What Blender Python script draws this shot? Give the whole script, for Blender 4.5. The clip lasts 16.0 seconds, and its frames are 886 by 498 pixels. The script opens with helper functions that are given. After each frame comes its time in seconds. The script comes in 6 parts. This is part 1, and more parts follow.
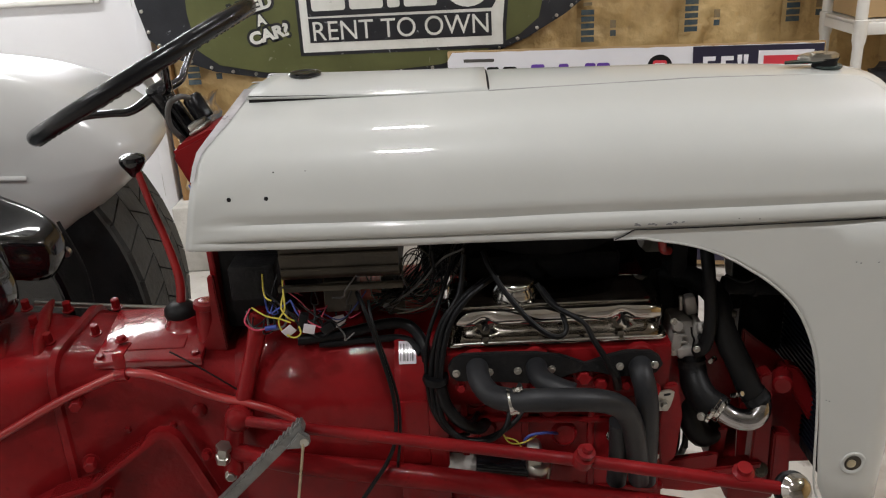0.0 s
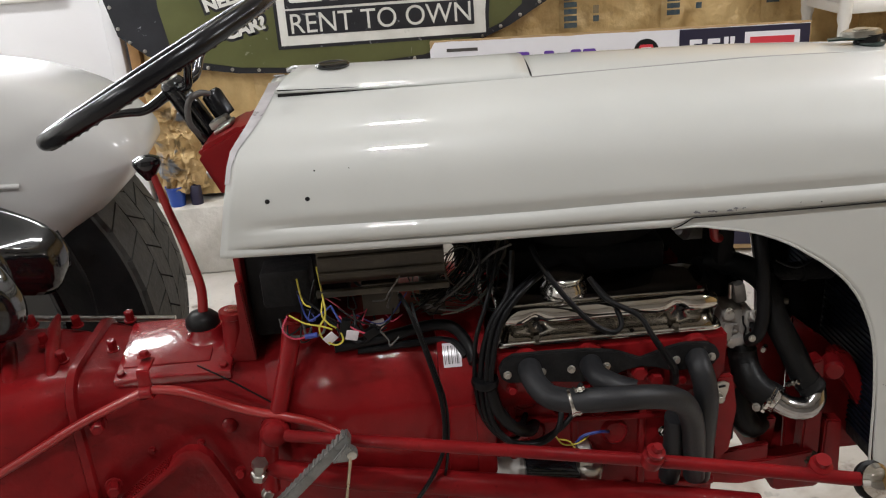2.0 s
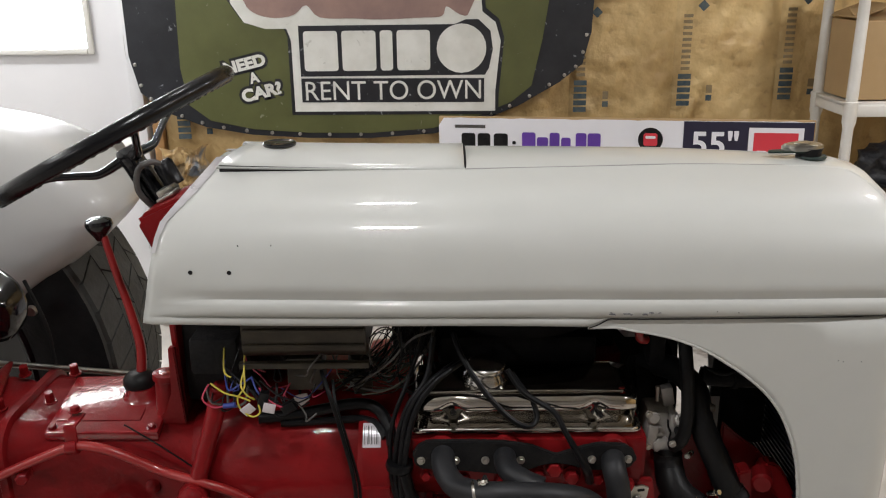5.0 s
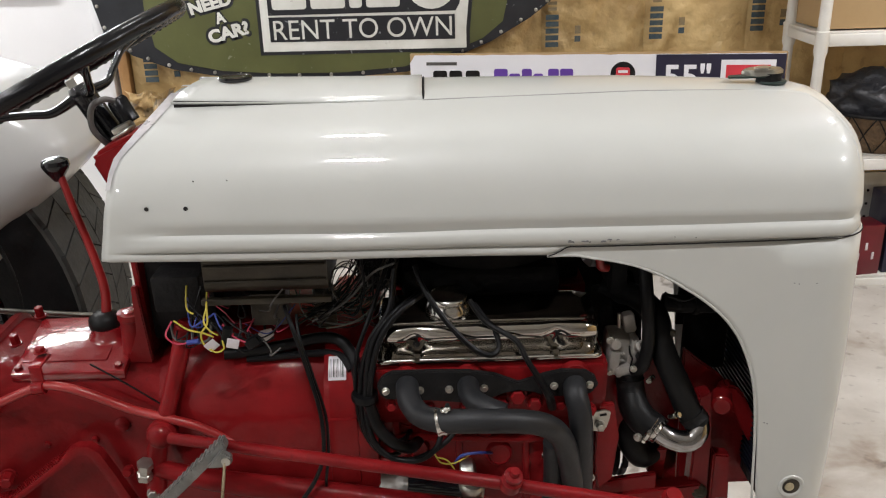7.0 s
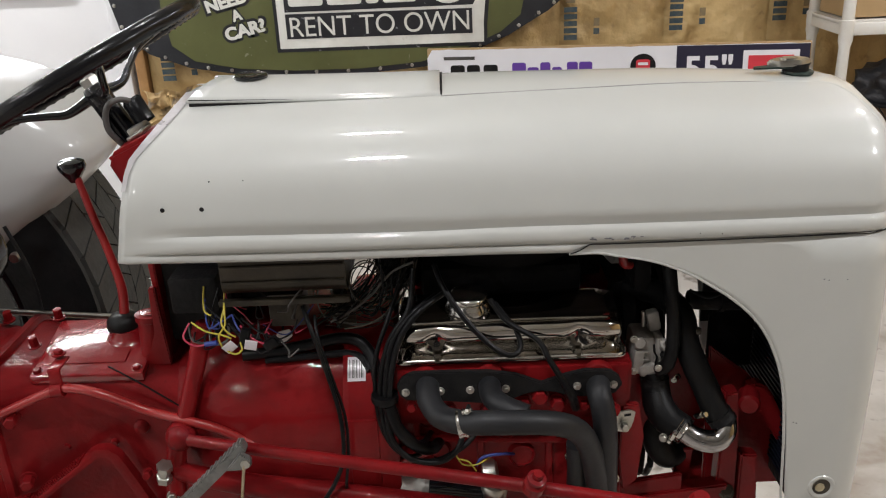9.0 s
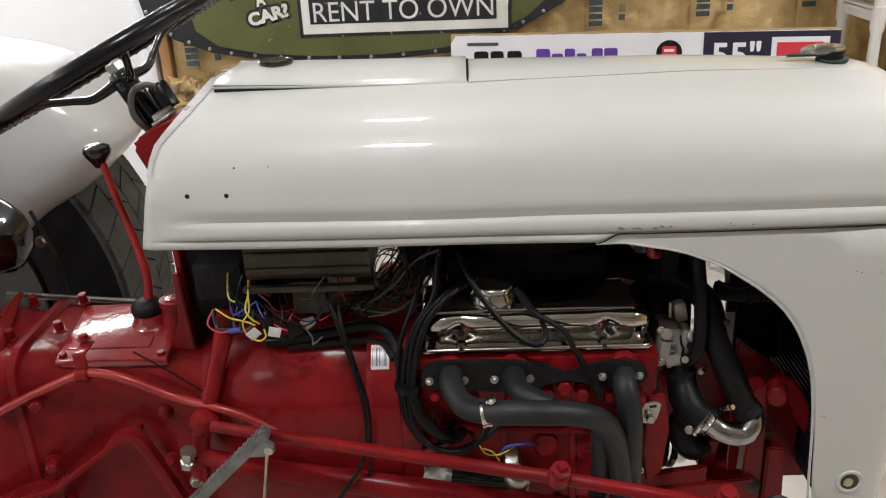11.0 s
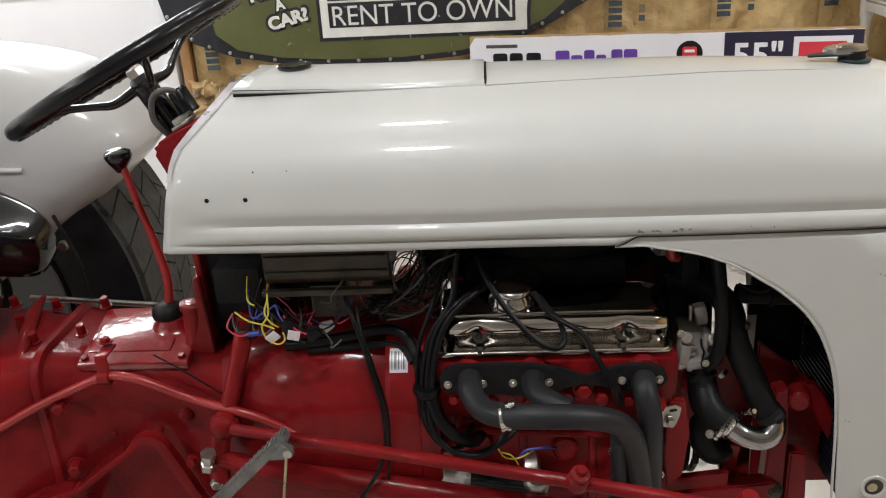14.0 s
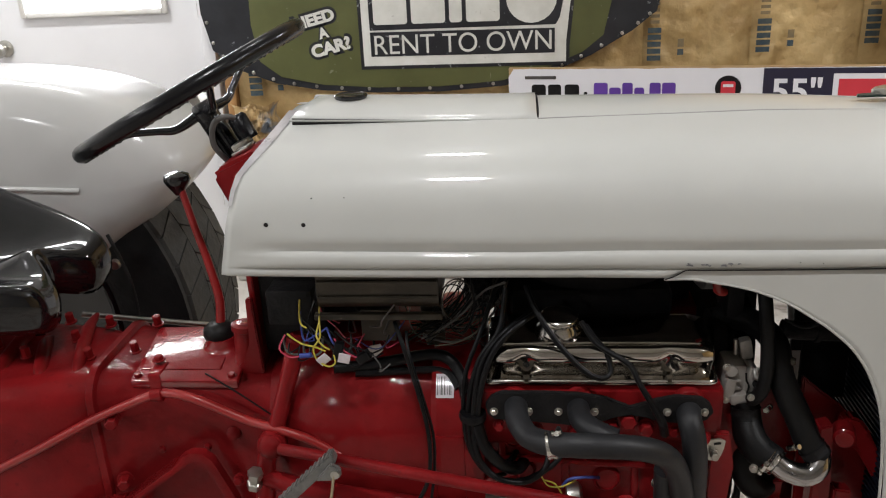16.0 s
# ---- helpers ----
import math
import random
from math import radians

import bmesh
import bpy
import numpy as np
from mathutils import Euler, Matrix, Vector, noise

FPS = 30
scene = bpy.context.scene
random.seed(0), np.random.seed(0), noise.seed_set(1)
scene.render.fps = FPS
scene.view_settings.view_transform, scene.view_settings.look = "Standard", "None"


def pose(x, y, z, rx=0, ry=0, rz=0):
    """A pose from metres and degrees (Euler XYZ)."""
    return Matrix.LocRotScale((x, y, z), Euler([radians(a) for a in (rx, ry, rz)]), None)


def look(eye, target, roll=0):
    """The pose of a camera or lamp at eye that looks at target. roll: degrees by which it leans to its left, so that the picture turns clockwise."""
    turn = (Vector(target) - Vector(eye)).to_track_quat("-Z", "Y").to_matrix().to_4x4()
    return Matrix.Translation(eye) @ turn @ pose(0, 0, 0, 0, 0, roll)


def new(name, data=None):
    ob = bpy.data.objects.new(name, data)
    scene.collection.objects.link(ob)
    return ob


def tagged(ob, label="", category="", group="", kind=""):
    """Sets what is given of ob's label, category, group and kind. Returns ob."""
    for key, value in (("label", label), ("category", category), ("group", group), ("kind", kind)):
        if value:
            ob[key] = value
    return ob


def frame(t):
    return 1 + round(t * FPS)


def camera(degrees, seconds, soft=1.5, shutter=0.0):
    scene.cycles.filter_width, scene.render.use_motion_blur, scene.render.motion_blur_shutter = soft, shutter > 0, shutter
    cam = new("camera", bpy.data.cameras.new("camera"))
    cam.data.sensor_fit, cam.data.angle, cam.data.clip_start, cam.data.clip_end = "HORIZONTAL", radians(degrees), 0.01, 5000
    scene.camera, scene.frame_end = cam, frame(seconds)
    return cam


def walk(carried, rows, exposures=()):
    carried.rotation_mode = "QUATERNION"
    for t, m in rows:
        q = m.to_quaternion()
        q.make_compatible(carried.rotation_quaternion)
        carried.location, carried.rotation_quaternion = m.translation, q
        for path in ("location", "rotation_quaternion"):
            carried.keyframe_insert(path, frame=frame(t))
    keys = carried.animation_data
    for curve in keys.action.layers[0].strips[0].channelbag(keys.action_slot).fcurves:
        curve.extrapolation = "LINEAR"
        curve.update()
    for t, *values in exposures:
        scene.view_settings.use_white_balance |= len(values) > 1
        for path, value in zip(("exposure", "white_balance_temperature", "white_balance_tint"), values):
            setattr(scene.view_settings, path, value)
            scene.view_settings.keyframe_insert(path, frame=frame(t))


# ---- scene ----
cam = camera(54.90, 16.0, soft=1.15)
# seconds, place in metres, turn in degrees
PATH = [
    (0.0, 0.1140, -0.1992, 1.5277, 68.230, 2.843, -0.184),
    (0.5, 0.1063, -0.1982, 1.5244, 68.053, 2.654, 0.387),
    (1.0, 0.0511, -0.1916, 1.5317, 67.985, 3.049, -0.265),
    (1.5, -0.0208, -0.1606, 1.5280, 68.099, 4.600, -1.919),
    (2.0, -0.0220, -0.1302, 1.5174, 67.500, 3.722, -3.850),
    (2.5, -0.0186, -0.1213, 1.5192, 67.179, 1.987, -5.081),
    (3.0, -0.0230, -0.1302, 1.5410, 68.512, 1.626, -6.330),
    (3.5, -0.0170, -0.1458, 1.5476, 70.566, 1.714, -6.384),
    (4.0, 0.0576, -0.1596, 1.5593, 71.955, 1.179, -3.901),
    (4.2, 0.0983, -0.1556, 1.5603, 72.399, 0.893, -1.266),
    (6.3, 0.1765, -0.1429, 1.5244, 68.985, 0.631, 0.665),
    (6.5, 0.1831, -0.1420, 1.5254, 68.432, 0.806, -0.236),
    (7.0, 0.1850, -0.1530, 1.5300, 68.154, 1.473, -1.233),
    (7.5, 0.1954, -0.1517, 1.5293, 68.326, 2.338, -1.577),
    (8.0, 0.1986, -0.1431, 1.5294, 68.154, 2.890, -1.359),
    (8.5, 0.1963, -0.1304, 1.5284, 67.888, 2.934, -0.790),
    (9.0, 0.1846, -0.1307, 1.5271, 67.836, 2.444, -0.245),
    (11.5, 0.1757, -0.1185, 1.5255, 66.865, 2.823, 1.386),
    (12.0, 0.1746, -0.1192, 1.5260, 66.812, 3.065, 1.522),
    (12.5, 0.1754, -0.1149, 1.5218, 66.621, 2.737, 1.966),
    (13.0, 0.1764, -0.1121, 1.5241, 66.450, 2.241, 2.267),
    (13.5, 0.1804, -0.1162, 1.5277, 66.745, 2.710, 2.321),
    (14.0, 0.1797, -0.1180, 1.5270, 67.183, 3.170, 2.361),
    (14.5, 0.1779, -0.1217, 1.5274, 67.604, 3.246, 2.756),
    (15.0, 0.1749, -0.1247, 1.5299, 68.017, 3.192, 3.232),
    (15.5, 0.1701, -0.1271, 1.5321, 68.411, 2.962, 3.836),
    (16.0, 0.1448, -0.1433, 1.5405, 69.064, 2.494, 4.466),
]
walk(cam, [(t, pose(x, y, z, a, b, c)) for t, x, y, z, a, b, c in PATH], exposures=[(0.0, -0.29), (0.5, -0.32), (1.0, -0.12), (1.5, -0.10), (2.0, -0.15), (2.5, 0.00), (3.0, 0.03), (3.5, -0.06), (4.0, -0.28), (4.2, -0.28), (6.3, -0.24), (6.5, -0.24), (7.0, 0.00), (7.5, -0.11), (8.0, -0.19), (8.5, -0.19), (9.0, -0.15), (11.5, 0.00), (12.0, 0.00), (12.5, 0.00), (13.5, 0.00), (14.5, -0.15), (15.0, -0.18), (15.5, -0.20), (16.0, -0.24)])

FLOOR = 0.14          # height of the concrete floor
MID = 1.20            # centre line of the tractor
WALL = 3.27           # face of the far wall
CEIL = 2.58

# ---- light ----
world = bpy.data.worlds.new("garage_world")
scene.world = world
world.use_nodes = True
world.node_tree.nodes["Background"].inputs[0].default_value = (0.75, 0.82, 1.0, 1)
world.node_tree.nodes["Background"].inputs[1].default_value = 0.05


def area(name, place, target, sx, sy, watts, colour):
    lamp = bpy.data.lights.new(name, "AREA")
    lamp.shape, lamp.size, lamp.size_y, lamp.energy, lamp.color = "RECTANGLE", sx, sy, watts, colour
    ob = new(name, lamp)
    ob.matrix_world = look(place, target)
    return ob


# grid placed from hood highlights; the last two bulbs are added fill
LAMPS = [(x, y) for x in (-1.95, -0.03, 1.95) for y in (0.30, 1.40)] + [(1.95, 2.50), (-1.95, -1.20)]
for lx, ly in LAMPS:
    area("unseen_bulb", (lx, ly, CEIL - 0.13), (lx, ly + 0.001, 0), 0.15, 0.06, (13.5 if ly < 1 else 4) if abs(lx) < 0.1 else ((33 if ly < 1 else 15) if lx > 0 else (19 if ly < 1 else 8)), (0.985, 0.98, 1.0))
# added strip, no known source; puts glare on the transmission top cover
area("glare_fill_lamp", (-1.60, 2.66, CEIL - 0.13), (-1.60, 2.661, 0), 1.0, 0.14, 28, (0.96, 0.98, 1.0))


# ---- materials ----
def mat(name, colour, rough=0.5, metal=0.0, second=None, scale=8.0, mix=0.5, bump=0.0, bscale=60.0, coat=0.0, spots=0.0, rvar=0.08, spec=0.5, clear=0.06):
    """A surface with two scales of variation in colour, uneven gloss and fine relief."""
    m = bpy.data.materials.new(name)
    m.use_nodes = True
    nt = m.node_tree
    b = nt.nodes["Principled BSDF"]
    b.inputs["Metallic"].default_value = metal
    b.inputs["Coat Weight"].default_value = coat
    b.inputs["Coat Roughness"].default_value = clear
    b.inputs["Specular IOR Level"].default_value = spec
    co = nt.nodes.new("ShaderNodeTexCoord")
    n1 = nt.nodes.new("ShaderNodeTexNoise")
    n1.inputs["Scale"].default_value, n1.inputs["Detail"].default_value, n1.inputs["Roughness"].default_value = scale, 6, 0.6
    nt.links.new(co.outputs["Object"], n1.inputs["Vector"])
    ramp = nt.nodes.new("ShaderNodeValToRGB")
    c2 = second or tuple(c * 0.8 for c in colour)
    ramp.color_ramp.elements[0].position, ramp.color_ramp.elements[1].position = 0.35, 0.35 + mix * 0.6
    ramp.color_ramp.elements[0].color, ramp.color_ramp.elements[1].color = (*c2, 1), (*colour, 1)
    nt.links.new(n1.outputs["Fac"], ramp.inputs["Fac"])
    col = ramp.outputs["Color"]
    n2 = nt.nodes.new("ShaderNodeTexNoise")
    n2.inputs["Scale"].default_value, n2.inputs["Detail"].default_value = bscale, 5
    nt.links.new(co.outputs["Object"], n2.inputs["Vector"])
    if spots:
        r2 = nt.nodes.new("ShaderNodeValToRGB")
        r2.color_ramp.elements[0].position, r2.color_ramp.elements[1].position = 0.28, 0.36
        r2.color_ramp.elements[0].color = (1 - spots, 1 - spots, 1 - spots, 1)
        mx = nt.nodes.new("ShaderNodeMix")
        mx.data_type, mx.blend_type = "RGBA", "MULTIPLY"
        mx.inputs[0].default_value = 1.0
        nt.links.new(n2.outputs["Fac"], r2.inputs["Fac"])
        nt.links.new(col, mx.inputs[6])
        nt.links.new(r2.outputs["Color"], mx.inputs[7])
        col = mx.outputs[2]
    nt.links.new(col, b.inputs["Base Color"])
    mr = nt.nodes.new("ShaderNodeMapRange")
    mr.inputs["To Min"].default_value, mr.inputs["To Max"].default_value = max(0.02, rough - rvar), min(1, rough + rvar)
    nt.links.new(n1.outputs["Fac"], mr.inputs["Value"])
    nt.links.new(mr.outputs[0], b.inputs["Roughness"])
    if bump:
        bp = nt.nodes.new("ShaderNodeBump")
        bp.inputs["Strength"].default_value, bp.inputs["Distance"].default_value = bump, 0.01
        nt.links.new(n2.outputs["Fac"], bp.inputs["Height"])
        nt.links.new(bp.outputs["Normal"], b.inputs["Normal"])
        nt.links.new(bp.outputs["Normal"], b.inputs["Coat Normal"])
    return m


def stain(m, colour, scale, lo, hi, amount=0.8):
    """Spilt and worn-in patches of another colour over a finished surface."""
    nt = m.node_tree
    b = nt.nodes["Principled BSDF"]
    old = b.inputs["Base Color"].links[0].from_socket
    co = nt.nodes.new("ShaderNodeTexCoord")
    n = nt.nodes.new("ShaderNodeTexNoise")
    n.inputs["Scale"].default_value, n.inputs["Detail"].default_value, n.inputs["Distortion"].default_value = scale, 7, 0.6
    mr = nt.nodes.new("ShaderNodeMapRange")
    mr.inputs["From Min"].default_value, mr.inputs["From Max"].default_value, mr.inputs["To Max"].default_value = lo, hi, amount
    mx = nt.nodes.new("ShaderNodeMix")
    mx.data_type = "RGBA"
    mx.inputs[7].default_value = (*colour, 1)
    nt.links.new(co.outputs["Object"], n.inputs["Vector"])
    nt.links.new(n.outputs["Fac"], mr.inputs["Value"])
    nt.links.new(mr.outputs[0], mx.inputs[0])
    nt.links.new(old, mx.inputs[6])
    nt.links.new(mx.outputs[2], b.inputs["Base Color"])


def glow(name, colour, strength):
    m = bpy.data.materials.new(name)
    m.use_nodes = True
    b = m.node_tree.nodes["Principled BSDF"]
    b.inputs["Base Color"].default_value = (0.8, 0.8, 0.8, 1)
    b.inputs["Emission Color"].default_value, b.inputs["Emission Strength"].default_value = (*colour, 1), strength
    return m


M_HOOD = mat("hood_paint", (0.485, 0.490, 0.466), 0.40, second=(0.455, 0.461, 0.438), scale=3, bump=0.006, bscale=9, coat=0.75, spec=0.30, clear=0.045)
M_FENDER = mat("fender_paint", (0.50, 0.50, 0.485), 0.40, second=(0.465, 0.465, 0.45), scale=3, bump=0.004, bscale=6, coat=0.7, spec=0.15, clear=0.13)
# grey of the hood crease: its shade painted on a thin tube
M_SEAM = mat("seam_shade", (0.36, 0.36, 0.345), 0.5)
M_EDGE = mat("bare_worn_edge", (0.56, 0.54, 0.55), 0.30, 0.35, second=(0.44, 0.42, 0.43), scale=30, bump=0.05)
M_INNER = mat("dull_brown_underside", (0.085, 0.076, 0.070), 0.7, second=(0.045, 0.038, 0.034), scale=12, bump=0.2)
M_CHIP = mat("bare_primer", (0.16, 0.16, 0.17), 0.6)
M_RED = mat("red_enamel", (0.205, 0.0085, 0.0102), 0.38, second=(0.152, 0.0063, 0.0077), scale=7, bump=0.07, bscale=110, coat=0.34, spots=0.15, spec=0.04, clear=0.025)
M_RED2 = mat("red_cast_paint", (0.200, 0.0086, 0.0102), 0.40, second=(0.130, 0.0055, 0.0068), scale=9, bump=0.13, bscale=75, coat=0.22, spots=0.25, spec=0.04, clear=0.045)
M_REDGLOSS = mat("thick_red_enamel", (0.23, 0.009, 0.012), 0.20, second=(0.18, 0.0075, 0.010), scale=7, bump=0.10, bscale=85, coat=1.0, clear=0.12)
M_REDLINE = mat("red_pipe_paint", (0.29, 0.0145, 0.0135), 0.34, second=(0.22, 0.011, 0.011), scale=12, bump=0.05, coat=0.2)
M_CHROME = mat("chrome", (0.56, 0.54, 0.51), 0.085, 1.0, second=(0.44, 0.41, 0.37), scale=14, rvar=0.03)
M_ELBOW = mat("hazed_dark_chrome", (0.43, 0.42, 0.42), 0.16, 1.0, second=(0.30, 0.29, 0.29), scale=16, rvar=0.05)
M_CAP = mat("hazed_chrome", (0.66, 0.645, 0.62), 0.20, 1.0, second=(0.52, 0.50, 0.46), scale=25, rvar=0.05)
M_BAFFLE = mat("blue_black_core", (0.008, 0.010, 0.019), 0.50, second=(0.005, 0.006, 0.011), scale=20, bump=0.05, spec=0.10)
M_DUSTY = mat("flat_pale_tone", (0.52, 0.49, 0.47), 0.7, second=(0.40, 0.36, 0.34), scale=30)
M_STEEL = mat("zinc_steel", (0.55, 0.54, 0.50), 0.32, 1.0, second=(0.40, 0.38, 0.34), scale=30, bump=0.1)
M_ALU = mat("cast_aluminium", (0.50, 0.48, 0.45), 0.50, 0.25, second=(0.34, 0.32, 0.29), scale=20, bump=0.14, bscale=120)
M_HEADER = mat("dark_header_coating", (0.020, 0.0203, 0.022), 0.46, 0.0, second=(0.013, 0.0133, 0.015), scale=12, bump=0.06, bscale=120, spec=0.28)
M_FLANGE = mat("black_flange", (0.008, 0.008, 0.0085), 0.6, second=(0.014, 0.013, 0.013), scale=20, bump=0.3, bscale=100, spec=0.15)
M_RUBBER = mat("black_rubber", (0.005, 0.005, 0.0055), 0.45, second=(0.009, 0.0087, 0.0085), scale=15, bump=0.1, bscale=80, spec=0.16)
M_WIRE = mat("black_wire_cover", (0.0040, 0.0040, 0.0045), 0.40, scale=10, spec=0.2)
M_GLOSSBLACK = mat("gloss_black_paint", (0.005, 0.005, 0.006), 0.10, second=(0.007, 0.007, 0.008), scale=4, bump=0.02, bscale=14, coat=0.15, rvar=0.04)
M_WHEELBLACK = mat("worn_black_wheel", (0.004, 0.004, 0.005), 0.24, second=(0.006, 0.006, 0.007), scale=16, bump=0.05, bscale=60, spec=0.28)
M_TYRE = mat("old_tyre_rubber", (0.055, 0.056, 0.050), 0.75, second=(0.035, 0.035, 0.032), scale=12, bump=0.4, bscale=60)
# near-black for grimy parts and for shade painted as colour
M_DARK = mat("dark_grime_and_shade", (0.0075, 0.0075, 0.008), 0.65, second=(0.013, 0.012, 0.012), scale=14, bump=0.3, spec=0.16)
M_GREY = mat("grey_cast_pedal", (0.22, 0.22, 0.21), 0.42, 0.5, second=(0.14, 0.14, 0.13), scale=25, bump=0.4, bscale=90)
M_BRASS = mat("dull_nickel_brass", (0.56, 0.50, 0.36), 0.30, 0.95, second=(0.38, 0.33, 0.22), scale=40, bump=0.2)
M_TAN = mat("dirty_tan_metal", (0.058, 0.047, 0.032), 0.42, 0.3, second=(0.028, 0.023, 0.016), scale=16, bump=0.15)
M_KRAFT = mat("kraft_facing", (0.66, 0.475, 0.22), 0.5, second=(0.46, 0.305, 0.125), scale=6, bump=1.0, bscale=24, spots=0.18)
M_TORN = mat("torn_kraft_paper", (0.56, 0.40, 0.19), 0.7, second=(0.30, 0.19, 0.08), scale=14, bump=0.6, bscale=25)
stain(M_TORN, (0.10, 0.16, 0.24), 9.0, 0.56, 0.64, 0.8)
stain(M_TORN, (0.12, 0.09, 0.05), 16.0, 0.58, 0.66, 0.7)
M_WOOD = mat("pine_stud", (0.42, 0.235, 0.09), 0.6, second=(0.30, 0.155, 0.055), scale=6, bump=0.2)
M_CONC = mat("concrete_floor", (0.60, 0.57, 0.53), 0.55, second=(0.36, 0.33, 0.29), scale=2.2, mix=0.6, bump=0.2, bscale=30, spots=0.25)
stain(M_CONC, (0.16, 0.095, 0.045), 3.2, 0.53, 0.68, 0.7)
stain(M_CONC, (0.10, 0.075, 0.055), 11.0, 0.61, 0.70, 0.7)
M_CURB = mat("rough_concrete", (0.56, 0.54, 0.50), 0.8, second=(0.40, 0.38, 0.34), scale=7, bump=0.5, bscale=40)
M_WHITE = mat("white_door_paint", (0.71, 0.705, 0.715), 0.38, second=(0.68, 0.675, 0.685), scale=3, bump=0.02, bscale=20)
M_WALLPAINT = mat("white_wall_paint", (0.80, 0.80, 0.79), 0.7, second=(0.75, 0.75, 0.74), scale=2, bump=0.1)
M_BOARD = mat("dull_wall_board", (0.33, 0.315, 0.295), 0.8, second=(0.27, 0.26, 0.245), scale=2, bump=0.1)
M_PLASTIC = mat("white_shelf_plastic", (0.74, 0.73, 0.70), 0.42, second=(0.64, 0.62, 0.57), scale=6, bump=0.03)
M_CARD = mat("brown_cardboard", (0.41, 0.28, 0.14), 0.75, second=(0.36, 0.24, 0.115), scale=5, bump=0.06, bscale=40)
M_OLIVE = mat("olive_vinyl", (0.105, 0.112, 0.038), 0.42, second=(0.082, 0.088, 0.030), scale=5, bump=0.15, bscale=9)
M_BANBLACK = mat("black_vinyl", (0.010, 0.011, 0.014), 0.42, second=(0.022, 0.023, 0.028), scale=7, bump=0.2, bscale=10)
stain(M_OLIVE, (0.30, 0.30, 0.24), 38.0, 0.69, 0.73, 0.5)
stain(M_BANBLACK, (0.42, 0.43, 0.45), 34.0, 0.68, 0.72, 0.55)
M_BANWHITE = mat("white_vinyl_print", (0.74, 0.74, 0.70), 0.42, second=(0.62, 0.62, 0.57), scale=9)
stain(M_BANWHITE, (0.30, 0.28, 0.24), 26.0, 0.66, 0.71, 0.5)
M_PINK = mat("pinkish_print", (0.34, 0.22, 0.185), 0.45, second=(0.24, 0.155, 0.14), scale=7)
M_BOXWHITE = mat("white_carton_print", (0.76, 0.76, 0.80), 0.42, second=(0.72, 0.72, 0.76), scale=5)
M_BOXNAVY = mat("navy_carton_print", (0.014, 0.012, 0.032), 0.40, second=(0.018, 0.016, 0.04), scale=5)
M_BOXRED = mat("red_carton_print", (0.62, 0.04, 0.06), 0.42, second=(0.55, 0.035, 0.05), scale=5)
M_PURPLE = mat("purple_carton_print", (0.13, 0.05, 0.36), 0.42)
M_INKBLUE = mat("faded_blue_ink", (0.022, 0.055, 0.085), 0.7, second=(0.08, 0.095, 0.09), scale=40)
M_INKGREY = mat("faded_grey_ink", (0.19, 0.155, 0.095), 0.7, second=(0.27, 0.19, 0.09), scale=40)
M_BLUE = mat("blue_plastic", (0.02, 0.07, 0.35), 0.35)
# red darkened to carry the shade on the bottom shelf
M_CANRED = mat("red_carton", (0.15, 0.011, 0.020), 0.4, second=(0.11, 0.008, 0.015), scale=10)
M_BAG = mat("black_bag_plastic", (0.016, 0.017, 0.022), 0.42, second=(0.030, 0.031, 0.036), scale=12, bump=0.9, bscale=30)
M_WICKER = mat("brown_straw_lining", (0.15, 0.092, 0.045), 0.7, second=(0.085, 0.05, 0.024), scale=30, bump=0.6, bscale=70)
M_YEL = mat("yellow_wire_cover", (0.46, 0.37, 0.04), 0.45)
M_PINKW = mat("red_wire_cover", (0.40, 0.025, 0.06), 0.45)
M_BLUEW = mat("blue_wire_cover", (0.02, 0.04, 0.22), 0.45)
M_GREYW = mat("grey_wire_cover", (0.075, 0.07, 0.065), 0.45)
M_LABEL = mat("printed_white_label", (0.64, 0.60, 0.63), 0.22, second=(0.52, 0.47, 0.50), scale=40, coat=0.8, clear=0.12)
M_GLASS = glow("bright_window_pane", (0.90, 0.92, 1.0), 13.0)
M_TUBE = glow("lamp_diffuser", (1.0, 0.94, 0.86), 12.0)
M_CEIL = mat("ceiling_board", (0.68, 0.68, 0.66), 0.8, scale=2)


# ---- mesh helpers ----
def link(name, bm, material, parent=None, label="", smooth=True, angle=40):
    me = bpy.data.meshes.new(name)
    bmesh.ops.recalc_face_normals(bm, faces=bm.faces[:])
    bm.to_mesh(me)
    bm.free()
    for m in material if isinstance(material, (list, tuple)) else [material]:
        me.materials.append(m)
    if smooth:
        for p in me.polygons:
            p.use_smooth = True
        me.set_sharp_from_angle(angle=radians(angle))
    ob = new(name, me)
    if parent is not None:
        ob.parent = parent
        ob.matrix_parent_inverse = parent.matrix_world.inverted()
    if label:
        tagged(ob, label)
    return ob


def part(name, bm, material, parent, label="", angle=40):
    return link(name, bm, material, parent, label, True, angle)


def thing(name, place, label, category, group="", kind=""):
    ob = new(name)
    ob.location = place
    bpy.context.view_layer.update()
    ob.empty_display_size = 0.05
    return tagged(ob, label, category, group, kind)


def box(cx, cy, cz, sx, sy, sz, bevel=0.0, turn=None, segs=2, bm=None):
    one = bmesh.new()
    bmesh.ops.create_cube(one, size=1.0)
    bmesh.ops.scale(one, vec=(sx, sy, sz), verts=one.verts)
    if bevel:
        bmesh.ops.bevel(one, geom=one.edges[:], offset=bevel, segments=segs, profile=0.5, affect="EDGES")
    m = Matrix.Translation((cx, cy, cz))
    if turn:
        m = m @ Euler([radians(a) for a in turn]).to_matrix().to_4x4()
    bmesh.ops.transform(one, matrix=m, verts=one.verts)
    return merge(bm, one)


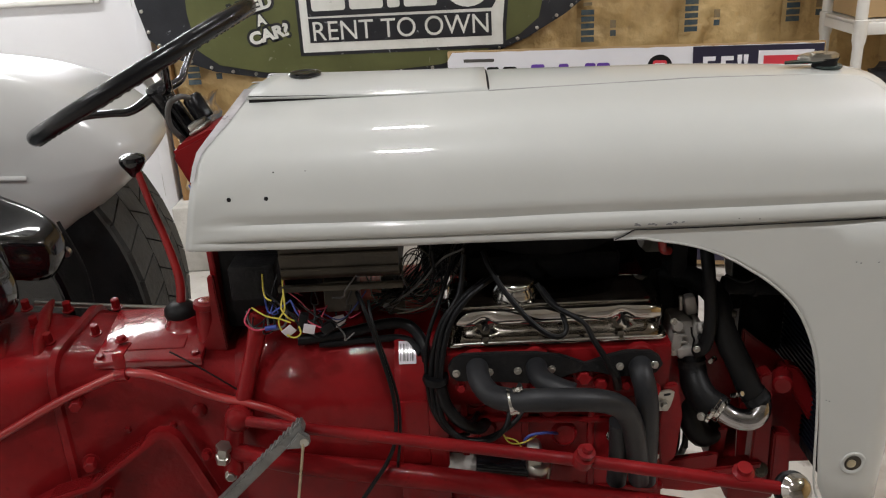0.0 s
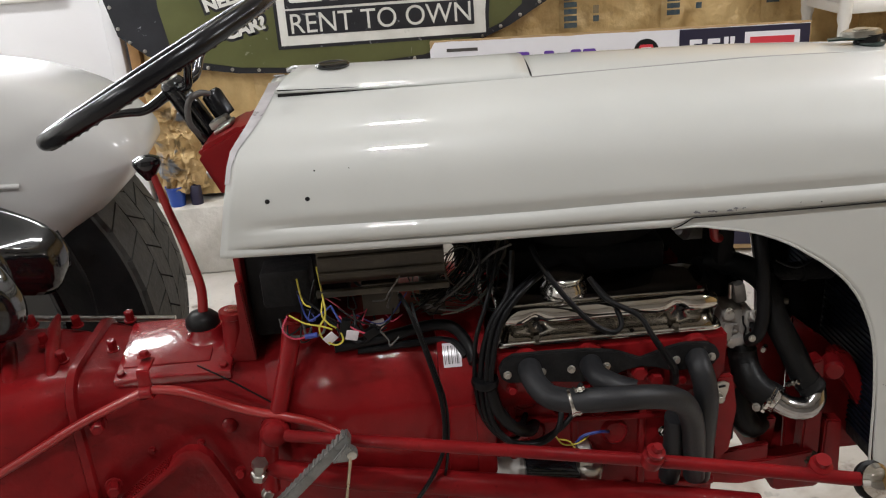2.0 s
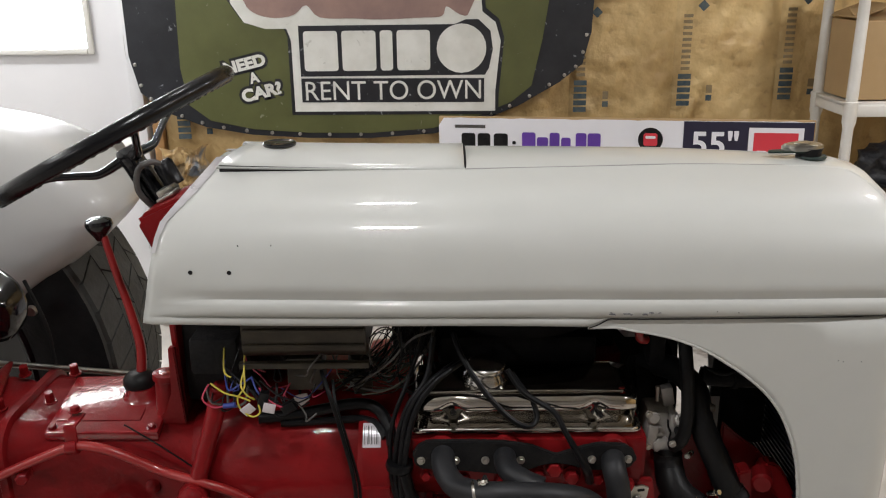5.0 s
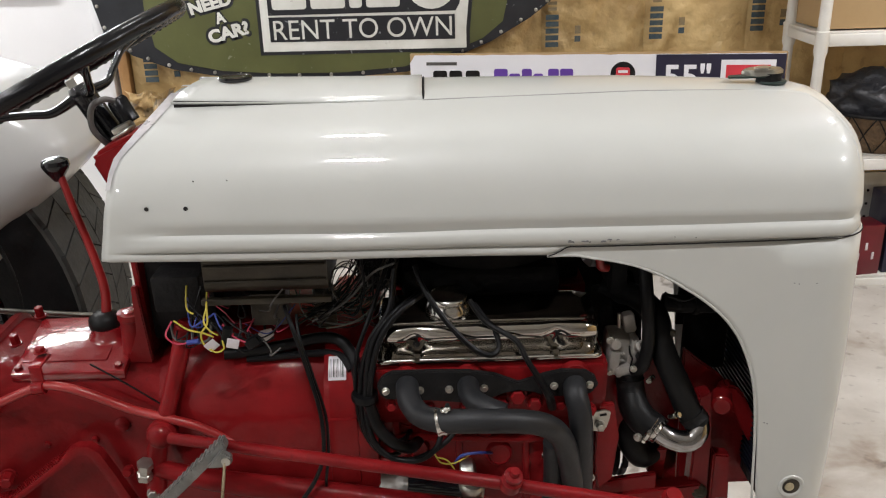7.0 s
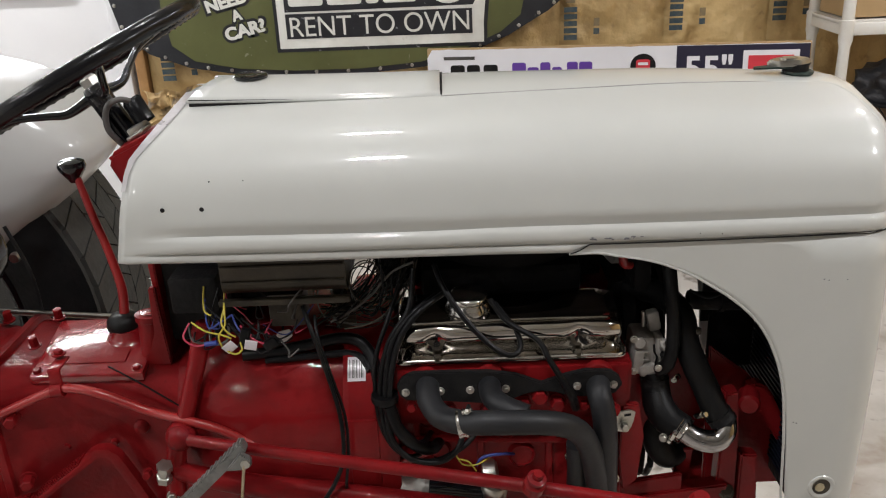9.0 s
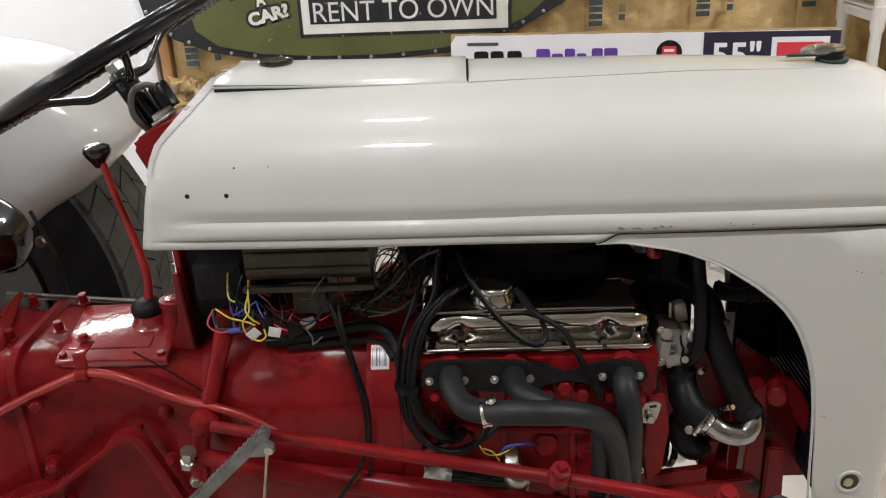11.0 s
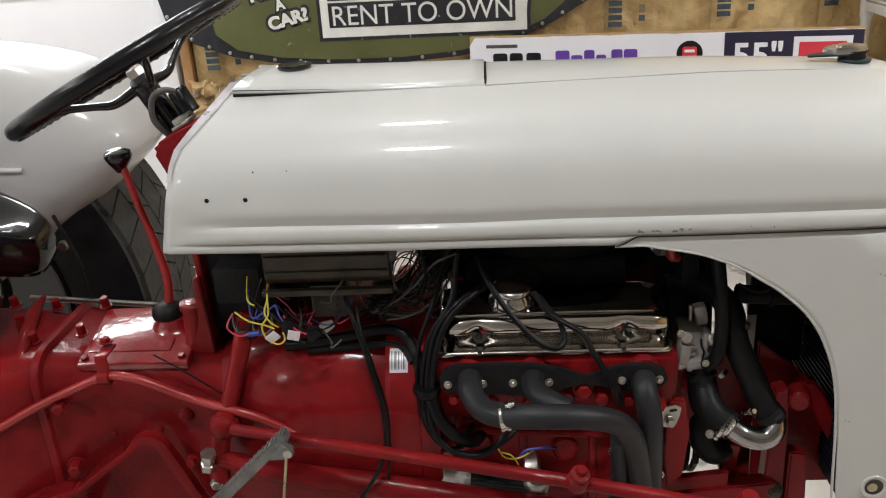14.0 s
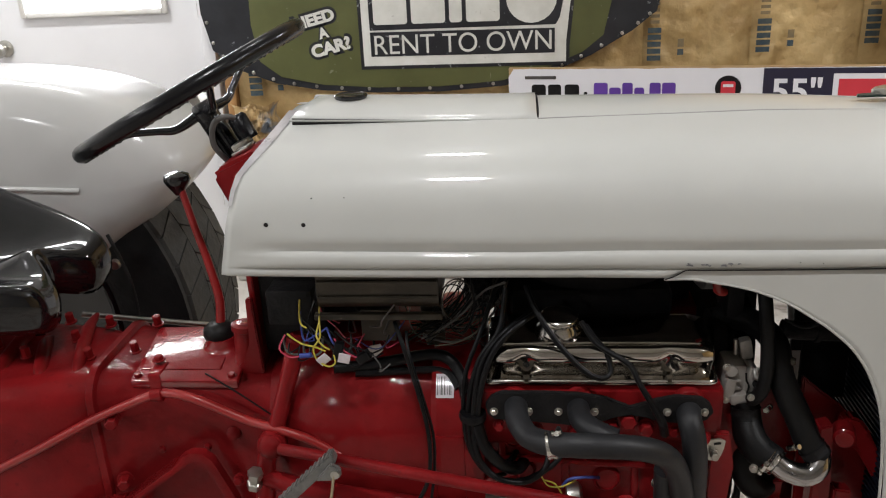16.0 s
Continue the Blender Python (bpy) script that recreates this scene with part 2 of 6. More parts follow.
def merge(bm, one):
    if bm is None:
        return one
    me = bpy.data.meshes.new("tmp")
    one.to_mesh(me)
    one.free()
    bm.from_mesh(me)
    bpy.data.meshes.remove(me)
    return bm


def smooth_line(points, steps=8, closed=False):
    """A Catmull-Rom line through the points."""
    p = [Vector(q) for q in points]
    n, out = len(p), []
    for i in range(n if closed else n - 1):
        a, b, c, d = (p[(i + k) % n] if closed else p[min(max(i + k, 0), n - 1)] for k in (-1, 0, 1, 2))
        for s in range(steps):
            t = s / steps
            out.append(0.5 * (2 * b + (c - a) * t + (2 * a - 5 * b + 4 * c - d) * t * t + (3 * b - a - 3 * c + d) * t ** 3))
    if not closed:
        out.append(p[-1])
    return out


def tube(points, r, sides=12, steps=8, closed=False, bm=None, ripple=0.0, ends=True, flat=1.0):
    """A round bar swept along a smooth line; r may be a list, one radius a point."""
    line = smooth_line(points, steps, closed) if steps > 1 else [Vector(q) for q in points]
    n = len(line)
    bm = bm or bmesh.new()
    rings, up = [], None
    for i, p in enumerate(line):
        a = line[(i - 1) % n] if closed or i else p
        b = line[(i + 1) % n] if closed or i < n - 1 else p
        d = (b - a).normalized()
        if up is None:
            up = d.orthogonal().normalized()
        up = (up - d * up.dot(d)).normalized()
        side = d.cross(up)
        if isinstance(r, (list, tuple)):
            f = i / max(1, n - 1) * (len(r) - 1)
            k = min(int(f), len(r) - 2)
            rad = r[k] + (r[k + 1] - r[k]) * (f - k)
        else:
            rad = r
        if ripple:
            rad += ripple * (i % 2)
        rings.append([bm.verts.new(p + rad * (math.cos(2 * math.pi * j / sides) * up * flat + math.sin(2 * math.pi * j / sides) * side)) for j in range(sides)])
    for i in range(n if closed else n - 1):
        for j in range(sides):
            k = (j + 1) % sides
            bm.faces.new((rings[i][j], rings[i][k], rings[(i + 1) % n][k], rings[(i + 1) % n][j]))
    if ends and not closed:
        bm.faces.new(rings[0][::-1])
        bm.faces.new(rings[-1])
    return bm


def lathe(profile, place, axis=(0, 0, 1), sides=24, bm=None, caps=True):
    """Turned form: profile is a list of (radius, distance along the axis)."""
    bm = bm or bmesh.new()
    q = Vector((0, 0, 1)).rotation_difference(Vector(axis)).to_matrix()
    rings = []
    for r, h in profile:
        rings.append([bm.verts.new(Vector(place) + q @ Vector((r * math.cos(2 * math.pi * j / sides), r * math.sin(2 * math.pi * j / sides), h))) for j in range(sides)])
    for a, b in zip(rings, rings[1:]):
        for j in range(sides):
            k = (j + 1) % sides
            bm.faces.new((a[j], a[k], b[k], b[j]))
    if caps:
        bm.faces.new(rings[0][::-1])
        bm.faces.new(rings[-1])
    return bm


def loft(rings, bm=None, caps=True, closed=True):
    """A skin over rings of equal numbers of points."""
    bm = bm or bmesh.new()
    rows = [[bm.verts.new(p) for p in ring] for ring in rings]
    n = len(rows[0])
    for a, b in zip(rows, rows[1:]):
        for j in range(n if closed else n - 1):
            k = (j + 1) % n
            bm.faces.new((a[j], a[k], b[k], b[j]))
    if caps:
        bm.faces.new(rows[0][::-1])
        bm.faces.new(rows[-1])
    return bm


def round_ring(x, y0, y1, z0, z1, r, n=6):
    """A rounded rectangle across the tractor at x."""
    r = min(r, (y1 - y0) / 2 - 1e-4, (z1 - z0) / 2 - 1e-4)
    pts = []
    for cy, cz, s in ((y1 - r, z1 - r, 0), (y0 + r, z1 - r, 90), (y0 + r, z0 + r, 180), (y1 - r, z0 + r, 270)):
        for i in range(n + 1):
            a = radians(s + 90 * i / n)
            pts.append((x, cy + r * math.cos(a), cz + r * math.sin(a)))
    return pts


def slab(outline, depth, axis="y", at=0.0, bevel=0.0):
    """A plate: an outline of (x, z) in the plane y = at (or as the axis says), thickened away by depth."""
    bm = bmesh.new()
    def put(u, v, w):
        return {"y": (u, w, v), "x": (w, u, v), "z": (u, v, w)}[axis]
    a = [bm.verts.new(put(u, v, at)) for u, v in outline]
    b = [bm.verts.new(put(u, v, at + depth)) for u, v in outline]
    bm.faces.new(a)
    bm.faces.new(b[::-1])
    n = len(a)
    for i in range(n):
        bm.faces.new((a[i], b[i], b[(i + 1) % n], a[(i + 1) % n]))
    if bevel:
        bmesh.ops.recalc_face_normals(bm, faces=bm.faces[:])
        bmesh.ops.bevel(bm, geom=bm.edges[:], offset=bevel, segments=2, affect="EDGES")
    return bm


def bolt(place, axis, r, parent, material=None, name="bolt", h=None):
    h = h or r * 0.9
    bm = lathe([(r * 1.35, 0), (r * 1.35, r * 0.25), (r * 1.3, r * 0.3)], place, axis, 16)
    lathe([(r, r * 0.28), (r, h), (r * 0.8, h + r * 0.18)], place, axis, 6, bm)
    return part(name, bm, material or M_RED, parent, "", 30)


def word(name, text, size, place, material, parent, turn=(90, 0, 0), depth=0.0006, squash=1.0, bold=0.0):
    cu = bpy.data.curves.new("tmp", "FONT")
    cu.body, cu.size, cu.extrude, cu.offset = text, size, depth, bold
    tmp = bpy.data.objects.new("tmp", cu)
    scene.collection.objects.link(tmp)
    bpy.context.view_layer.update()
    me = bpy.data.meshes.new_from_object(tmp)
    bpy.data.objects.remove(tmp)
    me.materials.append(material)
    ob = new(name, me)
    ob.matrix_world = pose(*place, *turn) @ Matrix.Diagonal((squash, 1, 1, 1))
    if parent is not None:
        bpy.context.view_layer.update()
        w = ob.matrix_world.copy()
        ob.parent = parent
        ob.matrix_parent_inverse = parent.matrix_world.inverted()
        ob.matrix_world = w
    return ob


def sheet_plate(outline, y, material, name, parent, thick=0.0012, label=""):
    """A thin printed shape lying on an upright face at y."""
    return part(name, slab(outline, thick, "y", y - thick), material, parent, label)


def rounded(x0, x1, z0, z1, r=0.01, n=4):
    pts = []
    for cx, cz, s in ((x1 - r, z1 - r, 0), (x0 + r, z1 - r, 90), (x0 + r, z0 + r, 180), (x1 - r, z0 + r, 270)):
        for i in range(n + 1):
            a = radians(s + 90 * i / n)
            pts.append((cx + r * math.cos(a), cz + r * math.sin(a)))
    return pts


# ---- setting ----
tagged(link("floor", box(0.3, 0.55, FLOOR - 0.05, 6.6, 5.9, 0.1), M_CONC), "stained bare grey concrete garage floor", "floor", kind="structure")
tagged(link("ceiling", box(0.3, 0.55, CEIL + 0.05, 6.6, 5.9, 0.1), M_CEIL), "plain pale ceiling board above the garage", "ceiling", kind="structure")
tagged(link("wall_west", box(-2.95, 0.55, 1.38, 0.1, 5.7, 2.5), M_WALLPAINT), "plain pale side wall of the garage", "wall", kind="structure")
tagged(link("wall_east", box(3.55, 0.55, 1.38, 0.1, 5.7, 2.5), M_KRAFT), "side wall with brown kraft paper insulation", "wall", kind="structure")
tagged(link("wall_south", box(0.3, -2.35, 1.38, 6.6, 0.1, 2.5), M_BOARD), "plain dull board wall behind the viewer", "wall", kind="structure")

# far wall: door opening from -2.02 to -1.10, insulation between studs right of it
wall = bmesh.new()
box(-2.46, WALL + 0.08, 1.38, 0.86, 0.14, 2.48, bm=wall)
box(-1.56, WALL + 0.08, 2.40, 0.94, 0.14, 0.44, bm=wall)
box(1.24, WALL + 0.11, 1.38, 4.56, 0.08, 2.48, bm=wall)
wall_north = tagged(link("wall_north", wall, M_WALLPAINT), "garage wall with exposed studs and paper-faced insulation", "wall", kind="structure")


def kraft_bay(x0, x1):
    """One bay of paper-faced insulation, quilted and wrinkled."""
    bm = bmesh.new()
    nx, nz = 26, 120
    grid = []
    for i in range(nx + 1):
        u = i / nx
        row = []
        for k in range(nz + 1):
            v = k / nz
            x, z = x0 + (x1 - x0) * u, 0.45 + (CEIL - 0.46) * v
            bulge = 0.014 * math.sin(math.pi * u) ** 0.5 if 0 < u < 1 else 0
            wr = noise.noise(Vector((x * 9, z * 7, x0))) * 0.012 + noise.noise(Vector((x * 30, z * 22, 3))) * 0.006
            wr += abs(noise.noise(Vector((x * 16 + z * 5, z * 12 - x * 6, 8)))) * 0.016
            row.append(bm.verts.new((x, WALL + 0.012 - bulge - wr * min(1, 6 * u, 6 * (1 - u)), z)))
        grid.append(row)
    for i in range(nx):
        for k in range(nz):
            bm.faces.new((grid[i][k], grid[i + 1][k], grid[i + 1][k + 1], grid[i][k + 1]))
    return part("insulation_bay", bm, M_KRAFT, wall_north, "wrinkled brown kraft paper facing", 80)


for k in range(11):
    x0 = -0.99 + 0.406 * k
    kraft_bay(x0, x0 + 0.4065)
part("stud", box(-1.015, WALL + 0.02, 1.38, 0.04, 0.08, 2.48, 0.003), M_WOOD, wall_north, "bare pine stud beside the door")

tagged(link("curb", box(1.24, WALL - 0.02, FLOOR + 0.145, 4.6, 0.20, 0.29, 0.012), M_CURB), "rough grey concrete foundation ledge", "foundation", kind="structure")

# door
door = thing("door_1", (-1.56, WALL, FLOOR), "white painted steel door with a bright window", "door", kind="structure")
leaf = bmesh.new()
DX0, DX1, WX0, WX1, WZ0, WZ1 = -2.02, -1.115, -1.82, -1.256, 1.276, 2.09
box((DX0 + WX0) / 2, WALL + 0.03, 1.16, WX0 - DX0, 0.045, 2.02, bm=leaf)
box((DX1 + WX1) / 2, WALL + 0.03, 1.16, DX1 - WX1, 0.045, 2.02, bm=leaf)
box((WX0 + WX1) / 2, WALL + 0.03, (FLOOR + 0.01 + WZ0) / 2, WX1 - WX0, 0.045, WZ0 - FLOOR - 0.01, bm=leaf)
box((WX0 + WX1) / 2, WALL + 0.03, (WZ1 + 2.175) / 2, WX1 - WX0, 0.045, 2.175 - WZ1, bm=leaf)
part("leaf", leaf, M_WHITE, door)
fr = bmesh.new()
for x in (WX0 - 0.012, WX1 + 0.012):
    box(x, WALL - 0.003, (WZ0 + WZ1) / 2, 0.024, 0.022, WZ1 - WZ0 + 0.048, 0.006, bm=fr)
for z in (WZ0 - 0.012, WZ1 + 0.012):
    box((WX0 + WX1) / 2, WALL - 0.003, z, WX1 - WX0, 0.022, 0.024, 0.006, bm=fr)
part("window_frame", fr, M_PLASTIC, door, "white plastic window frame")
part("window_pane", box((WX0 + WX1) / 2, WALL + 0.03, (WZ0 + WZ1) / 2, WX1 - WX0, 0.008, WZ1 - WZ0), M_GLASS, door, "frosted bright daylight pane")
part("door_knob", lathe([(0.034, 0), (0.034, 0.006), (0.014, 0.010), (0.013, 0.035), (0.026, 0.045), (0.032, 0.06), (0.026, 0.074), (0.010, 0.079)], (-1.945, WALL + 0.006, 1.135), (0, -1, 0)), M_STEEL, door, "round satin metal knob")
part("hinge", lathe([(0.007, 0), (0.007, 0.10)], (-1.106, WALL - 0.004, 1.23), (0, 0, 1), 10), M_STEEL, door, "grey metal hinge")
part("hinge", lathe([(0.007, 0), (0.007, 0.10)], (-1.106, WALL - 0.004, 0.45), (0, 0, 1), 10), M_STEEL, door, "grey metal hinge")
trim = tagged(link("trim", box(-1.082, WALL + 0.01, 1.20, 0.05, 0.06, 2.1, 0.004), M_WHITE), "white painted door jamb", "trim", kind="structure")
tagged(link("trim", box(-2.05, WALL + 0.01, 1.20, 0.05, 0.06, 2.1, 0.004), M_WHITE), "white painted door jamb", "trim", kind="structure")
tagged(link("trim", box(-1.565, WALL + 0.01, 2.20, 0.92, 0.06, 0.05, 0.004), M_WHITE), "white painted door head jamb", "trim", kind="structure")

# ceiling lamps, all out of view; two bulbs and the strip are added fill
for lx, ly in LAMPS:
    lamp = thing("unseen_ceiling_light", (lx, ly, CEIL - 0.10), "small white ceiling light, out of view, switched on", "light", "garage ceiling lights")
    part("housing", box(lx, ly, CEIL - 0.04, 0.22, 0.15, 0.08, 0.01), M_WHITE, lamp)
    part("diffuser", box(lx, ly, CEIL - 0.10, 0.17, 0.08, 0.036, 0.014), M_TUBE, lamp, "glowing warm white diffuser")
# added fixture around the glare fill lamp
lamp = thing("added_strip", (-1.60, 2.66, CEIL - 0.10), "added white strip out of view, for the gearbox cover glare", "light")
part("housing", box(-1.60, 2.66, CEIL - 0.04, 1.06, 0.20, 0.08, 0.01), M_WHITE, lamp)
part("diffuser", box(-1.60, 2.66, CEIL - 0.10, 1.02, 0.16, 0.036, 0.014), M_TUBE, lamp, "glowing white diffuser of the added strip")

# torn paper hanging off the insulation beside the door
def torn_paper():
    bm = bmesh.new()
    nx, nz = 22, 40
    grid = []
    for i in range(nx + 1):
        row = []
        for k in range(nz + 1):
            u, v = i / nx, k / nz
            p = Vector((u * 3.1, v * 5.2, 4.0))
            wide = 0.10 + 0.06 * noise.noise(Vector((v * 4, 0, 1)))
            x = -0.915 + (u - 0.5) * 2 * wide + 0.025 * noise.noise(p + Vector((9, 0, 0)))
            z = 0.49 + 0.40 * v + 0.02 * noise.noise(p * 1.7)
            out = 0.045 + 0.05 * noise.noise(p) + 0.045 * abs(noise.noise(p * 2.3)) + 0.012 * noise.noise(p * 5)
            out *= min(1, 5 * u + 0.2, 5 * (1 - u) + 0.2)
            row.append(bm.verts.new((x, WALL - 0.015 - max(0.004, out), z)))
        grid.append(row)
    for i in range(nx):
        for k in range(nz):
            bm.faces.new((grid[i][k], grid[i + 1][k], grid[i + 1][k + 1], grid[i][k + 1]))
    ob = link("torn_paper", bm, M_TORN, angle=25)
    tagged(ob, "crumpled torn kraft paper stained blue, hanging by the door", "paper")


torn_paper()

# ---- things by the far wall ----
def fit_word(name, text, x0, x1, z0, z1, y, material, parent, lean=0.0, bold=0.0):
    """Lettering stretched to a given width and height on an upright face."""
    ob = word(name, text, 1.0, (0, 0, 0), material, None, (0, 0, 0), 0.0, 1.0, bold)
    co = [v.co for v in ob.data.vertices]
    a0, a1 = min(c.x for c in co), max(c.x for c in co)
    b0, b1 = min(c.y for c in co), max(c.y for c in co)
    for v in ob.data.vertices:
        u, w = (v.co.x - a0) / (a1 - a0) - 0.5, (v.co.y - b0) / (b1 - b0) - 0.5
        p = Matrix.Rotation(radians(lean), 2) @ Vector((u * (x1 - x0), w * (z1 - z0)))
        v.co = ((x0 + x1) / 2 + p.x, y, (z0 + z1) / 2 + p.y)
    bm = bmesh.new()
    bm.from_mesh(ob.data)
    left = set(bm.verts)
    while left:
        todo, seen = [left.pop()], []
        while todo:
            q = todo.pop()
            seen.append(q)
            for e in q.link_edges:
                o = e.other_vert(q)
                if o in left:
                    left.discard(o)
                    todo.append(o)
        one, new_v = bmesh.new(), {}
        for q in seen:
            new_v[q] = one.verts.new(q.co)
        for f in {f for q in seen for f in q.link_faces}:
            try:
                one.faces.new([new_v[q] for q in f.verts])
            except ValueError:
                pass
        part(name, one, material, parent)
    bm.free()
    bpy.data.objects.remove(ob)


def build_banner():
    y = WALL - 0.075
    t = thing("banner", (-0.2, y, 1.4), "olive and black vinyl sign banner on the insulated wall", "banner")
    edge = [(-1.06, 2.15), (-1.075, 1.6), (-1.075, 1.25), (-1.045, 1.11), (-0.95, 1.03), (-0.80, 0.972), (-0.62, 0.94), (-0.40, 0.925), (-0.15, 0.922), (0.10, 0.938), (0.28, 0.985), (0.43, 1.045),
            (0.58, 1.13), (0.67, 1.20), (0.70, 1.32), (0.708, 1.5), (0.70, 2.15)]
    part("backing", slab(edge, 0.008, "y", y), M_BANBLACK, t, "black vinyl border")
    green = [(-0.865, 2.12), (-0.872, 1.5), (-0.880, 1.2), (-0.86, 1.06), (-0.78, 0.998), (-0.61, 0.962), (-0.40, 0.946), (-0.15, 0.943), (0.09, 0.959), (0.27, 1.006), (0.40, 1.06), (0.475, 1.12), (0.515, 1.3), (0.545, 1.5), (0.55, 2.12)]
    part("panel", slab(green, 0.003, "y", y - 0.003), M_OLIVE, t, "olive green vinyl panel")
    # printed sign: outline, white plate, dark name block, lettering
    white = [(-0.445, 1.03), (-0.445, 1.30), (-0.46, 1.345), (-0.54, 1.345), (-0.62, 1.37), (-0.665, 1.44), (-0.68, 1.56), (0.27, 1.56), (0.285, 1.40), (0.335, 1.36), (0.355, 1.29), (0.345, 1.20), (0.335, 1.10), (0.335, 1.025)]
    cx, cz = -0.13, 1.25
    dark = [(x + 0.013 * (1 if x > cx else -1), z + (0.013 if z > cz else -0.013)) for x, z in white]
    sheet_plate(dark, y - 0.0032, M_BANBLACK, "sign_outline", t)
    sheet_plate(white, y - 0.0046, M_BANWHITE, "sign_plate", t, label="white printed plate")
    sheet_plate([(-0.415, 1.165), (-0.415, 1.355), (0.18, 1.355), (0.22, 1.372), (0.27, 1.372), (0.315, 1.33), (0.325, 1.26), (0.31, 1.19), (0.295, 1.165)], y - 0.006, M_BANBLACK, "name_block", t)
    sheet_plate([(-0.415, 1.066), (-0.415, 1.158), (0.292, 1.152), (0.292, 1.060)], y - 0.006, M_BANBLACK, "strap_block", t)
    fit_word("letter", "RENT TO OWN", -0.400, 0.280, 1.073, 1.146, y - 0.0078, M_BANWHITE, t)
    # plain blocks in place of the name
    for x0, x1 in ((-0.398, -0.268), (-0.252, -0.122), (-0.106, -0.058), (-0.042, 0.085)):
        sheet_plate(rounded(x0, x1, 1.185, 1.335, 0.012), y - 0.0075, M_BANWHITE, "name_bar", t)
    ring = [(0.205 + 0.095 * math.cos(a * math.pi / 12), 1.265 + 0.092 * math.sin(a * math.pi / 12)) for a in range(24)]
    sheet_plate(ring, y - 0.0075, M_BANWHITE, "name_bar", t)
    # plain figure above the name
    figure = [(-0.60, 1.52), (-0.61, 1.44), (-0.57, 1.40), (-0.50, 1.385), (-0.43, 1.395), (-0.38, 1.43), (-0.33, 1.385), (-0.20, 1.38), (-0.10, 1.375), (0.05, 1.38), (0.13, 1.385), (0.15, 1.42), (0.20, 1.39), (0.235, 1.40), (0.24, 1.54), (-0.2, 1.545)]
    sheet_plate([tuple(q) [:2] for q in smooth_line([(a, b, 0) for a, b in figure], 4, True)], y - 0.0060, M_PINK, "figure", t, label="pinkish plain printed figure")
    sheet_plate(rounded(-0.585, -0.47, 1.47, 1.545, 0.03), y - 0.0074, M_TAN, "figure_patch", t)
    # slogan
    for text, x0, x1, z0, z1 in (("NEED", -0.712, -0.548, 1.192, 1.238), ("A", -0.618, -0.578, 1.142, 1.184), ("CAR?", -0.652, -0.492, 1.083, 1.133)):
        fit_word("letter_outline", text, x0 - 0.010, x1 + 0.010, z0 - 0.010, z1 + 0.010, y - 0.0040, M_BANBLACK, t, 13, 0.11)
        fit_word("letter", text, x0, x1, z0, z1, y - 0.0056, M_BANWHITE, t, 13, 0.05)
    line = [p for p in smooth_line([(a, b, 0) for a, b in edge[2:15]], 6)]
    for k in range(2, len(line), 3):
        p = line[k]
        n = Vector((-0.25 - p.x, 1.5 - p.y, 0)).normalized() * 0.016
        part("grommet", lathe([(0.007, 0), (0.007, 0.003), (0.004, 0.004)], (p.x + n.x, y - 0.0005, p.y + n.y), (0, -1, 0), 12), M_STEEL, t)


build_banner()

# printing on the insulation paper: plain bars
ink = thing("insulation_print", (0.9, WALL - 0.02, 1.2), "faded blue and grey printing on kraft paper", "printing", kind="stuff")
inkb, inkg = bmesh.new(), bmesh.new()
for bx, bz in ((0.67, 1.02), (1.075, 1.04), (1.47, 1.06), (0.86, 1.50), (-0.90, 0.93)):
    for k in range(5):
        box(bx, WALL - 0.040, bz + 0.026 * k, 0.050, 0.004, 0.019, bm=inkb)
    for k in range(10):
        box(bx, WALL - 0.040, bz + 0.135 + 0.022 * k, 0.034, 0.004, 0.012, bm=inkg)
    box(bx + 0.055, WALL - 0.040, bz + 0.37, 0.03, 0.004, 0.03, turn=(0, 45, 0), bm=inkb)
    for k in range(5):
        box(bx + 0.11, WALL - 0.040, bz + 0.42 + 0.011 * k, 0.10, 0.004, 0.005, bm=inkg)
    box(bx + 0.10, WALL - 0.040, bz + 0.02, 0.022, 0.004, 0.022, bm=inkb)
    box(bx + 0.10, WALL - 0.040, bz + 0.055, 0.022, 0.004, 0.03, bm=inkg)
part("blue_bars", inkb, M_INKBLUE, ink)
part("grey_bars", inkg, M_INKGREY, ink)


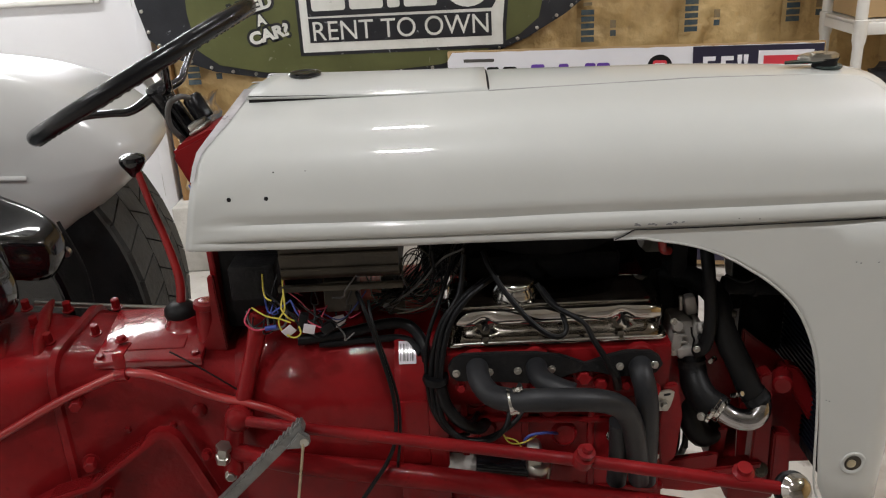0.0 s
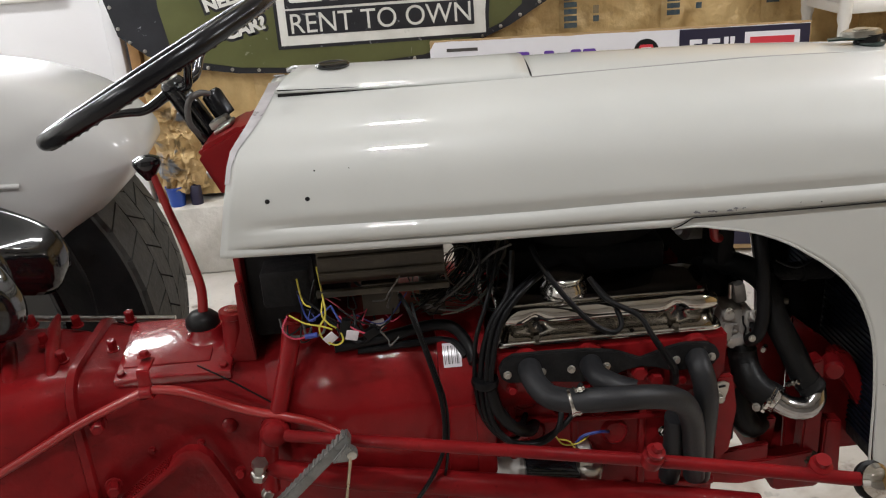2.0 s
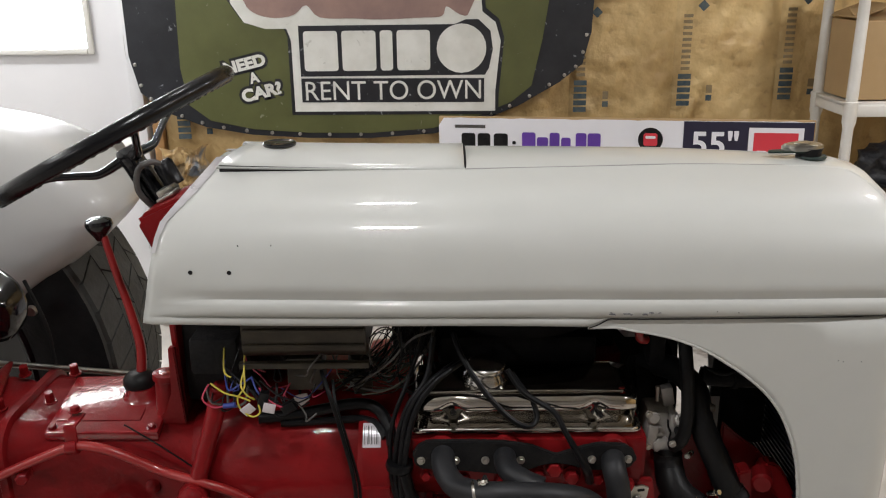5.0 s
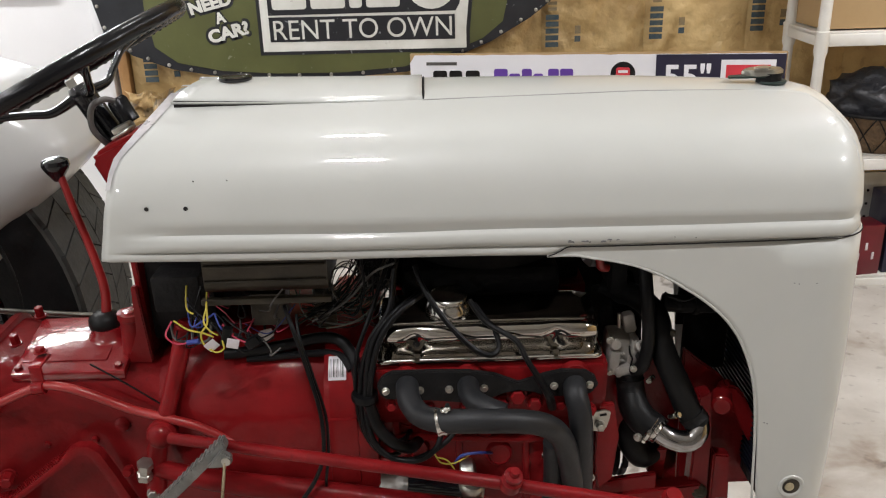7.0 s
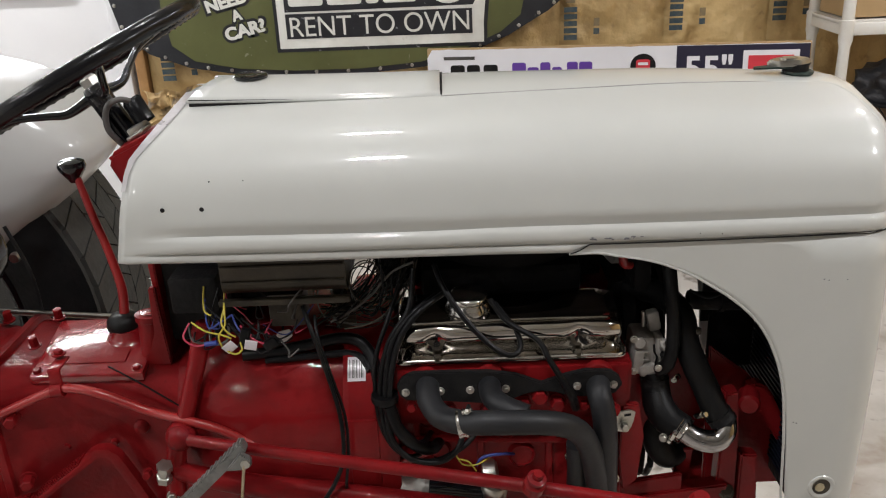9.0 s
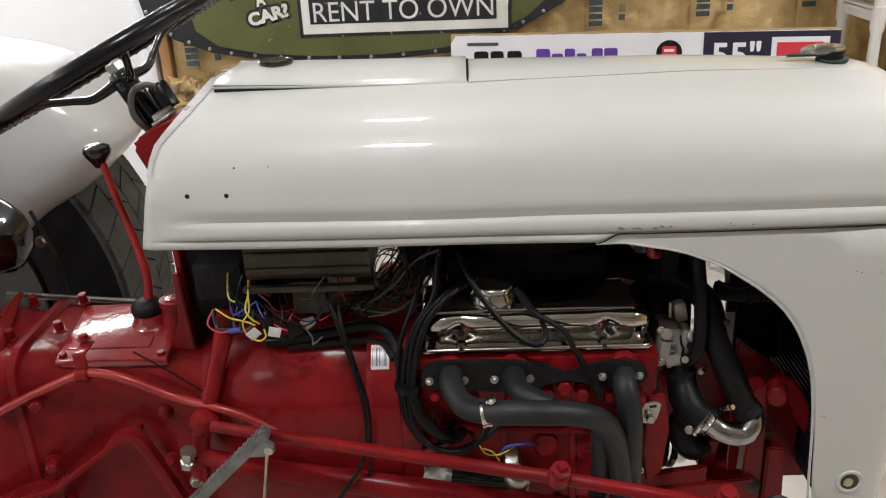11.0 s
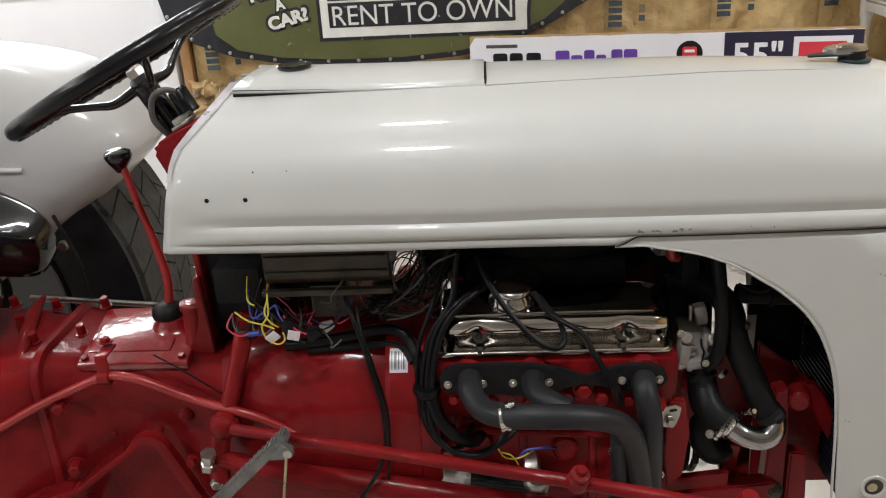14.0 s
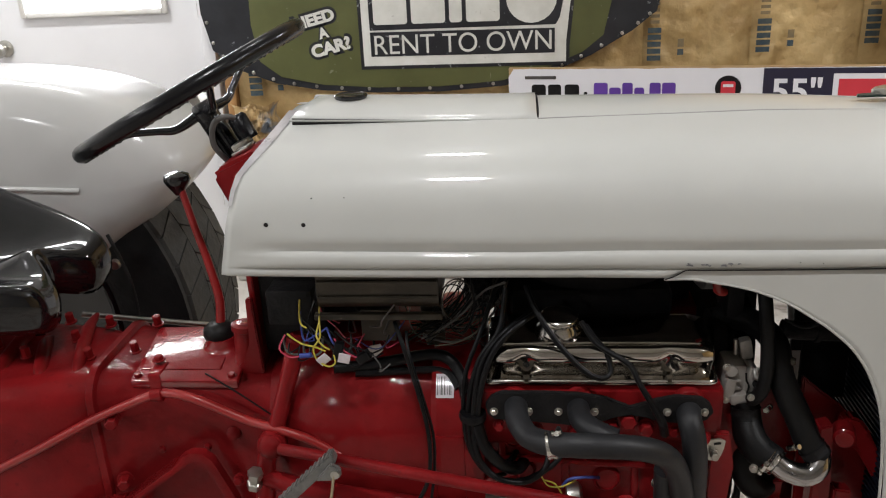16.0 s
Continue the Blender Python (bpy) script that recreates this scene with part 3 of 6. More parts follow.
def build_tv_box():
    """A flat-screen carton leaning near the wall, printed side out."""
    L, H, D = 1.375, 0.868, 0.016
    t = thing("television_carton", (0, 0, 0), "white and navy printed flat-screen television carton", "box")
    part("carton", box(L / 2, D / 2, H / 2, L, D, H, 0.004), M_CARD, t, "brown cardboard body")
    top = H - 0.006
    rim = [(0.0, 0.02), (L - 0.004, 0.02), (L - 0.004, top)] + [(0.02 + (L - 0.03) * (1 - k / 40), top + 0.004 * noise.noise(Vector((k * 1.7, 0, 0)))) for k in range(41)] + [(0.0, top - 0.03)]
    sheet_plate(rim, 0.0, M_BOXWHITE, "print_field", t, label="white printed face")
    sheet_plate([(0.925, 0.02), (L - 0.004, 0.02), (L - 0.004, top - 0.002), (0.925, top - 0.002)], -0.0014, M_BOXNAVY, "navy_field", t)
    fit_word("letter", '55"', 0.955, 1.118, top - 0.128, top - 0.035, -0.0032, M_BOXWHITE, t, 0, 0.02)
    sheet_plate([(1.152, top - 0.26), (1.338, top - 0.26), (1.338, top - 0.022), (1.152, top - 0.022)], -0.0028, M_BOXWHITE, "brand_frame", t)
    sheet_plate([(1.170, top - 0.24), (1.320, top - 0.24), (1.320, top - 0.04), (1.170, top - 0.04)], -0.0042, M_BOXRED, "brand_square", t, label="plain red brand square")
    for k in range(3):
        sheet_plate(rounded(1.180 + 0.046 * k, 1.218 + 0.046 * k, top - 0.145, top - 0.105, 0.006), -0.0056, M_BOXWHITE, "brand_bar", t)
    disc = [(0.808 + 0.045 * math.cos(a * math.pi / 14), top - 0.072 + 0.045 * math.sin(a * math.pi / 14)) for a in range(28)]
    sheet_plate(disc, -0.0014, M_FLANGE, "badge", t, label="round black badge")
    sheet_plate(rounded(0.783, 0.833, top - 0.095, top - 0.048, 0.008), -0.0028, M_BOXRED, "badge_mark", t)
    sheet_plate(rounded(0.790, 0.826, top - 0.068, top - 0.058, 0.003), -0.0042, M_BOXWHITE, "badge_line", t)
    for k, w in enumerate((0.055, 0.05, 0.055)):
        sheet_plate(rounded(0.090 + 0.064 * k, 0.090 + 0.064 * k + w, top - 0.125, top - 0.058, 0.01), -0.0014, M_FLANGE, "brand_bar", t)
    sheet_plate(rounded(0.290, 0.304, top - 0.10, top - 0.086, 0.006), -0.0014, M_FLANGE, "brand_bar", t)
    for x0, x1, h in ((0.300, 0.352, 0.066), (0.358, 0.400, 0.048), (0.406, 0.444, 0.066), (0.450, 0.486, 0.048), (0.505, 0.545, 0.066), (0.550, 0.598, 0.066)):
        sheet_plate(rounded(x0 + 0.028, x1 + 0.028, top - 0.118, top - 0.118 + h, 0.008), -0.0014, M_PURPLE, "brand_bar", t)
    sheet_plate([(0.065, top - 0.038), (0.185, top - 0.038), (0.185, top - 0.026), (0.065, top - 0.026)], -0.0014, M_GREYW, "code_bar", t)
    t.matrix_world = pose(0.128, 3.178, FLOOR, 0, -0.9, -13.6) 


build_tv_box()


def build_shelf():
    X0, X1, Y0, Y1 = 1.528, 2.40, 2.80, 3.10
    t = thing("shelving_unit", ((X0 + X1) / 2, 2.97, FLOOR), "white plastic shelving unit with tubular posts", "shelf")
    for z in (0.155, 0.630, 1.078, 1.56):
        bm = box((X0 + X1) / 2, 2.97, z + 0.012, X1 - X0, Y1 - Y0, 0.012)
        box((X0 + X1) / 2, Y0 + 0.006, z - 0.008, X1 - X0, 0.012, 0.042, 0.004, bm=bm)
        box((X0 + X1) / 2, Y1 - 0.006, z - 0.008, X1 - X0, 0.012, 0.042, 0.004, bm=bm)
        box(X0 + 0.006, 2.97, z - 0.008, 0.012, Y1 - Y0, 0.042, 0.004, bm=bm)
        box(X1 - 0.006, 2.97, z - 0.008, 0.012, Y1 - Y0, 0.042, 0.004, bm=bm)
        part("shelf_board", bm, M_PLASTIC, t)
    for x in (X0 + 0.015, X1 - 0.015):
        for y in (Y0 + 0.012, Y1 - 0.012):
            prof = [(0.020, 0)]
            for z in (0.475, 0.94, 1.42):
                prof += [(0.018, z - 0.07), (0.0235, z - 0.05), (0.0235, z + 0.02), (0.020, z + 0.022)]
            prof += [(0.018, 1.9)]
            part("post", lathe(prof, (x, y, FLOOR), (0, 0, 1), 16), M_PLASTIC, t)
    c = thing("cardboard_box", (1.78, 2.97, 1.10), "open brown cardboard box on the upper shelf", "box")
    for sx, sy, qx, qy in ((0.46, 0.005, 1.785, 2.85), (0.46, 0.005, 1.785, 3.10), (0.005, 0.245, 1.557, 2.975), (0.005, 0.245, 2.013, 2.975)):
        part("side_panel", box(qx, qy, 1.235, sx, sy, 0.265), M_CARD, c)
    part("base_panel", box(1.785, 2.975, 1.105, 0.45, 0.24, 0.005), M_CARD, c)
    part("flap", box(1.785, 2.91, 1.385, 0.45, 0.13, 0.004, turn=(18, 0, 0)), M_CARD, c)
    part("flap", box(1.61, 2.975, 1.40, 0.13, 0.24, 0.004, turn=(0, -20, 0)), M_CARD, c)
    b = thing("basket", (1.86, 2.95, 0.652), "brown woven wire basket on the middle shelf", "basket")
    bm = lathe([(0.13, 0.0), (0.165, 0.05), (0.19, 0.14), (0.192, 0.142), (0.186, 0.142), (0.160, 0.052), (0.126, 0.006)], (1.86, 2.97, 0.649), (0, 0, 1), 28)
    part("body", bm, M_WICKER, b)
    bm = bmesh.new()
    for k in range(14):
        for way in (-1, 1):
            a0 = k * 2 * math.pi / 14
            pts = []
            for s in range(7):
                u = s / 6
                a = a0 + way * 0.42 * (u - 0.5)
                r = 0.128 + 0.064 * u ** 0.7 + 0.006
                pts.append((1.86 + r * math.cos(a), 2.97 + r * math.sin(a), 0.652 + 0.138 * u))
            tube(pts, 0.0024, 6, 2, bm=bm)
    part("hoop", bm, M_FLANGE, b)
    rim = [(1.86 + 0.192 * math.cos(k * math.pi / 12), 2.97 + 0.192 * math.sin(k * math.pi / 12), 0.792) for k in range(24)]
    part("rim", tube(rim, 0.006, 8, 2, True), M_FLANGE, b)
    g = bmesh.new()
    bmesh.ops.create_icosphere(g, subdivisions=4, radius=1)
    for v in g.verts:
        n = 1 + 0.32 * noise.noise(v.co * 2.3) + 0.16 * noise.noise(v.co * 6) + 0.07 * abs(noise.noise(v.co * 13))
        v.co = Vector((1.85 + 0.165 * v.co.x * n, 2.97 + 0.14 * v.co.y * n, 0.83 + 0.10 * v.co.z * n))
    tagged(link("plastic_bag", g, M_BAG, angle=120), "crumpled dark plastic bag lying in the basket", "bag")
    c = thing("red_box", (1.80, 2.86, 0.173), "red carton with white printing on the bottom shelf", "box")
    part("carton", box(1.805, 2.875, 0.173 + 0.10, 0.17, 0.10, 0.20, 0.003, (0, 0, 8)), M_CANRED, c)
    for q in range(3):
        part("print_bar", box(1.80 + 0.030 * q, 2.8235 + 0.004 * q, 0.25 + 0.04 * (q % 2), 0.010, 0.003, 0.03, 0.001, (0, 0, 8)), M_LABEL, c)
    c = thing("dark_box", (1.98, 2.92, 0.173), "dark blue carton on the bottom shelf", "box")
    part("carton", box(2.04, 2.92, 0.173 + 0.15, 0.26, 0.16, 0.30, 0.004), M_BOXNAVY, c)
    part("print_bar", box(2.04, 2.8385, 0.173 + 0.20, 0.14, 0.003, 0.05, 0.001), M_GREYW, c)
    c = thing("pegboard_sheet", (1.74, 3.04, 0.173), "white perforated sheet behind the bottom shelf", "sheet")
    part("sheet", box(1.80, 3.055, 0.173 + 0.17, 0.42, 0.01, 0.34, 0.002), M_PLASTIC, c)
    for q in range(6):
        for w in range(3):
            part("hole", lathe([(0.006, 0), (0.005, 0.002)], (1.70 + 0.055 * q, 3.050, 0.33 + 0.055 * w), (0, -1, 0), 10), M_FLANGE, c)


build_shelf()

cup = thing("blue_tub", (-0.946, WALL - 0.062, FLOOR + 0.29), "blue plastic tub standing on the concrete ledge", "tub")
part("tub", lathe([(0.030, 0), (0.038, 0.076), (0.041, 0.077), (0.041, 0.082), (0.037, 0.082), (0.028, 0.006)], (-0.946, WALL - 0.065, FLOOR + 0.29), (0, 0, 1), 24), M_BLUE, cup)
tub = thing("blue_can", (-0.875, WALL - 0.055, FLOOR + 0.29), "dark blue can on the concrete ledge", "can")
part("can", lathe([(0.024, 0), (0.024, 0.075), (0.020, 0.08)], (-0.868, WALL - 0.062, FLOOR + 0.29), (0, 0, 1), 20), M_BOXNAVY, tub)

# ---- the tractor ----
tractor = thing("tractor", (-0.2, MID, FLOOR), "old red and pale grey farm tractor with exposed engine", "tractor")
T = tractor


def lerp(table, x):
    for (a, u), (b, v) in zip(table, table[1:]):
        if x <= b:
            return u + (v - u) * max(0.0, (x - a) / (b - a))
    return table[-1][1]


CREST = [(-0.30, 1.281), (0.18, 1.283), (0.50, 1.276), (0.76, 1.262), (1.0, 1.25)]
HEM = [(-0.300, 1.0777), (-0.115, 1.0733), (0.044, 1.0708), (0.122, 1.0703), (0.200, 1.0699), (0.277, 1.0687), (0.346, 1.0669), (0.356, 1.0704), (0.374, 1.0803), (0.450, 1.0796), (0.550, 1.0795), (0.650, 1.0801), (0.750, 1.0805), (1.000, 1.0810)]
REAR = [(1.06, -0.287), (1.09, -0.282), (1.111, -0.277), (1.143, -0.270), (1.182, -0.261), (1.202, -0.257), (1.219, -0.252), (1.233, -0.241), (1.244, -0.232), (1.256, -0.224), (1.27, -0.215), (1.285, -0.213)]
SECTION = [(0.228, 1.0685), (0.234, 1.0682), (0.2378, 1.072), (0.2390, 1.080), (0.2386, 1.0896), (0.2362, 1.0915), (0.2388, 1.0932), (0.2422, 1.0975), (0.2434, 1.104), (0.2428, 1.1110),
           (0.2402, 1.1160), (0.2355, 1.1190), (0.2376, 1.126), (0.2400, 1.1315), (0.2410, 1.137), (0.2406, 1.1425), (0.2392, 1.149), (0.2366, 1.163), (0.2305, 1.183), (0.2200, 1.203), (0.2060, 1.220), (0.1880, 1.2335), (0.165, 1.2445),
           (0.140, 1.2510), (0.115, 1.2565), (0.098, 1.2598), (0.0900, 1.2615), (0.0868, 1.2622), (0.074, 1.2650), (0.050, 1.2700), (0.025, 1.2722), (0.0, 1.2730)]
BEAD = [(-0.300, 1.0907), (-0.192, 1.0889), (0.006, 1.0855), (0.200, 1.0840), (0.353, 1.0818), (0.504, 1.0805), (0.702, 1.0817), (1.000, 1.0817)]
CREASE = [(-0.300, 1.1164), (-0.109, 1.1135), (0.124, 1.1085), (0.277, 1.1098), (0.427, 1.1079), (0.576, 1.1068), (0.685, 1.1072), (1.000, 1.1072)]
NOSE_X, NOSE_R = 0.751, 0.066
HOOD_NOSE, NOSE_INSET, NOSE_SINK = 0.0525, 0.050, 0.018


def hood_ring(x, inset=0.0, rear=None, sink=None):
    top, hem = lerp(CREST, x) - 0.008, lerp(HEM, x)
    fade = min(1.0, max(0.0, (x + 0.262) / 0.03)) if rear is None else 0.0
    late = min(1.0, max(0.0, (x + 0.235) / 0.03)) if rear is None else 0.0
    half = []
    for d, z in SECTION:
        if z < 1.15:
            flat = 0.238
            d = flat + (d - flat) * (fade if z < 1.10 else late) if d > 0.2345 else d
        groove, crease = lerp(BEAD, x), lerp(CREASE, x)
        if z < 1.0915:
            zz = hem + (z - 1.0682) * (groove - hem) / (1.0915 - 1.0682)
        elif z < 1.119:
            zz = groove + (z - 1.0915) * (crease - groove) / (1.119 - 1.0915)
        else:
            zz = crease + (z - 1.119) * (top - crease) / (1.273 - 1.119)
        k = (0.24 - inset) / 0.24
        zz = hem + (zz - hem) * (1 - (inset if sink is None else sink) / 0.26)
        half.append((d * k, zz))
    full = [(-d, z) for d, z in half] + [(d, z) for d, z in half[-2::-1]]
    return full


rings = []
for s in (0.0, 0.012, 0.03, 0.06, 0.10, 0.16, 0.24, 0.33, 0.42, 0.50, 0.56, 0.59, 0.6075, 0.6125, 0.6185, 0.6265, 0.634, 0.65, 0.68, 0.74, 0.80, 0.86, 0.92, 0.97, 1.0):
    xm = -0.28 + s * (NOSE_X + 0.28)
    ring = []
    for d, z in hood_ring(xm, 0.004 * max(0, 1 - s / 0.012) if s < 0.012 else 0.0):
        xr = lerp(REAR, z)
        ring.append((xr + s * (NOSE_X - xr), MID + d, z))
    rings.append(ring)
for k in range(1, 13):
    a = radians(90 * k / 12)
    roll = 0.0018 * math.exp(-((k - 6.0) / 1.1) ** 2)
    rings.append([(NOSE_X + HOOD_NOSE * math.sin(a), MID + d, z) for d, z in
                  hood_ring(NOSE_X + HOOD_NOSE * math.sin(a), roll + NOSE_INSET * (1 - math.cos(a)), None, roll + NOSE_SINK * (1 - math.cos(a)) ** 1.2)])
rings.append([(NOSE_X + HOOD_NOSE + 0.001, MID + d * 0.3, z * 0.4 + 0.66) for d, z in hood_ring(0.84, NOSE_INSET, None, NOSE_SINK)])
hood = part("hood", loft(rings, caps=False, closed=False), M_HOOD, T, "pale grey painted sheet metal hood", 60)
sol = hood.modifiers.new("thickness", "SOLIDIFY")
sol.thickness, sol.offset = 0.003, -1
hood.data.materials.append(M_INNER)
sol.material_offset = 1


def nose_plan(x0):
    """Plan line of the nose from the near side round to the far side, from x0."""
    pts = [(x0, -0.236), (NOSE_X - 0.04, -0.236)]
    pts += [(NOSE_X + NOSE_R * math.sin(radians(a)), -0.236 + NOSE_R - NOSE_R * math.cos(radians(a))) for a in range(0, 91, 9)]
    return pts


ARCH = [(0.346, 1.0659), (0.385, 1.0660), (0.41, 1.0610), (0.44, 1.0555), (0.469, 1.048), (0.49, 1.040), (0.508, 1.032), (0.53, 1.020), (0.548, 1.008), (0.567, 0.9955), (0.584, 0.982), (0.602, 0.966), (0.618, 0.948), (0.636, 0.921),
        (0.653, 0.883), (0.661, 0.858), (0.667, 0.832), (0.6735, 0.787), (0.6785, 0.730), (0.6825, 0.665), (0.688, 0.61), (0.700, 0.575), (0.725, 0.556), (NOSE_X, 0.552)]


def nose_panel(side):
    bm = bmesh.new()
    cols = []
    def column(x, d, z0, z1, n=10):
        lean = 0.014 * min(1.0, max(0.0, (x - 0.66) / 0.07))
        tuck = 0.045 * min(1.0, max(0.0, (x - 0.70) / 0.08))
        zs = [z0 + (z1 - z0) * k / n for k in range(n + 1)]
        cols.append([bm.verts.new((x + lean * min(1.0, (1.085 - z) / 0.4) - tuck * max(0.0, 0.86 - z), MID + side * d, z)) for z in zs])
    for x, z in ARCH:
        column(x, -0.236, z, lerp(HEM, x) + 0.0030)
    for a in range(9, 91, 9):
        x, d = NOSE_X + NOSE_R * math.sin(radians(a)), -0.236 + NOSE_R - NOSE_R * math.cos(radians(a))
        column(x, d, 0.552 + 0.01 * (a / 90) ** 2, lerp(HEM, x) + 0.0030)
    column(NOSE_X + NOSE_R, -0.10, 0.56, 1.08)
    column(NOSE_X + NOSE_R, 0.0, 0.56, 1.08)
    for a, b in zip(cols, cols[1:]):
        for k in range(len(a) - 1):
            bm.faces.new((a[k], b[k], b[k + 1], a[k + 1]))
    ob = part("nose_panel", bm, M_HOOD, T, "pale grey nose panel with arched cut-out", 60)
    m = ob.modifiers.new("thickness", "SOLIDIFY")
    m.thickness, m.offset = 0.003, -1 if side > 0 else 1
    return ob


near_panel = nose_panel(1)
nose_panel(-1)
part("lamp_hole", lathe([(0.0215, -0.0004), (0.0200, 0.0016), (0.0178, 0.0020), (0.0158, 0.0010), (0.0138, -0.0002)], (0.7450, MID - 0.2362, 0.6535), (0, -1, 0), 32, caps=False), M_HOOD, near_panel, "pressed hole rim")
# flat disc on the uncut panel; the recess shade is its colour
part("lamp_hole_core", lathe([(0.0140, 0.0004), (0.006, 0.0006)], (0.7450, MID - 0.2362, 0.6535), (0, -1, 0), 24), M_TAN, near_panel, "brown disc for the shaded recess of the hole")
part("hole_bolt", lathe([(0.0078, 0), (0.0074, 0.0012), (0.003, 0.0018)], (0.7425, MID - 0.2366, 0.6530), (0, -1, 0), 14), M_BRASS, near_panel)
part("hem_roll", tube([(x - 0.0005, MID - 0.2350, z) for x, z in ARCH[:-2]], 0.0022, 8, 3), M_HOOD, near_panel)
gap_line = [(x, MID + d - 0.0014, lerp(HEM, x) + 0.0006) for x, d in nose_plan(0.346)]
gap_line = [(x, MID - 0.2392, lerp(HEM, x) + 0.0003) for x in (0.346, 0.351, 0.357, 0.365, 0.374, 0.39, 0.42, 0.47, 0.52, 0.57, 0.62, 0.67)] + gap_line[2:]
# panels overlap, so a dark tube stands for the gap's shade
part("panel_gap_shade", tube(gap_line, 0.0010, 8, 3), M_DARK, T, "thin dark line for the gap shade under the hood")
# worn bright edge round the rear opening of the hood
for side in (-1, 1):
    inner, outer = [], []
    for d, z in hood_ring(-0.25):
        if side * d > 0.02 and z > 1.165:
            xr = lerp(REAR, z)
            inner.append((xr - 0.0005, MID + d * 1.004, z + 0.0010))
            outer.append((xr + 0.0055 + 0.010 * min(1.0, max(0.0, (z - 1.20) / 0.05)), MID + d * 1.004, z + 0.0012))
    part("hood_edge_trim", loft([inner, outer], caps=False, closed=False), M_EDGE, T, "bright worn metal hood edge")
# small holes, chips
for x, z, r in ((0.523, 1.0925, 0.0008), (0.553, 1.0905, 0.0009), (-0.208, 1.1555, 0.0033), (-0.1545, 1.1545, 0.0033), (-0.142, 1.190, 0.0012), (-0.096, 1.190, 0.0009)):
    part("screw_hole", lathe([(r, 0), (r * 0.8, 0.0008)], (x, MID - 0.2440 if x > 0 else MID - 0.2377 if z < 1.17 else MID - 0.2270, z), (0, -1, 0.03), 12), M_FLANGE, hood, "small black screw hole")
rnd = random.Random(7)
for k in range(16):
    x = rnd.choice((0.375, 0.40, 0.425, 0.43, 0.445)) + rnd.uniform(-0.008, 0.008)
    z = lerp(HEM, x) + 0.0100 + rnd.uniform(-0.002, 0.002)
    sz = rnd.uniform(0.0008, 0.003)
    part("paint_chip", slab([(x + sz * rnd.uniform(0.6, 1.8) * math.cos(a), z + 0.6 * sz * rnd.uniform(0.5, 1.1) * math.sin(a)) for a in (0, 0.9, 1.9, 2.8, 3.7, 4.6, 5.5)], 0.0006, "y", MID - 0.2436), M_CHIP, hood, "chipped paint")

for x, z in ((0.705, 1.012), (0.712, 1.010), (0.738, 1.010), (0.6878, 0.7753), (0.6928, 0.7733)):
    part("paint_chip", slab([(x + 0.0012 * math.cos(a), z + 0.0008 * math.sin(a) * (1 + 0.4 * math.sin(3 * a))) for a in (0, 0.9, 1.9, 2.8, 3.7, 4.6, 5.5)], 0.0006, "y", MID - 0.2366), M_CHIP, near_panel, "chipped paint")

# fuel lid in the hood top; dark strips painted in as its shadow gap
lid_rows = []
for k in range(15):
    u = k / 14
    x = -0.200 + 0.374 * u
    row = []
    for j in range(13):
        d = -0.0865 + 0.173 * j / 12
        z = lerp(CREST, x) - 0.0005 - 0.0185 * (d / 0.0865) ** 2 + 0.0085 * (1 - u) ** 1.5
        row.append((x + 0.030 * (1 - abs(d) / 0.0865) * (1 - u), MID + d, z))
    lid_rows.append(row)
lid = part("fuel_lid", loft(lid_rows, caps=False, closed=False), M_HOOD, T, "pale grey hinged fuel lid", 60)
m = lid.modifiers.new("thickness", "SOLIDIFY")
m.thickness, m.offset = 0.0035, -1
gap = [[(-0.196 + 0.368 * k / 14, MID - 0.0850, lerp(CREST, 0.0) - 0.0222 + o * (0.0035 + 0.0095 * (1 - k / 14) ** 1.5)) for k in range(15)] for o in (0, 1)]
part("lid_gap_shade", loft(gap, caps=False, closed=False), M_DARK, T, "dark strip for the gap shade under the lid edge")
part("lid_gap_shade", tube([(0.1762, MID - 0.086, 1.2615), (0.1762, MID - 0.05, 1.2718), (0.1762, MID, 1.2755), (0.1762, MID + 0.05, 1.2718)], 0.0018, 8, 4), M_DARK, T, "dark strip for the gap shade under the lid edge")
def hood_top(x, d):
    half = [(e, z) for e, z in hood_ring(x) if e >= 0]
    for (d0, z0), (d1, z1) in zip(half, half[1:]):
        if d0 <= d <= d1:
            return z0 + (z1 - z0) * (d - d0) / max(1e-6, d1 - d0)
    return lerp(CREST, x) - 0.02


SEAM = [(0.176, 0.0870), (0.28, 0.0800), (0.40, 0.0712), (0.56, 0.0575), (0.66, 0.0500), (0.745, 0.0455)]


def nose_edge(deg, d):
    """A point of the rounded hood front at an angle round the rim and a distance from the middle."""
    a = radians(deg)
    x = NOSE_X + HOOD_NOSE * math.sin(a)
    half = [q for q in hood_ring(x, NOSE_INSET * (1 - math.cos(a)), None, NOSE_SINK * (1 - math.cos(a)) ** 1.2) if q[0] >= 0]
    for (d0, z0), (d1, z1) in zip(half, half[1:]):
        if d0 <= d <= d1:
            return x, d, z0 + (z1 - z0) * (d - d0) / max(1e-6, d1 - d0)
    return x, half[-1][0], half[-1][1]


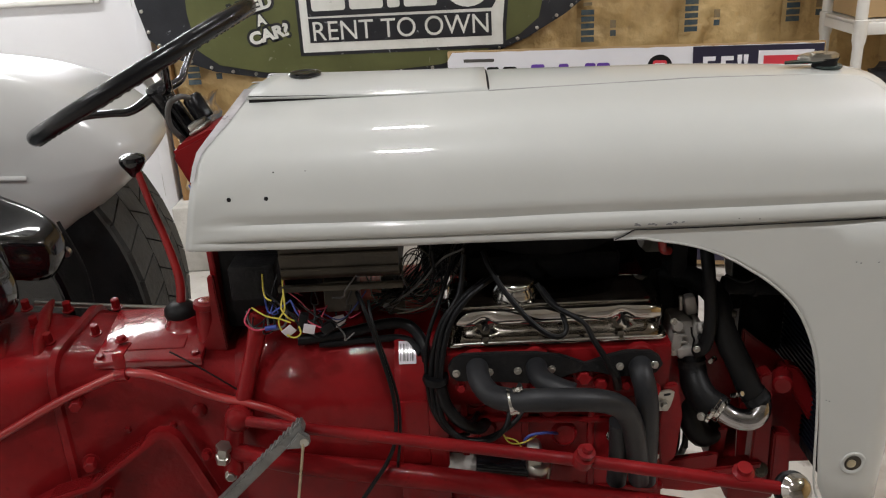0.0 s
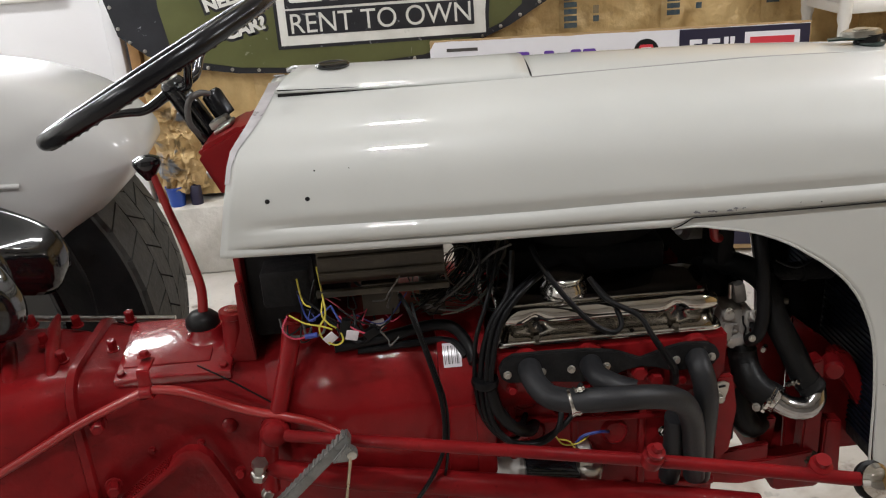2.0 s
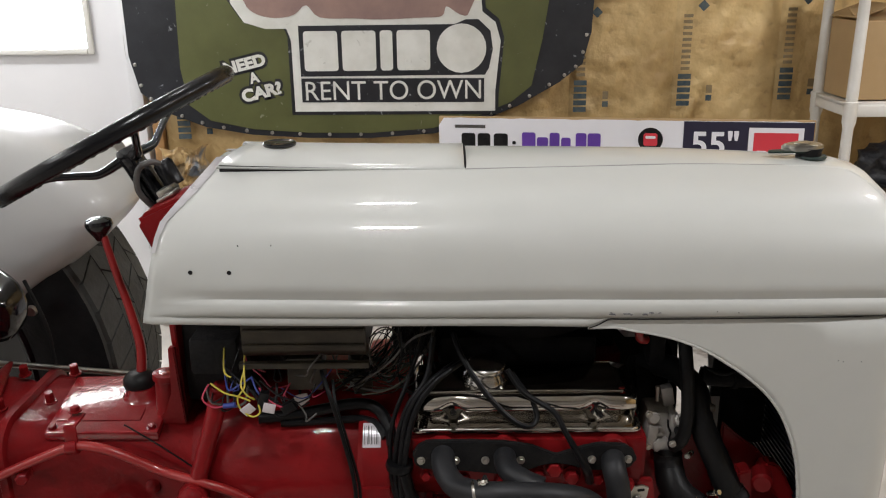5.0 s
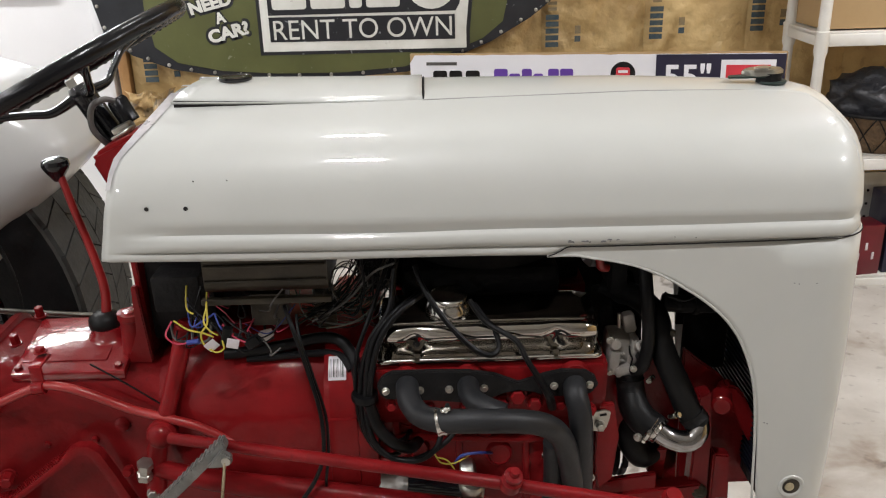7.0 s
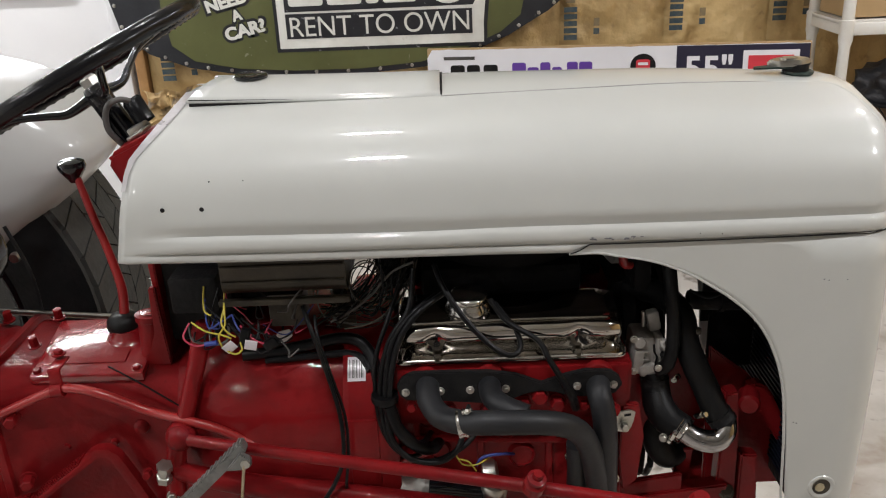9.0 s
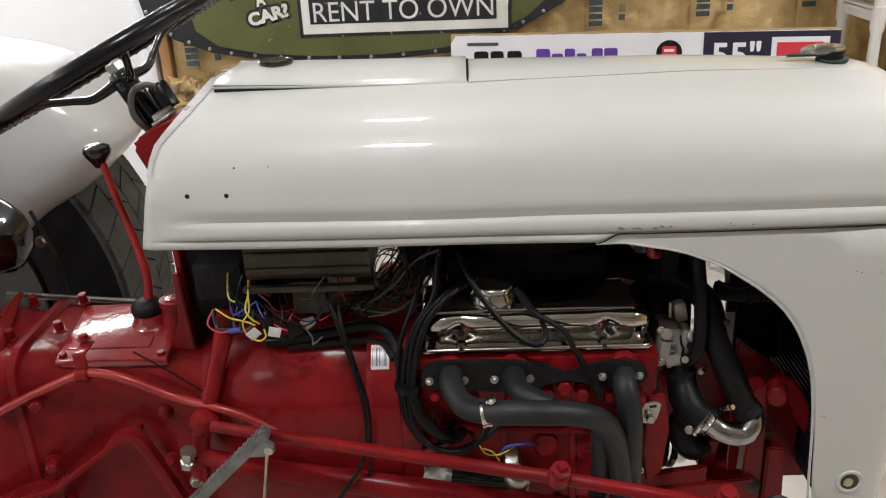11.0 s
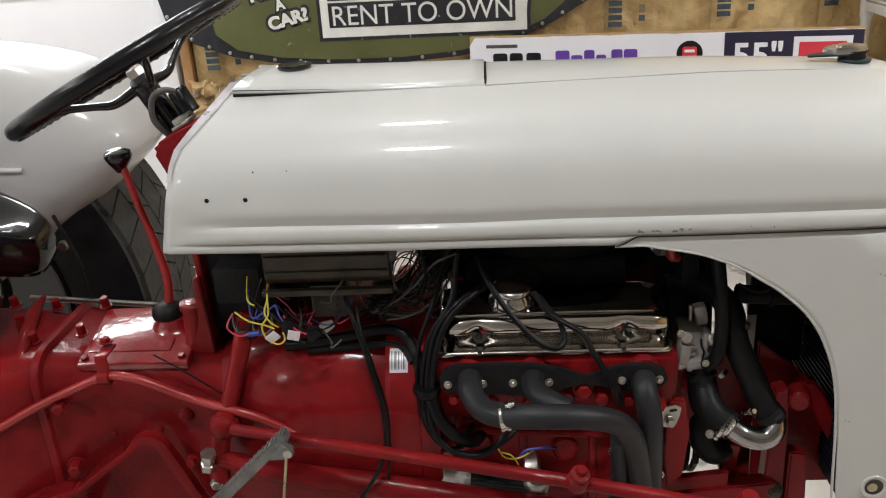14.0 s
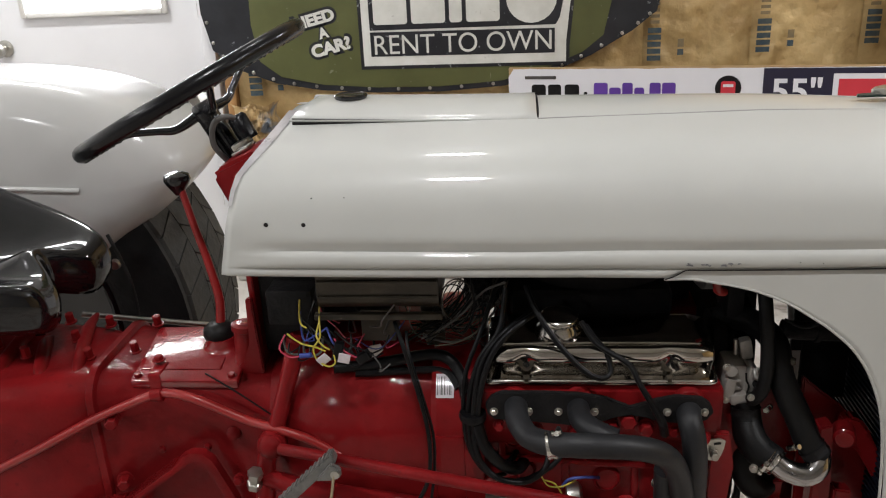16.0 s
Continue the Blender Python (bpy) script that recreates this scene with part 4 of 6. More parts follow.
for side in (-1, 1):
    part("hood_seam", tube([(x, MID + side * lerp(SEAM, x), hood_top(x, lerp(SEAM, x)) + 0.0005) for x in [0.176 + 0.0519 * k for k in range(11)]], [0.0011] * 8 + [0.0009, 0.0006, 0.0003], 8, 2), M_SEAM, T, "thin panel seam")
    run = [(x, lerp(SEAM, x), hood_top(x, lerp(SEAM, x))) for x in (0.60, 0.65, 0.69, 0.72)]
    run += [nose_edge(u, d) for u, d in ((8, 0.052), (20, 0.064), (30, 0.086), (36, 0.112), (39, 0.137), (41, 0.160), (43, 0.184), (44, 0.203), (45, 0.215))]
    part("rim_bead", tube([(x, MID + side * (d - 0.0034 * (d / 0.22) ** 2), z - 0.0034 * (1 - 0.6 * (d / 0.22) ** 2)) for x, d, z in run], [0.0032, 0.0036] + [0.0042] * 8 + [0.0038, 0.0030, 0.0016], 8, 3), M_HOOD, T)
part("fuel_cap", lathe([(0.022, 0), (0.0262, 0.002), (0.0268, 0.0055), (0.0250, 0.0078), (0.0215, 0.0082), (0.0195, 0.0068), (0.006, 0.0066)], (-0.118, MID - 0.005, 1.285), (0, 0, 1), 26), M_GLOSSBLACK, T, "low round black fuel cap")
part("cap_seat", lathe([(0.024, -0.006), (0.024, 0.001), (0.020, 0.002)], (-0.118, MID - 0.005, 1.285), (0, 0, 1), 26), M_STEEL, T)
GREEN = mat("green_gasket", (0.007, 0.021, 0.016), 0.5)
CAP = Vector((0.7156, MID, 1.2745))
part("gasket", lathe([(0.022, -0.006), (0.0238, -0.003), (0.0230, -0.0006), (0.018, 0.0)], (0.7312, MID, 1.2615), (0, 0, 1), 26), GREEN, T, "dark green gasket")
part("gasket_tab", slab([(0.6570, MID - 0.012), (0.7172, MID - 0.016), (0.7172, MID + 0.016), (0.6630, MID + 0.004)], 0.003, "z", 1.2664, 0.001), GREEN, T, "dark green gasket")
part("filler_neck", lathe([(0.020, -0.004), (0.019, 0.006), (0.022, 0.012)], (0.7272, MID, 1.2615), (0, 0, 1), 24), M_FLANGE, T)
cap = bmesh.new()
turn = Matrix.Rotation(radians(-14), 2)
for rx, ry, z0, h in ((0.0298, 0.020, -0.0045, 0.0075), (0.0270, 0.018, 0.003, 0.0022), (0.013, 0.0125, 0.005, 0.0024)):
    plan = [(rx * math.cos(a) * (1.0 + 0.07 * math.cos(4 * a)), ry * math.sin(a) * (1.0 - 0.10 * math.cos(4 * a))) for a in [k * math.pi / 16 for k in range(32)]]
    merge(cap, slab([tuple(turn @ Vector(q)) for q in plan], h, "z", z0, 0.0012))
bmesh.ops.transform(cap, matrix=Matrix.Translation(CAP) @ Matrix.Rotation(radians(-4), 4, "Y"), verts=cap.verts[:])
part("radiator_cap", cap, M_STEEL, T, "worn bare metal radiator cap with ears")
# rear trim of the hood and dash
dash = slab([(-0.250, 1.234), (-0.312, 1.206), (-0.318, 1.194), (-0.290, 1.130), (-0.20, 1.12), (-0.18, 1.23)], 0.11, "y", 1.075, 0.006)
part("dash_panel", dash, M_RED, T, "red painted instrument panel")
part("dash_edge", box(-0.282, 1.13, 1.224, 0.03, 0.04, 0.006, 0.002, (0, -26, 0)), M_STEEL, T, "pale worn metal bracket")


def steering():
    C, n = Vector((-0.379, MID, 1.3065)), Vector((-0.455, -0.008, 0.890)).normalized()
    a = Vector((0.890, 0, 0.455)).normalized()
    b = n.cross(a)
    rim = [C + 0.1985 * (a * math.cos(t) + b * math.sin(t)) for t in [2 * math.pi * k / 48 for k in range(48)]]
    w = part("steering_wheel", tube(rim, 0.0136, 14, 1, True), M_WHEELBLACK, T, "worn black steering wheel")
    grip = bmesh.new()
    for k in range(64):
        t = 2 * math.pi * k / 64
        p = C + 0.1985 * (a * math.cos(t) + b * math.sin(t)) - n * 0.0098
        d = (a * -math.sin(t) + b * math.cos(t))
        tube([p - d * 0.0065, p, p + d * 0.0065], [0.003, 0.0055, 0.003], 8, 2, bm=grip)
    part("finger_grip", grip, M_WHEELBLACK, w)
    hub = C - n * 0.040
    for t in (radians(198), radians(305), radians(65)):
        d = a * math.cos(t) + b * math.sin(t)
        part("spoke", tube([hub + d * 0.012, hub + d * 0.055 - n * 0.002, hub + d * 0.085 + n * 0.012, hub + d * 0.130 + n * 0.032, C + d * 0.192]
                           , [0.009, 0.007, 0.006, 0.006, 0.006], 10, 6), M_GLOSSBLACK, w, "bent black steel spoke")
    part("hub", lathe([(0.019, -0.015), (0.021, 0.004), (0.017, 0.014), (0.014, 0.016)], hub, n, 20), M_GLOSSBLACK, w)
    part("hub_nut", lathe([(0.015, 0.015), (0.015, 0.028), (0.010, 0.032), (0.010, 0.038)], hub, n, 6), M_STEEL, w, "pale steel hub nut")
    base = hub + Vector((0.052, 0, -0.098))
    part("steering_column", tube([hub - n * 0.01, base, base + Vector((0.05, 0, -0.09))], [0.019, 0.020, 0.026], 18, 1), M_WHEELBLACK, T, "gloss black steering column")
    for o in (-0.012, 0.012):
        part("column_rib", tube([hub + Vector((0.010, -0.022, -0.01 + o)), base + Vector((0.006, -0.026, o))], 0.004, 8, 1), M_GLOSSBLACK, T)
    part("column_flange", lathe([(0.036, 0), (0.036, 0.010), (0.028, 0.014)], base + Vector((0.008, 0, -0.03)), n, 24), M_ALU, T, "bare metal column flange")
    part("ignition_switch", lathe([(0.016, 0), (0.016, 0.038), (0.012, 0.043)], (-0.290, MID - 0.01, 1.226), (-0.43, 0, 0.9), 20), M_WHEELBLACK, T, "round black switch")
    part("switch_bracket", box(-0.296, MID - 0.03, 1.222, 0.03, 0.03, 0.012, 0.003, (0, -25, 0)), M_STEEL, T)
    part("grey_hose", tube([(-0.322, MID - 0.035, 1.196), (-0.338, MID - 0.045, 1.225), (-0.334, MID - 0.045, 1.258), (-0.318, MID - 0.035, 1.268), (-0.306, MID - 0.02, 1.262)], 0.0048, 10, 6), M_GREYW, T, "bent grey hose")


steering()


def gear_lever():
    bm = tube([(-0.375, 1.165, 0.905), (-0.372, 1.168, 0.952), (-0.386, 1.178, 1.015), (-0.405, 1.188, 1.08), (-0.424, MID, 1.150)], [0.0085, 0.0078, 0.0070, 0.0064, 0.006], 12, 6)
    g = part("gear_lever", bm, M_REDLINE, T, "bent red gear lever")
    part("knob", lathe([(0.007, -0.020), (0.011, -0.013), (0.0195, -0.001), (0.0228, 0.007), (0.0208, 0.0145), (0.012, 0.0185), (0.004, 0.0195)], (-0.427, MID, 1.150), (0, 0, 1), 22), M_GLOSSBLACK, g, "glossy black knob")
    part("boot", lathe([(0.016, -0.019), (0.025, -0.013), (0.0285, -0.002), (0.027, 0.009), (0.019, 0.017), (0.010, 0.020)], (-0.378, 1.163, 0.889), (0, 0, 1), 24), M_RUBBER, g, "round black rubber boot")
    part("lever_base", lathe([(0.050, -0.030), (0.048, -0.024), (0.036, -0.020), (0.030, -0.012), (0.027, 0.0)], (-0.374, 1.160, 0.886), (0, -0.1, 1), 26), M_REDGLOSS, T, "red domed lever base")


gear_lever()

# transmission, housings
gear = [round_ring(x, MID - w, MID + w - 0.065, z0, z1, r) for x, w, z0, z1, r in
        ((-0.566, 0.158, 0.46, 0.860, 0.05), (-0.50, 0.140, 0.47, 0.850, 0.05), (-0.40, 0.134, 0.48, 0.848, 0.04), (-0.32, 0.145, 0.48, 0.846, 0.06), (-0.27, 0.150, 0.48, 0.843, 0.07))]
part("transmission_case", loft(gear), M_RED2, T, "red painted cast transmission case")
plate = box(-0.415, 1.140, 0.853, 0.185, 0.150, 0.018, 0.004, (11, 0, 0))
box(-0.428, 1.150, 0.863, 0.140, 0.118, 0.008, 0.003, (11, 0, 0), bm=plate)
tp = part("top_plate", plate, M_REDGLOSS, T, "glossy red transmission top cover")
for x, y in ((-0.497, 1.078), (-0.335, 1.078)):
    bolt((x, y, 0.848), (0, -0.19, 0.98), 0.007, tp, M_RED2)
for x, y in ((-0.388, 1.125), (-0.398, 1.11), (-0.376, 1.098)):
    part("plate_hole", lathe([(0.0062, 0.0), (0.0045, 0.0006)], (x, y, 0.862 + (y - 1.15) * 0.19), (0, -0.19, 0.98), 14), M_DARK, tp)
rear = [round_ring(x, MID - w, MID + w - 0.11, z0, z1, r) for x, w, z0, z1, r in
        ((-1.10, 0.20, 0.46, 0.868, 0.05), (-0.80, 0.20, 0.46, 0.866, 0.045), (-0.66, 0.190, 0.45, 0.862, 0.045), (-0.60, 0.172, 0.45, 0.860, 0.045), (-0.575, 0.160, 0.45, 0.858, 0.045))]
part("rear_housing", loft(rear), M_RED2, T, "red painted cast rear axle housing")
for pts, r in (([(-0.600, 1.06, 0.845), (-0.612, 1.11, 0.866), (-0.640, 1.20, 0.874), (-0.66, 1.28, 0.870)], 0.012), ([(-0.655, 1.035, 0.835), (-0.668, 1.08, 0.860), (-0.70, 1.16, 0.866), (-0.71, 1.20, 0.862)], 0.013),
               ([(-0.735, 1.03, 0.840), (-0.74, 1.09, 0.864), (-0.755, 1.20, 0.870), (-0.76, 1.25, 0.862)], 0.013)):
    part("casting_ridge", tube(pts, [0.005, r, r, 0.004], 12, 6, flat=0.8), M_RED2, T, "painted ridge on the casting")
fl = [round_ring(x, MID - w, MID + w - 0.07, 0.44, z1, 0.055) for x, w, z1 in ((-0.578, 0.160, 0.866), (-0.575, 0.164, 0.870), (-0.563, 0.164, 0.870), (-0.560, 0.160, 0.866))]
part("case_flange", loft(fl), M_RED2, T, "red bolted flange")
for x, y, z in ((-0.60, 1.12, 0.898), (-0.64, 1.16, 0.912), (-0.70, 1.10, 0.912), (-0.52, 1.13, 0.893), (-0.515, 1.22, 0.900), (-0.61, 1.23, 0.906), (-0.68, 1.22, 0.918), (-0.76, 1.12, 0.918), (-0.74, 1.19, 0.925)):
    bolt((x, y, z - (0.036 if x < -0.55 else 0.024)), (0, -0.15, 1), 0.008, T, M_RED2, h=0.018)
for x, z in ((-0.535, 0.79), (-0.535, 0.67), (-0.52, 0.60)):
    bolt((x, MID - 0.160, z), (0.25, -1, 0), 0.0105, T, M_RED2, h=0.022)
for x, z in ((-0.47, 0.715), (-0.39, 0.72)):
    part("plug", lathe([(0.007, 0), (0.005, 0.006)], (x, MID - 0.137, z), (0, -1, 0), 12), M_RED2, T)
bell = [round_ring(x, MID - w, MID + w, z0, z1, r, 9) for x, w, z0, z1, r in
        ((-0.275, 0.150, 0.48, 0.846, 0.08), (-0.235, 0.163, 0.46, 0.868, 0.10), (-0.19, 0.184, 0.42, 0.884, 0.12), (-0.12, 0.195, 0.40, 0.895, 0.14), (-0.06, 0.197, 0.40, 0.897, 0.145), (0.010, 0.191, 0.39, 0.892, 0.15), (0.014, 0.197, 0.385, 0.898, 0.155))]
part("bell_housing", loft(bell), M_RED, T, "glossy red clutch housing")
ad = [round_ring(x, MID - w, MID + w, 0.38, z1, 0.12, 8) for x, w, z1 in ((0.0040, 0.199, 0.884), (0.0050, 0.2078, 0.8928), (0.0132, 0.2098, 0.8948), (0.0150, 0.210, 0.895), (0.0815, 0.210, 0.895), (0.0865, 0.206, 0.890))]
adapter = part("adapter_plate", loft(ad), M_RED, T, "thick red adapter plate")
part("adapter_pad", box(0.0332, 0.992, 0.7316, 0.0471, 0.010, 0.12, 0.003), M_RED, adapter)
ARC = [radians(36.6 + 2.32 * k) for k in range(9)]
def on_adapter(x, a, lift):
    return (x, MID - 0.09 - (0.12 + lift) * math.cos(a), 0.775 + (0.12 + lift) * math.sin(a))


part("paper_label", loft([[on_adapter(x, a, 0.0012) for a in ARC] for x in (0.0129, 0.0411)], caps=False, closed=False), M_LABEL, adapter, "white printed barcode label")
for k, w in enumerate((0.0012, 0.0006, 0.002, 0.0008, 0.0016, 0.0006, 0.001, 0.002, 0.0008)):
    x = 0.0149 + 0.0027 * k
    part("barcode_bar", loft([[on_adapter(x + q, a, 0.0018) for a in ARC[1:-1]] for q in (0, w)], caps=False, closed=False), M_GREYW, adapter)
# firewall plate, filler tube, stays
part("firewall_plate", slab([(1.125, 0.815), (1.36, 0.815), (1.34, 1.10), (1.105, 1.10)], 0.010, "x", -0.300, 0.002), M_RED, T, "upright red dash support plate")
# added block; its near-black colour stands for dark empty space
part("dark_filler", box(-0.232, MID + 0.05, 0.965, 0.11, 0.25, 0.19, 0.008), M_DARK, T, "added black block filling the dark behind the plate")
part("plate_foot", slab([(-0.340, 0.842), (-0.285, 0.842), (-0.290, 0.93), (-0.292, 0.98), (-0.302, 0.98), (-0.305, 0.90), (-0.318, 0.866)], 0.012, "y", 1.098, 0.002), M_RED, T)
part("filler_tube", lathe([(0.020, 0.0), (0.0175, 0.005), (0.0175, 0.062), (0.021, 0.064), (0.021, 0.074), (0.012, 0.075)], (-0.322, 1.12, 0.852), (0.06, 0, 1), 20), M_RED, T, "short red filler tube")
part("filler_cap", lathe([(0.012, 0.0), (0.007, 0.001)], (-0.3172, 1.12, 0.9285), (0.06, 0, 1), 16), M_REDGLOSS, T)
part("side_stay", tube([(-0.368, 1.050, 0.870), (-0.314, 1.045, 0.835), (-0.258, 1.040, 0.794)], 0.0014, 8, 2), M_RUBBER, T, "thin dark diagonal rod")
part("chrome_rod", tube([(-0.772, 1.42, 0.803), (-0.500, 1.42, 0.777)], 0.0065, 10, 1), M_STEEL, T, "long bare steel rod")

# near side linkage
col = tube([(-0.214, 1.065, 0.925), (-0.224, 1.05, 0.88), (-0.243, 1.03, 0.815), (-0.256, 1.02, 0.772)], [0.0165, 0.0145, 0.0135, 0.0140], 18, 4)
part("sector_post", col, M_RED, T, "slanted red steering post")
bolt((-0.212, 1.065, 0.92), (0.15, 0.1, 1), 0.014, T, M_RED2, h=0.012)
part("pitman_joint", lathe([(0.019, -0.03), (0.023, -0.02), (0.0235, 0.0), (0.0215, 0.008), (0.020, 0.0085), (0.0175, 0.014), (0.010, 0.019), (0.003, 0.0205)], (-0.258, 1.005, 0.764), (0.0, -1, 0.15), 26), M_RED2, T, "round red ball joint")
part("pitman_arm", tube([(-0.266, 1.03, 0.765), (-0.275, 1.02, 0.72), (-0.278, 1.0, 0.66)], 0.016, 12, 4), M_RED, T)
part("drag_link", tube([(-0.237, 0.985, 0.770), (-0.095, 0.935, 0.778), (0.020, 0.895, 0.784), (0.150, 0.855, 0.787), (0.282, 0.822, 0.784), (0.377, 0.792, 0.785), (0.471, 0.761, 0.785), (0.544, 0.738, 0.785)], 0.0094, 14, 5), M_RED2, T, "long red steering drag link")
part("link_joint", lathe([(0.009, -0.016), (0.0145, -0.012), (0.0150, 0.004), (0.0105, 0.007), (0.0105, 0.010), (0.0130, 0.011), (0.0130, 0.016), (0.0075, 0.018), (0.0065, 0.026)], (0.281, 0.815, 0.794), (0.2, -0.35, 1), 18), M_RED2, T, "red drag link clamp")
part("radius_rod", tube([(-0.28, 1.01, 0.698), (-0.17, 0.99, 0.682), (-0.03, 0.98, 0.664), (0.11, 0.968, 0.646), (0.30, 0.96, 0.615), (0.50, 0.95, 0.580)], [0.014, 0.018, 0.020, 0.020, 0.020, 0.018], 16, 5), M_RED2, T, "thick red radius rod")
part("grease_fitting", lathe([(0.013, 0), (0.013, 0.012), (0.010, 0.014), (0.010, 0.024), (0.013, 0.025), (0.013, 0.036)], (-0.292, 0.995, 0.690), (0.22, -0.22, 0.95), 6), M_STEEL, T, "bright hexagonal fitting")
bolt((-0.281, 0.99, 0.663), (0.2, -1, 0.3), 0.0075, T, M_STEEL, h=0.012)
bolt((-0.321, 1.01, 0.694), (0.1, -1, 0.3), 0.0075, T, M_RED2, h=0.016)
part("shaft_boss", lathe([(0.013, 0), (0.012, 0.007), (0.007, 0.011), (0.002, 0.012)], (-0.337, 1.058, 0.752), (0.1, -1, 0.35), 20), M_RED2, T)
part("fuel_line", tube([(-0.80, 1.0, 0.68), (-0.66, 1.01, 0.748), (-0.56, 1.025, 0.797), (-0.47, 1.035, 0.833), (-0.435, 1.035, 0.842), (-0.384, 1.03, 0.834), (-0.31, 1.03, 0.798), (-0.247, 1.015, 0.787), (-0.20, 1.012, 0.772), (-0.15, 1.012, 0.742), (-0.12, 1.02, 0.720)],
                       0.0074, 12, 6), M_REDLINE, T, "bright red painted pipe")
clip = box(-0.448, 1.035, 0.860, 0.020, 0.005, 0.034, 0.002)
box(-0.448, 1.055, 0.876, 0.020, 0.042, 0.005, 0.002, bm=clip)
tube([(-0.457, 1.035, 0.8385), (-0.439, 1.035, 0.8405)], 0.0115, 14, 1, bm=clip)
part("pipe_clip", clip, M_RED, T, "red folded pipe clip")
bolt((-0.452, 1.07, 0.884), (0, 0, 1), 0.008, T)
part("washer_ring", lathe([(0.014, 0), (0.014, 0.004), (0.008, 0.004), (0.008, 0.0)], (-0.190, 1.030, 0.783), (0, -1, 0.1), 20), M_RED, T)

# pedals and step
ped = slab([(-0.130, 0.826), (-0.124, 0.810), (-0.300, 0.636), (-0.312, 0.650)], 0.020, "y", 0.890, 0.002)
p = part("brake_pedal", ped, M_GREY, T, "grey cast pedal with ribbed face")
for k in range(22):
    u = (k + 0.5) / 22
    part("rib", box(-0.133 - 0.172 * u, 0.900, 0.824 - 0.172 * u, 0.004, 0.021, 0.005, 0.001, (0, 45, 0)), M_GREY, p)
part("pedal_lug", slab([(-0.130, 0.815), (-0.116, 0.806), (-0.116, 0.792), (-0.130, 0.786), (-0.155, 0.785)], 0.010, "y", 0.878, 0.002), M_GREY, p)
part("pedal_pin", lathe([(0.007, 0), (0.007, 0.016)], (-0.124, 0.892, 0.798), (0, -1, 0), 12), M_STEEL, p)
part("return_spring_rod", tube([(-0.126, 0.878, 0.796), (-0.138, 0.880, 0.73), (-0.155, 0.885, 0.64)], 0.0025, 8, 4), M_BRASS, p, "thin brass-coloured rod")
p.location += Vector((-0.009, 0.031, -0.021))
step = [(-0.645, 0.606, 1.000), (-0.593, 0.628, 1.005), (-0.532, 0.638, 1.020), (-0.521, 0.641, 1.025), (-0.430, 0.708, 1.030), (-0.415, 0.720, 1.030), (-0.403, 0.726, 1.030), (-0.388, 0.726, 1.030), (-0.377, 0.717, 1.030), (-0.360, 0.675, 1.032), (-0.344, 0.629, 1.035), (-0.321, 0.570, 1.035), (-0.309, 0.533, 1.035)]
rings = []
for k, (a, b, y) in enumerate(step):
    p, q = step[max(0, k - 1)], step[min(len(step) - 1, k + 1)]
    n = Vector((p[1] - q[1], 0, q[0] - p[0])).normalized()
    half, th = (0.020, 0.0050) if k < 5 else (0.010, 0.0085)
    ring = [Vector((a, y + u * half, b)) + n * v * th for u, v in ((-1, -0.5), (-0.9, -1), (0.9, -1), (1, -0.5), (1, 0.5), (0.9, 1), (-0.9, 1), (-1, 0.5))]
    rings.append(ring)
st = part("foot_step", loft(rings), M_RED2, T, "red bent foot step with knurled tread")
knurl = bmesh.new()
for (a, b, ya), (c, d, yc), n in ((step[1], step[2], 22), (step[3], step[4], 24)):
    tilt = -math.degrees(math.atan2(d - b, c - a))
    for k in range(n):
        for j in range(6):
            u = (k + 0.5) / n
            up = Vector((b - d, 0, c - a)).normalized() * 0.0062
            box(a + (c - a) * u + up.x, ya + (yc - ya) * u - 0.014 + 0.0056 * j, b + (d - b) * u + up.z, 0.0024, 0.0034, 0.0034, turn=(0, tilt, 0), bm=knurl)
tagged(part("knurling", knurl, M_RED, st), "fine raised tread grid", kind="stuff")

# ---- engine ----
blk = [round_ring(x, MID - w, MID + w, 0.42, z1, 0.03) for x, w, z1 in ((0.085, 0.175, 0.80), (0.10, 0.182, 0.81), (0.43, 0.182, 0.81), (0.45, 0.175, 0.80))]
part("engine_block", loft(blk), M_RED2, T, "red painted engine block")
for x in (0.115, 0.215, 0.325, 0.435):
    part("block_rib", box(x, MID - 0.183, 0.68, 0.012, 0.014, 0.20, 0.004), M_RED2, T)
part("pan_rail", box(0.27, MID, 0.585, 0.36, 0.378, 0.014, 0.004), M_RED2, T)
for k in range(6):
    bolt((0.11 + 0.064 * k, MID - 0.183, 0.592), (0, -0.3, 1), 0.007, T, M_RED2)
part("oil_pan", box(0.27, MID, 0.46, 0.34, 0.26, 0.14, 0.03), M_RED2, T)


def across(pts, x0, x1, r=0.0):
    """A prism of a (y, z) outline from x0 to x1."""
    return loft([[(x0, y, z) for y, z in pts], [(x1, y, z) for y, z in pts]])


HEADS = [(0.984, 0.882), (0.981, 0.860), (0.985, 0.815), (1.000, 0.775), (1.06, 0.74), (1.13, 0.80), (1.13, 0.882), (1.05, 0.882)]
bm = across(HEADS, 0.086, 0.445)
bmesh.ops.recalc_face_normals(bm, faces=bm.faces[:])
bmesh.ops.bevel(bm, geom=bm.edges[:], offset=0.006, segments=2, affect="EDGES")
part("cylinder_head", bm, M_RED2, T, "red cast cylinder head")
for x in (0.135, 0.232, 0.393):
    part("port_boss", lathe([(0.024, 0), (0.023, 0.008), (0.020, 0.011)], (x, 0.984, 0.861), (0, -1, 0.05), 20), M_RED2, T)
bm = across([(2 * MID - y, z) for y, z in HEADS], 0.10, 0.46)
part("cylinder_head", bm, M_RED2, T, "red cast cylinder head")
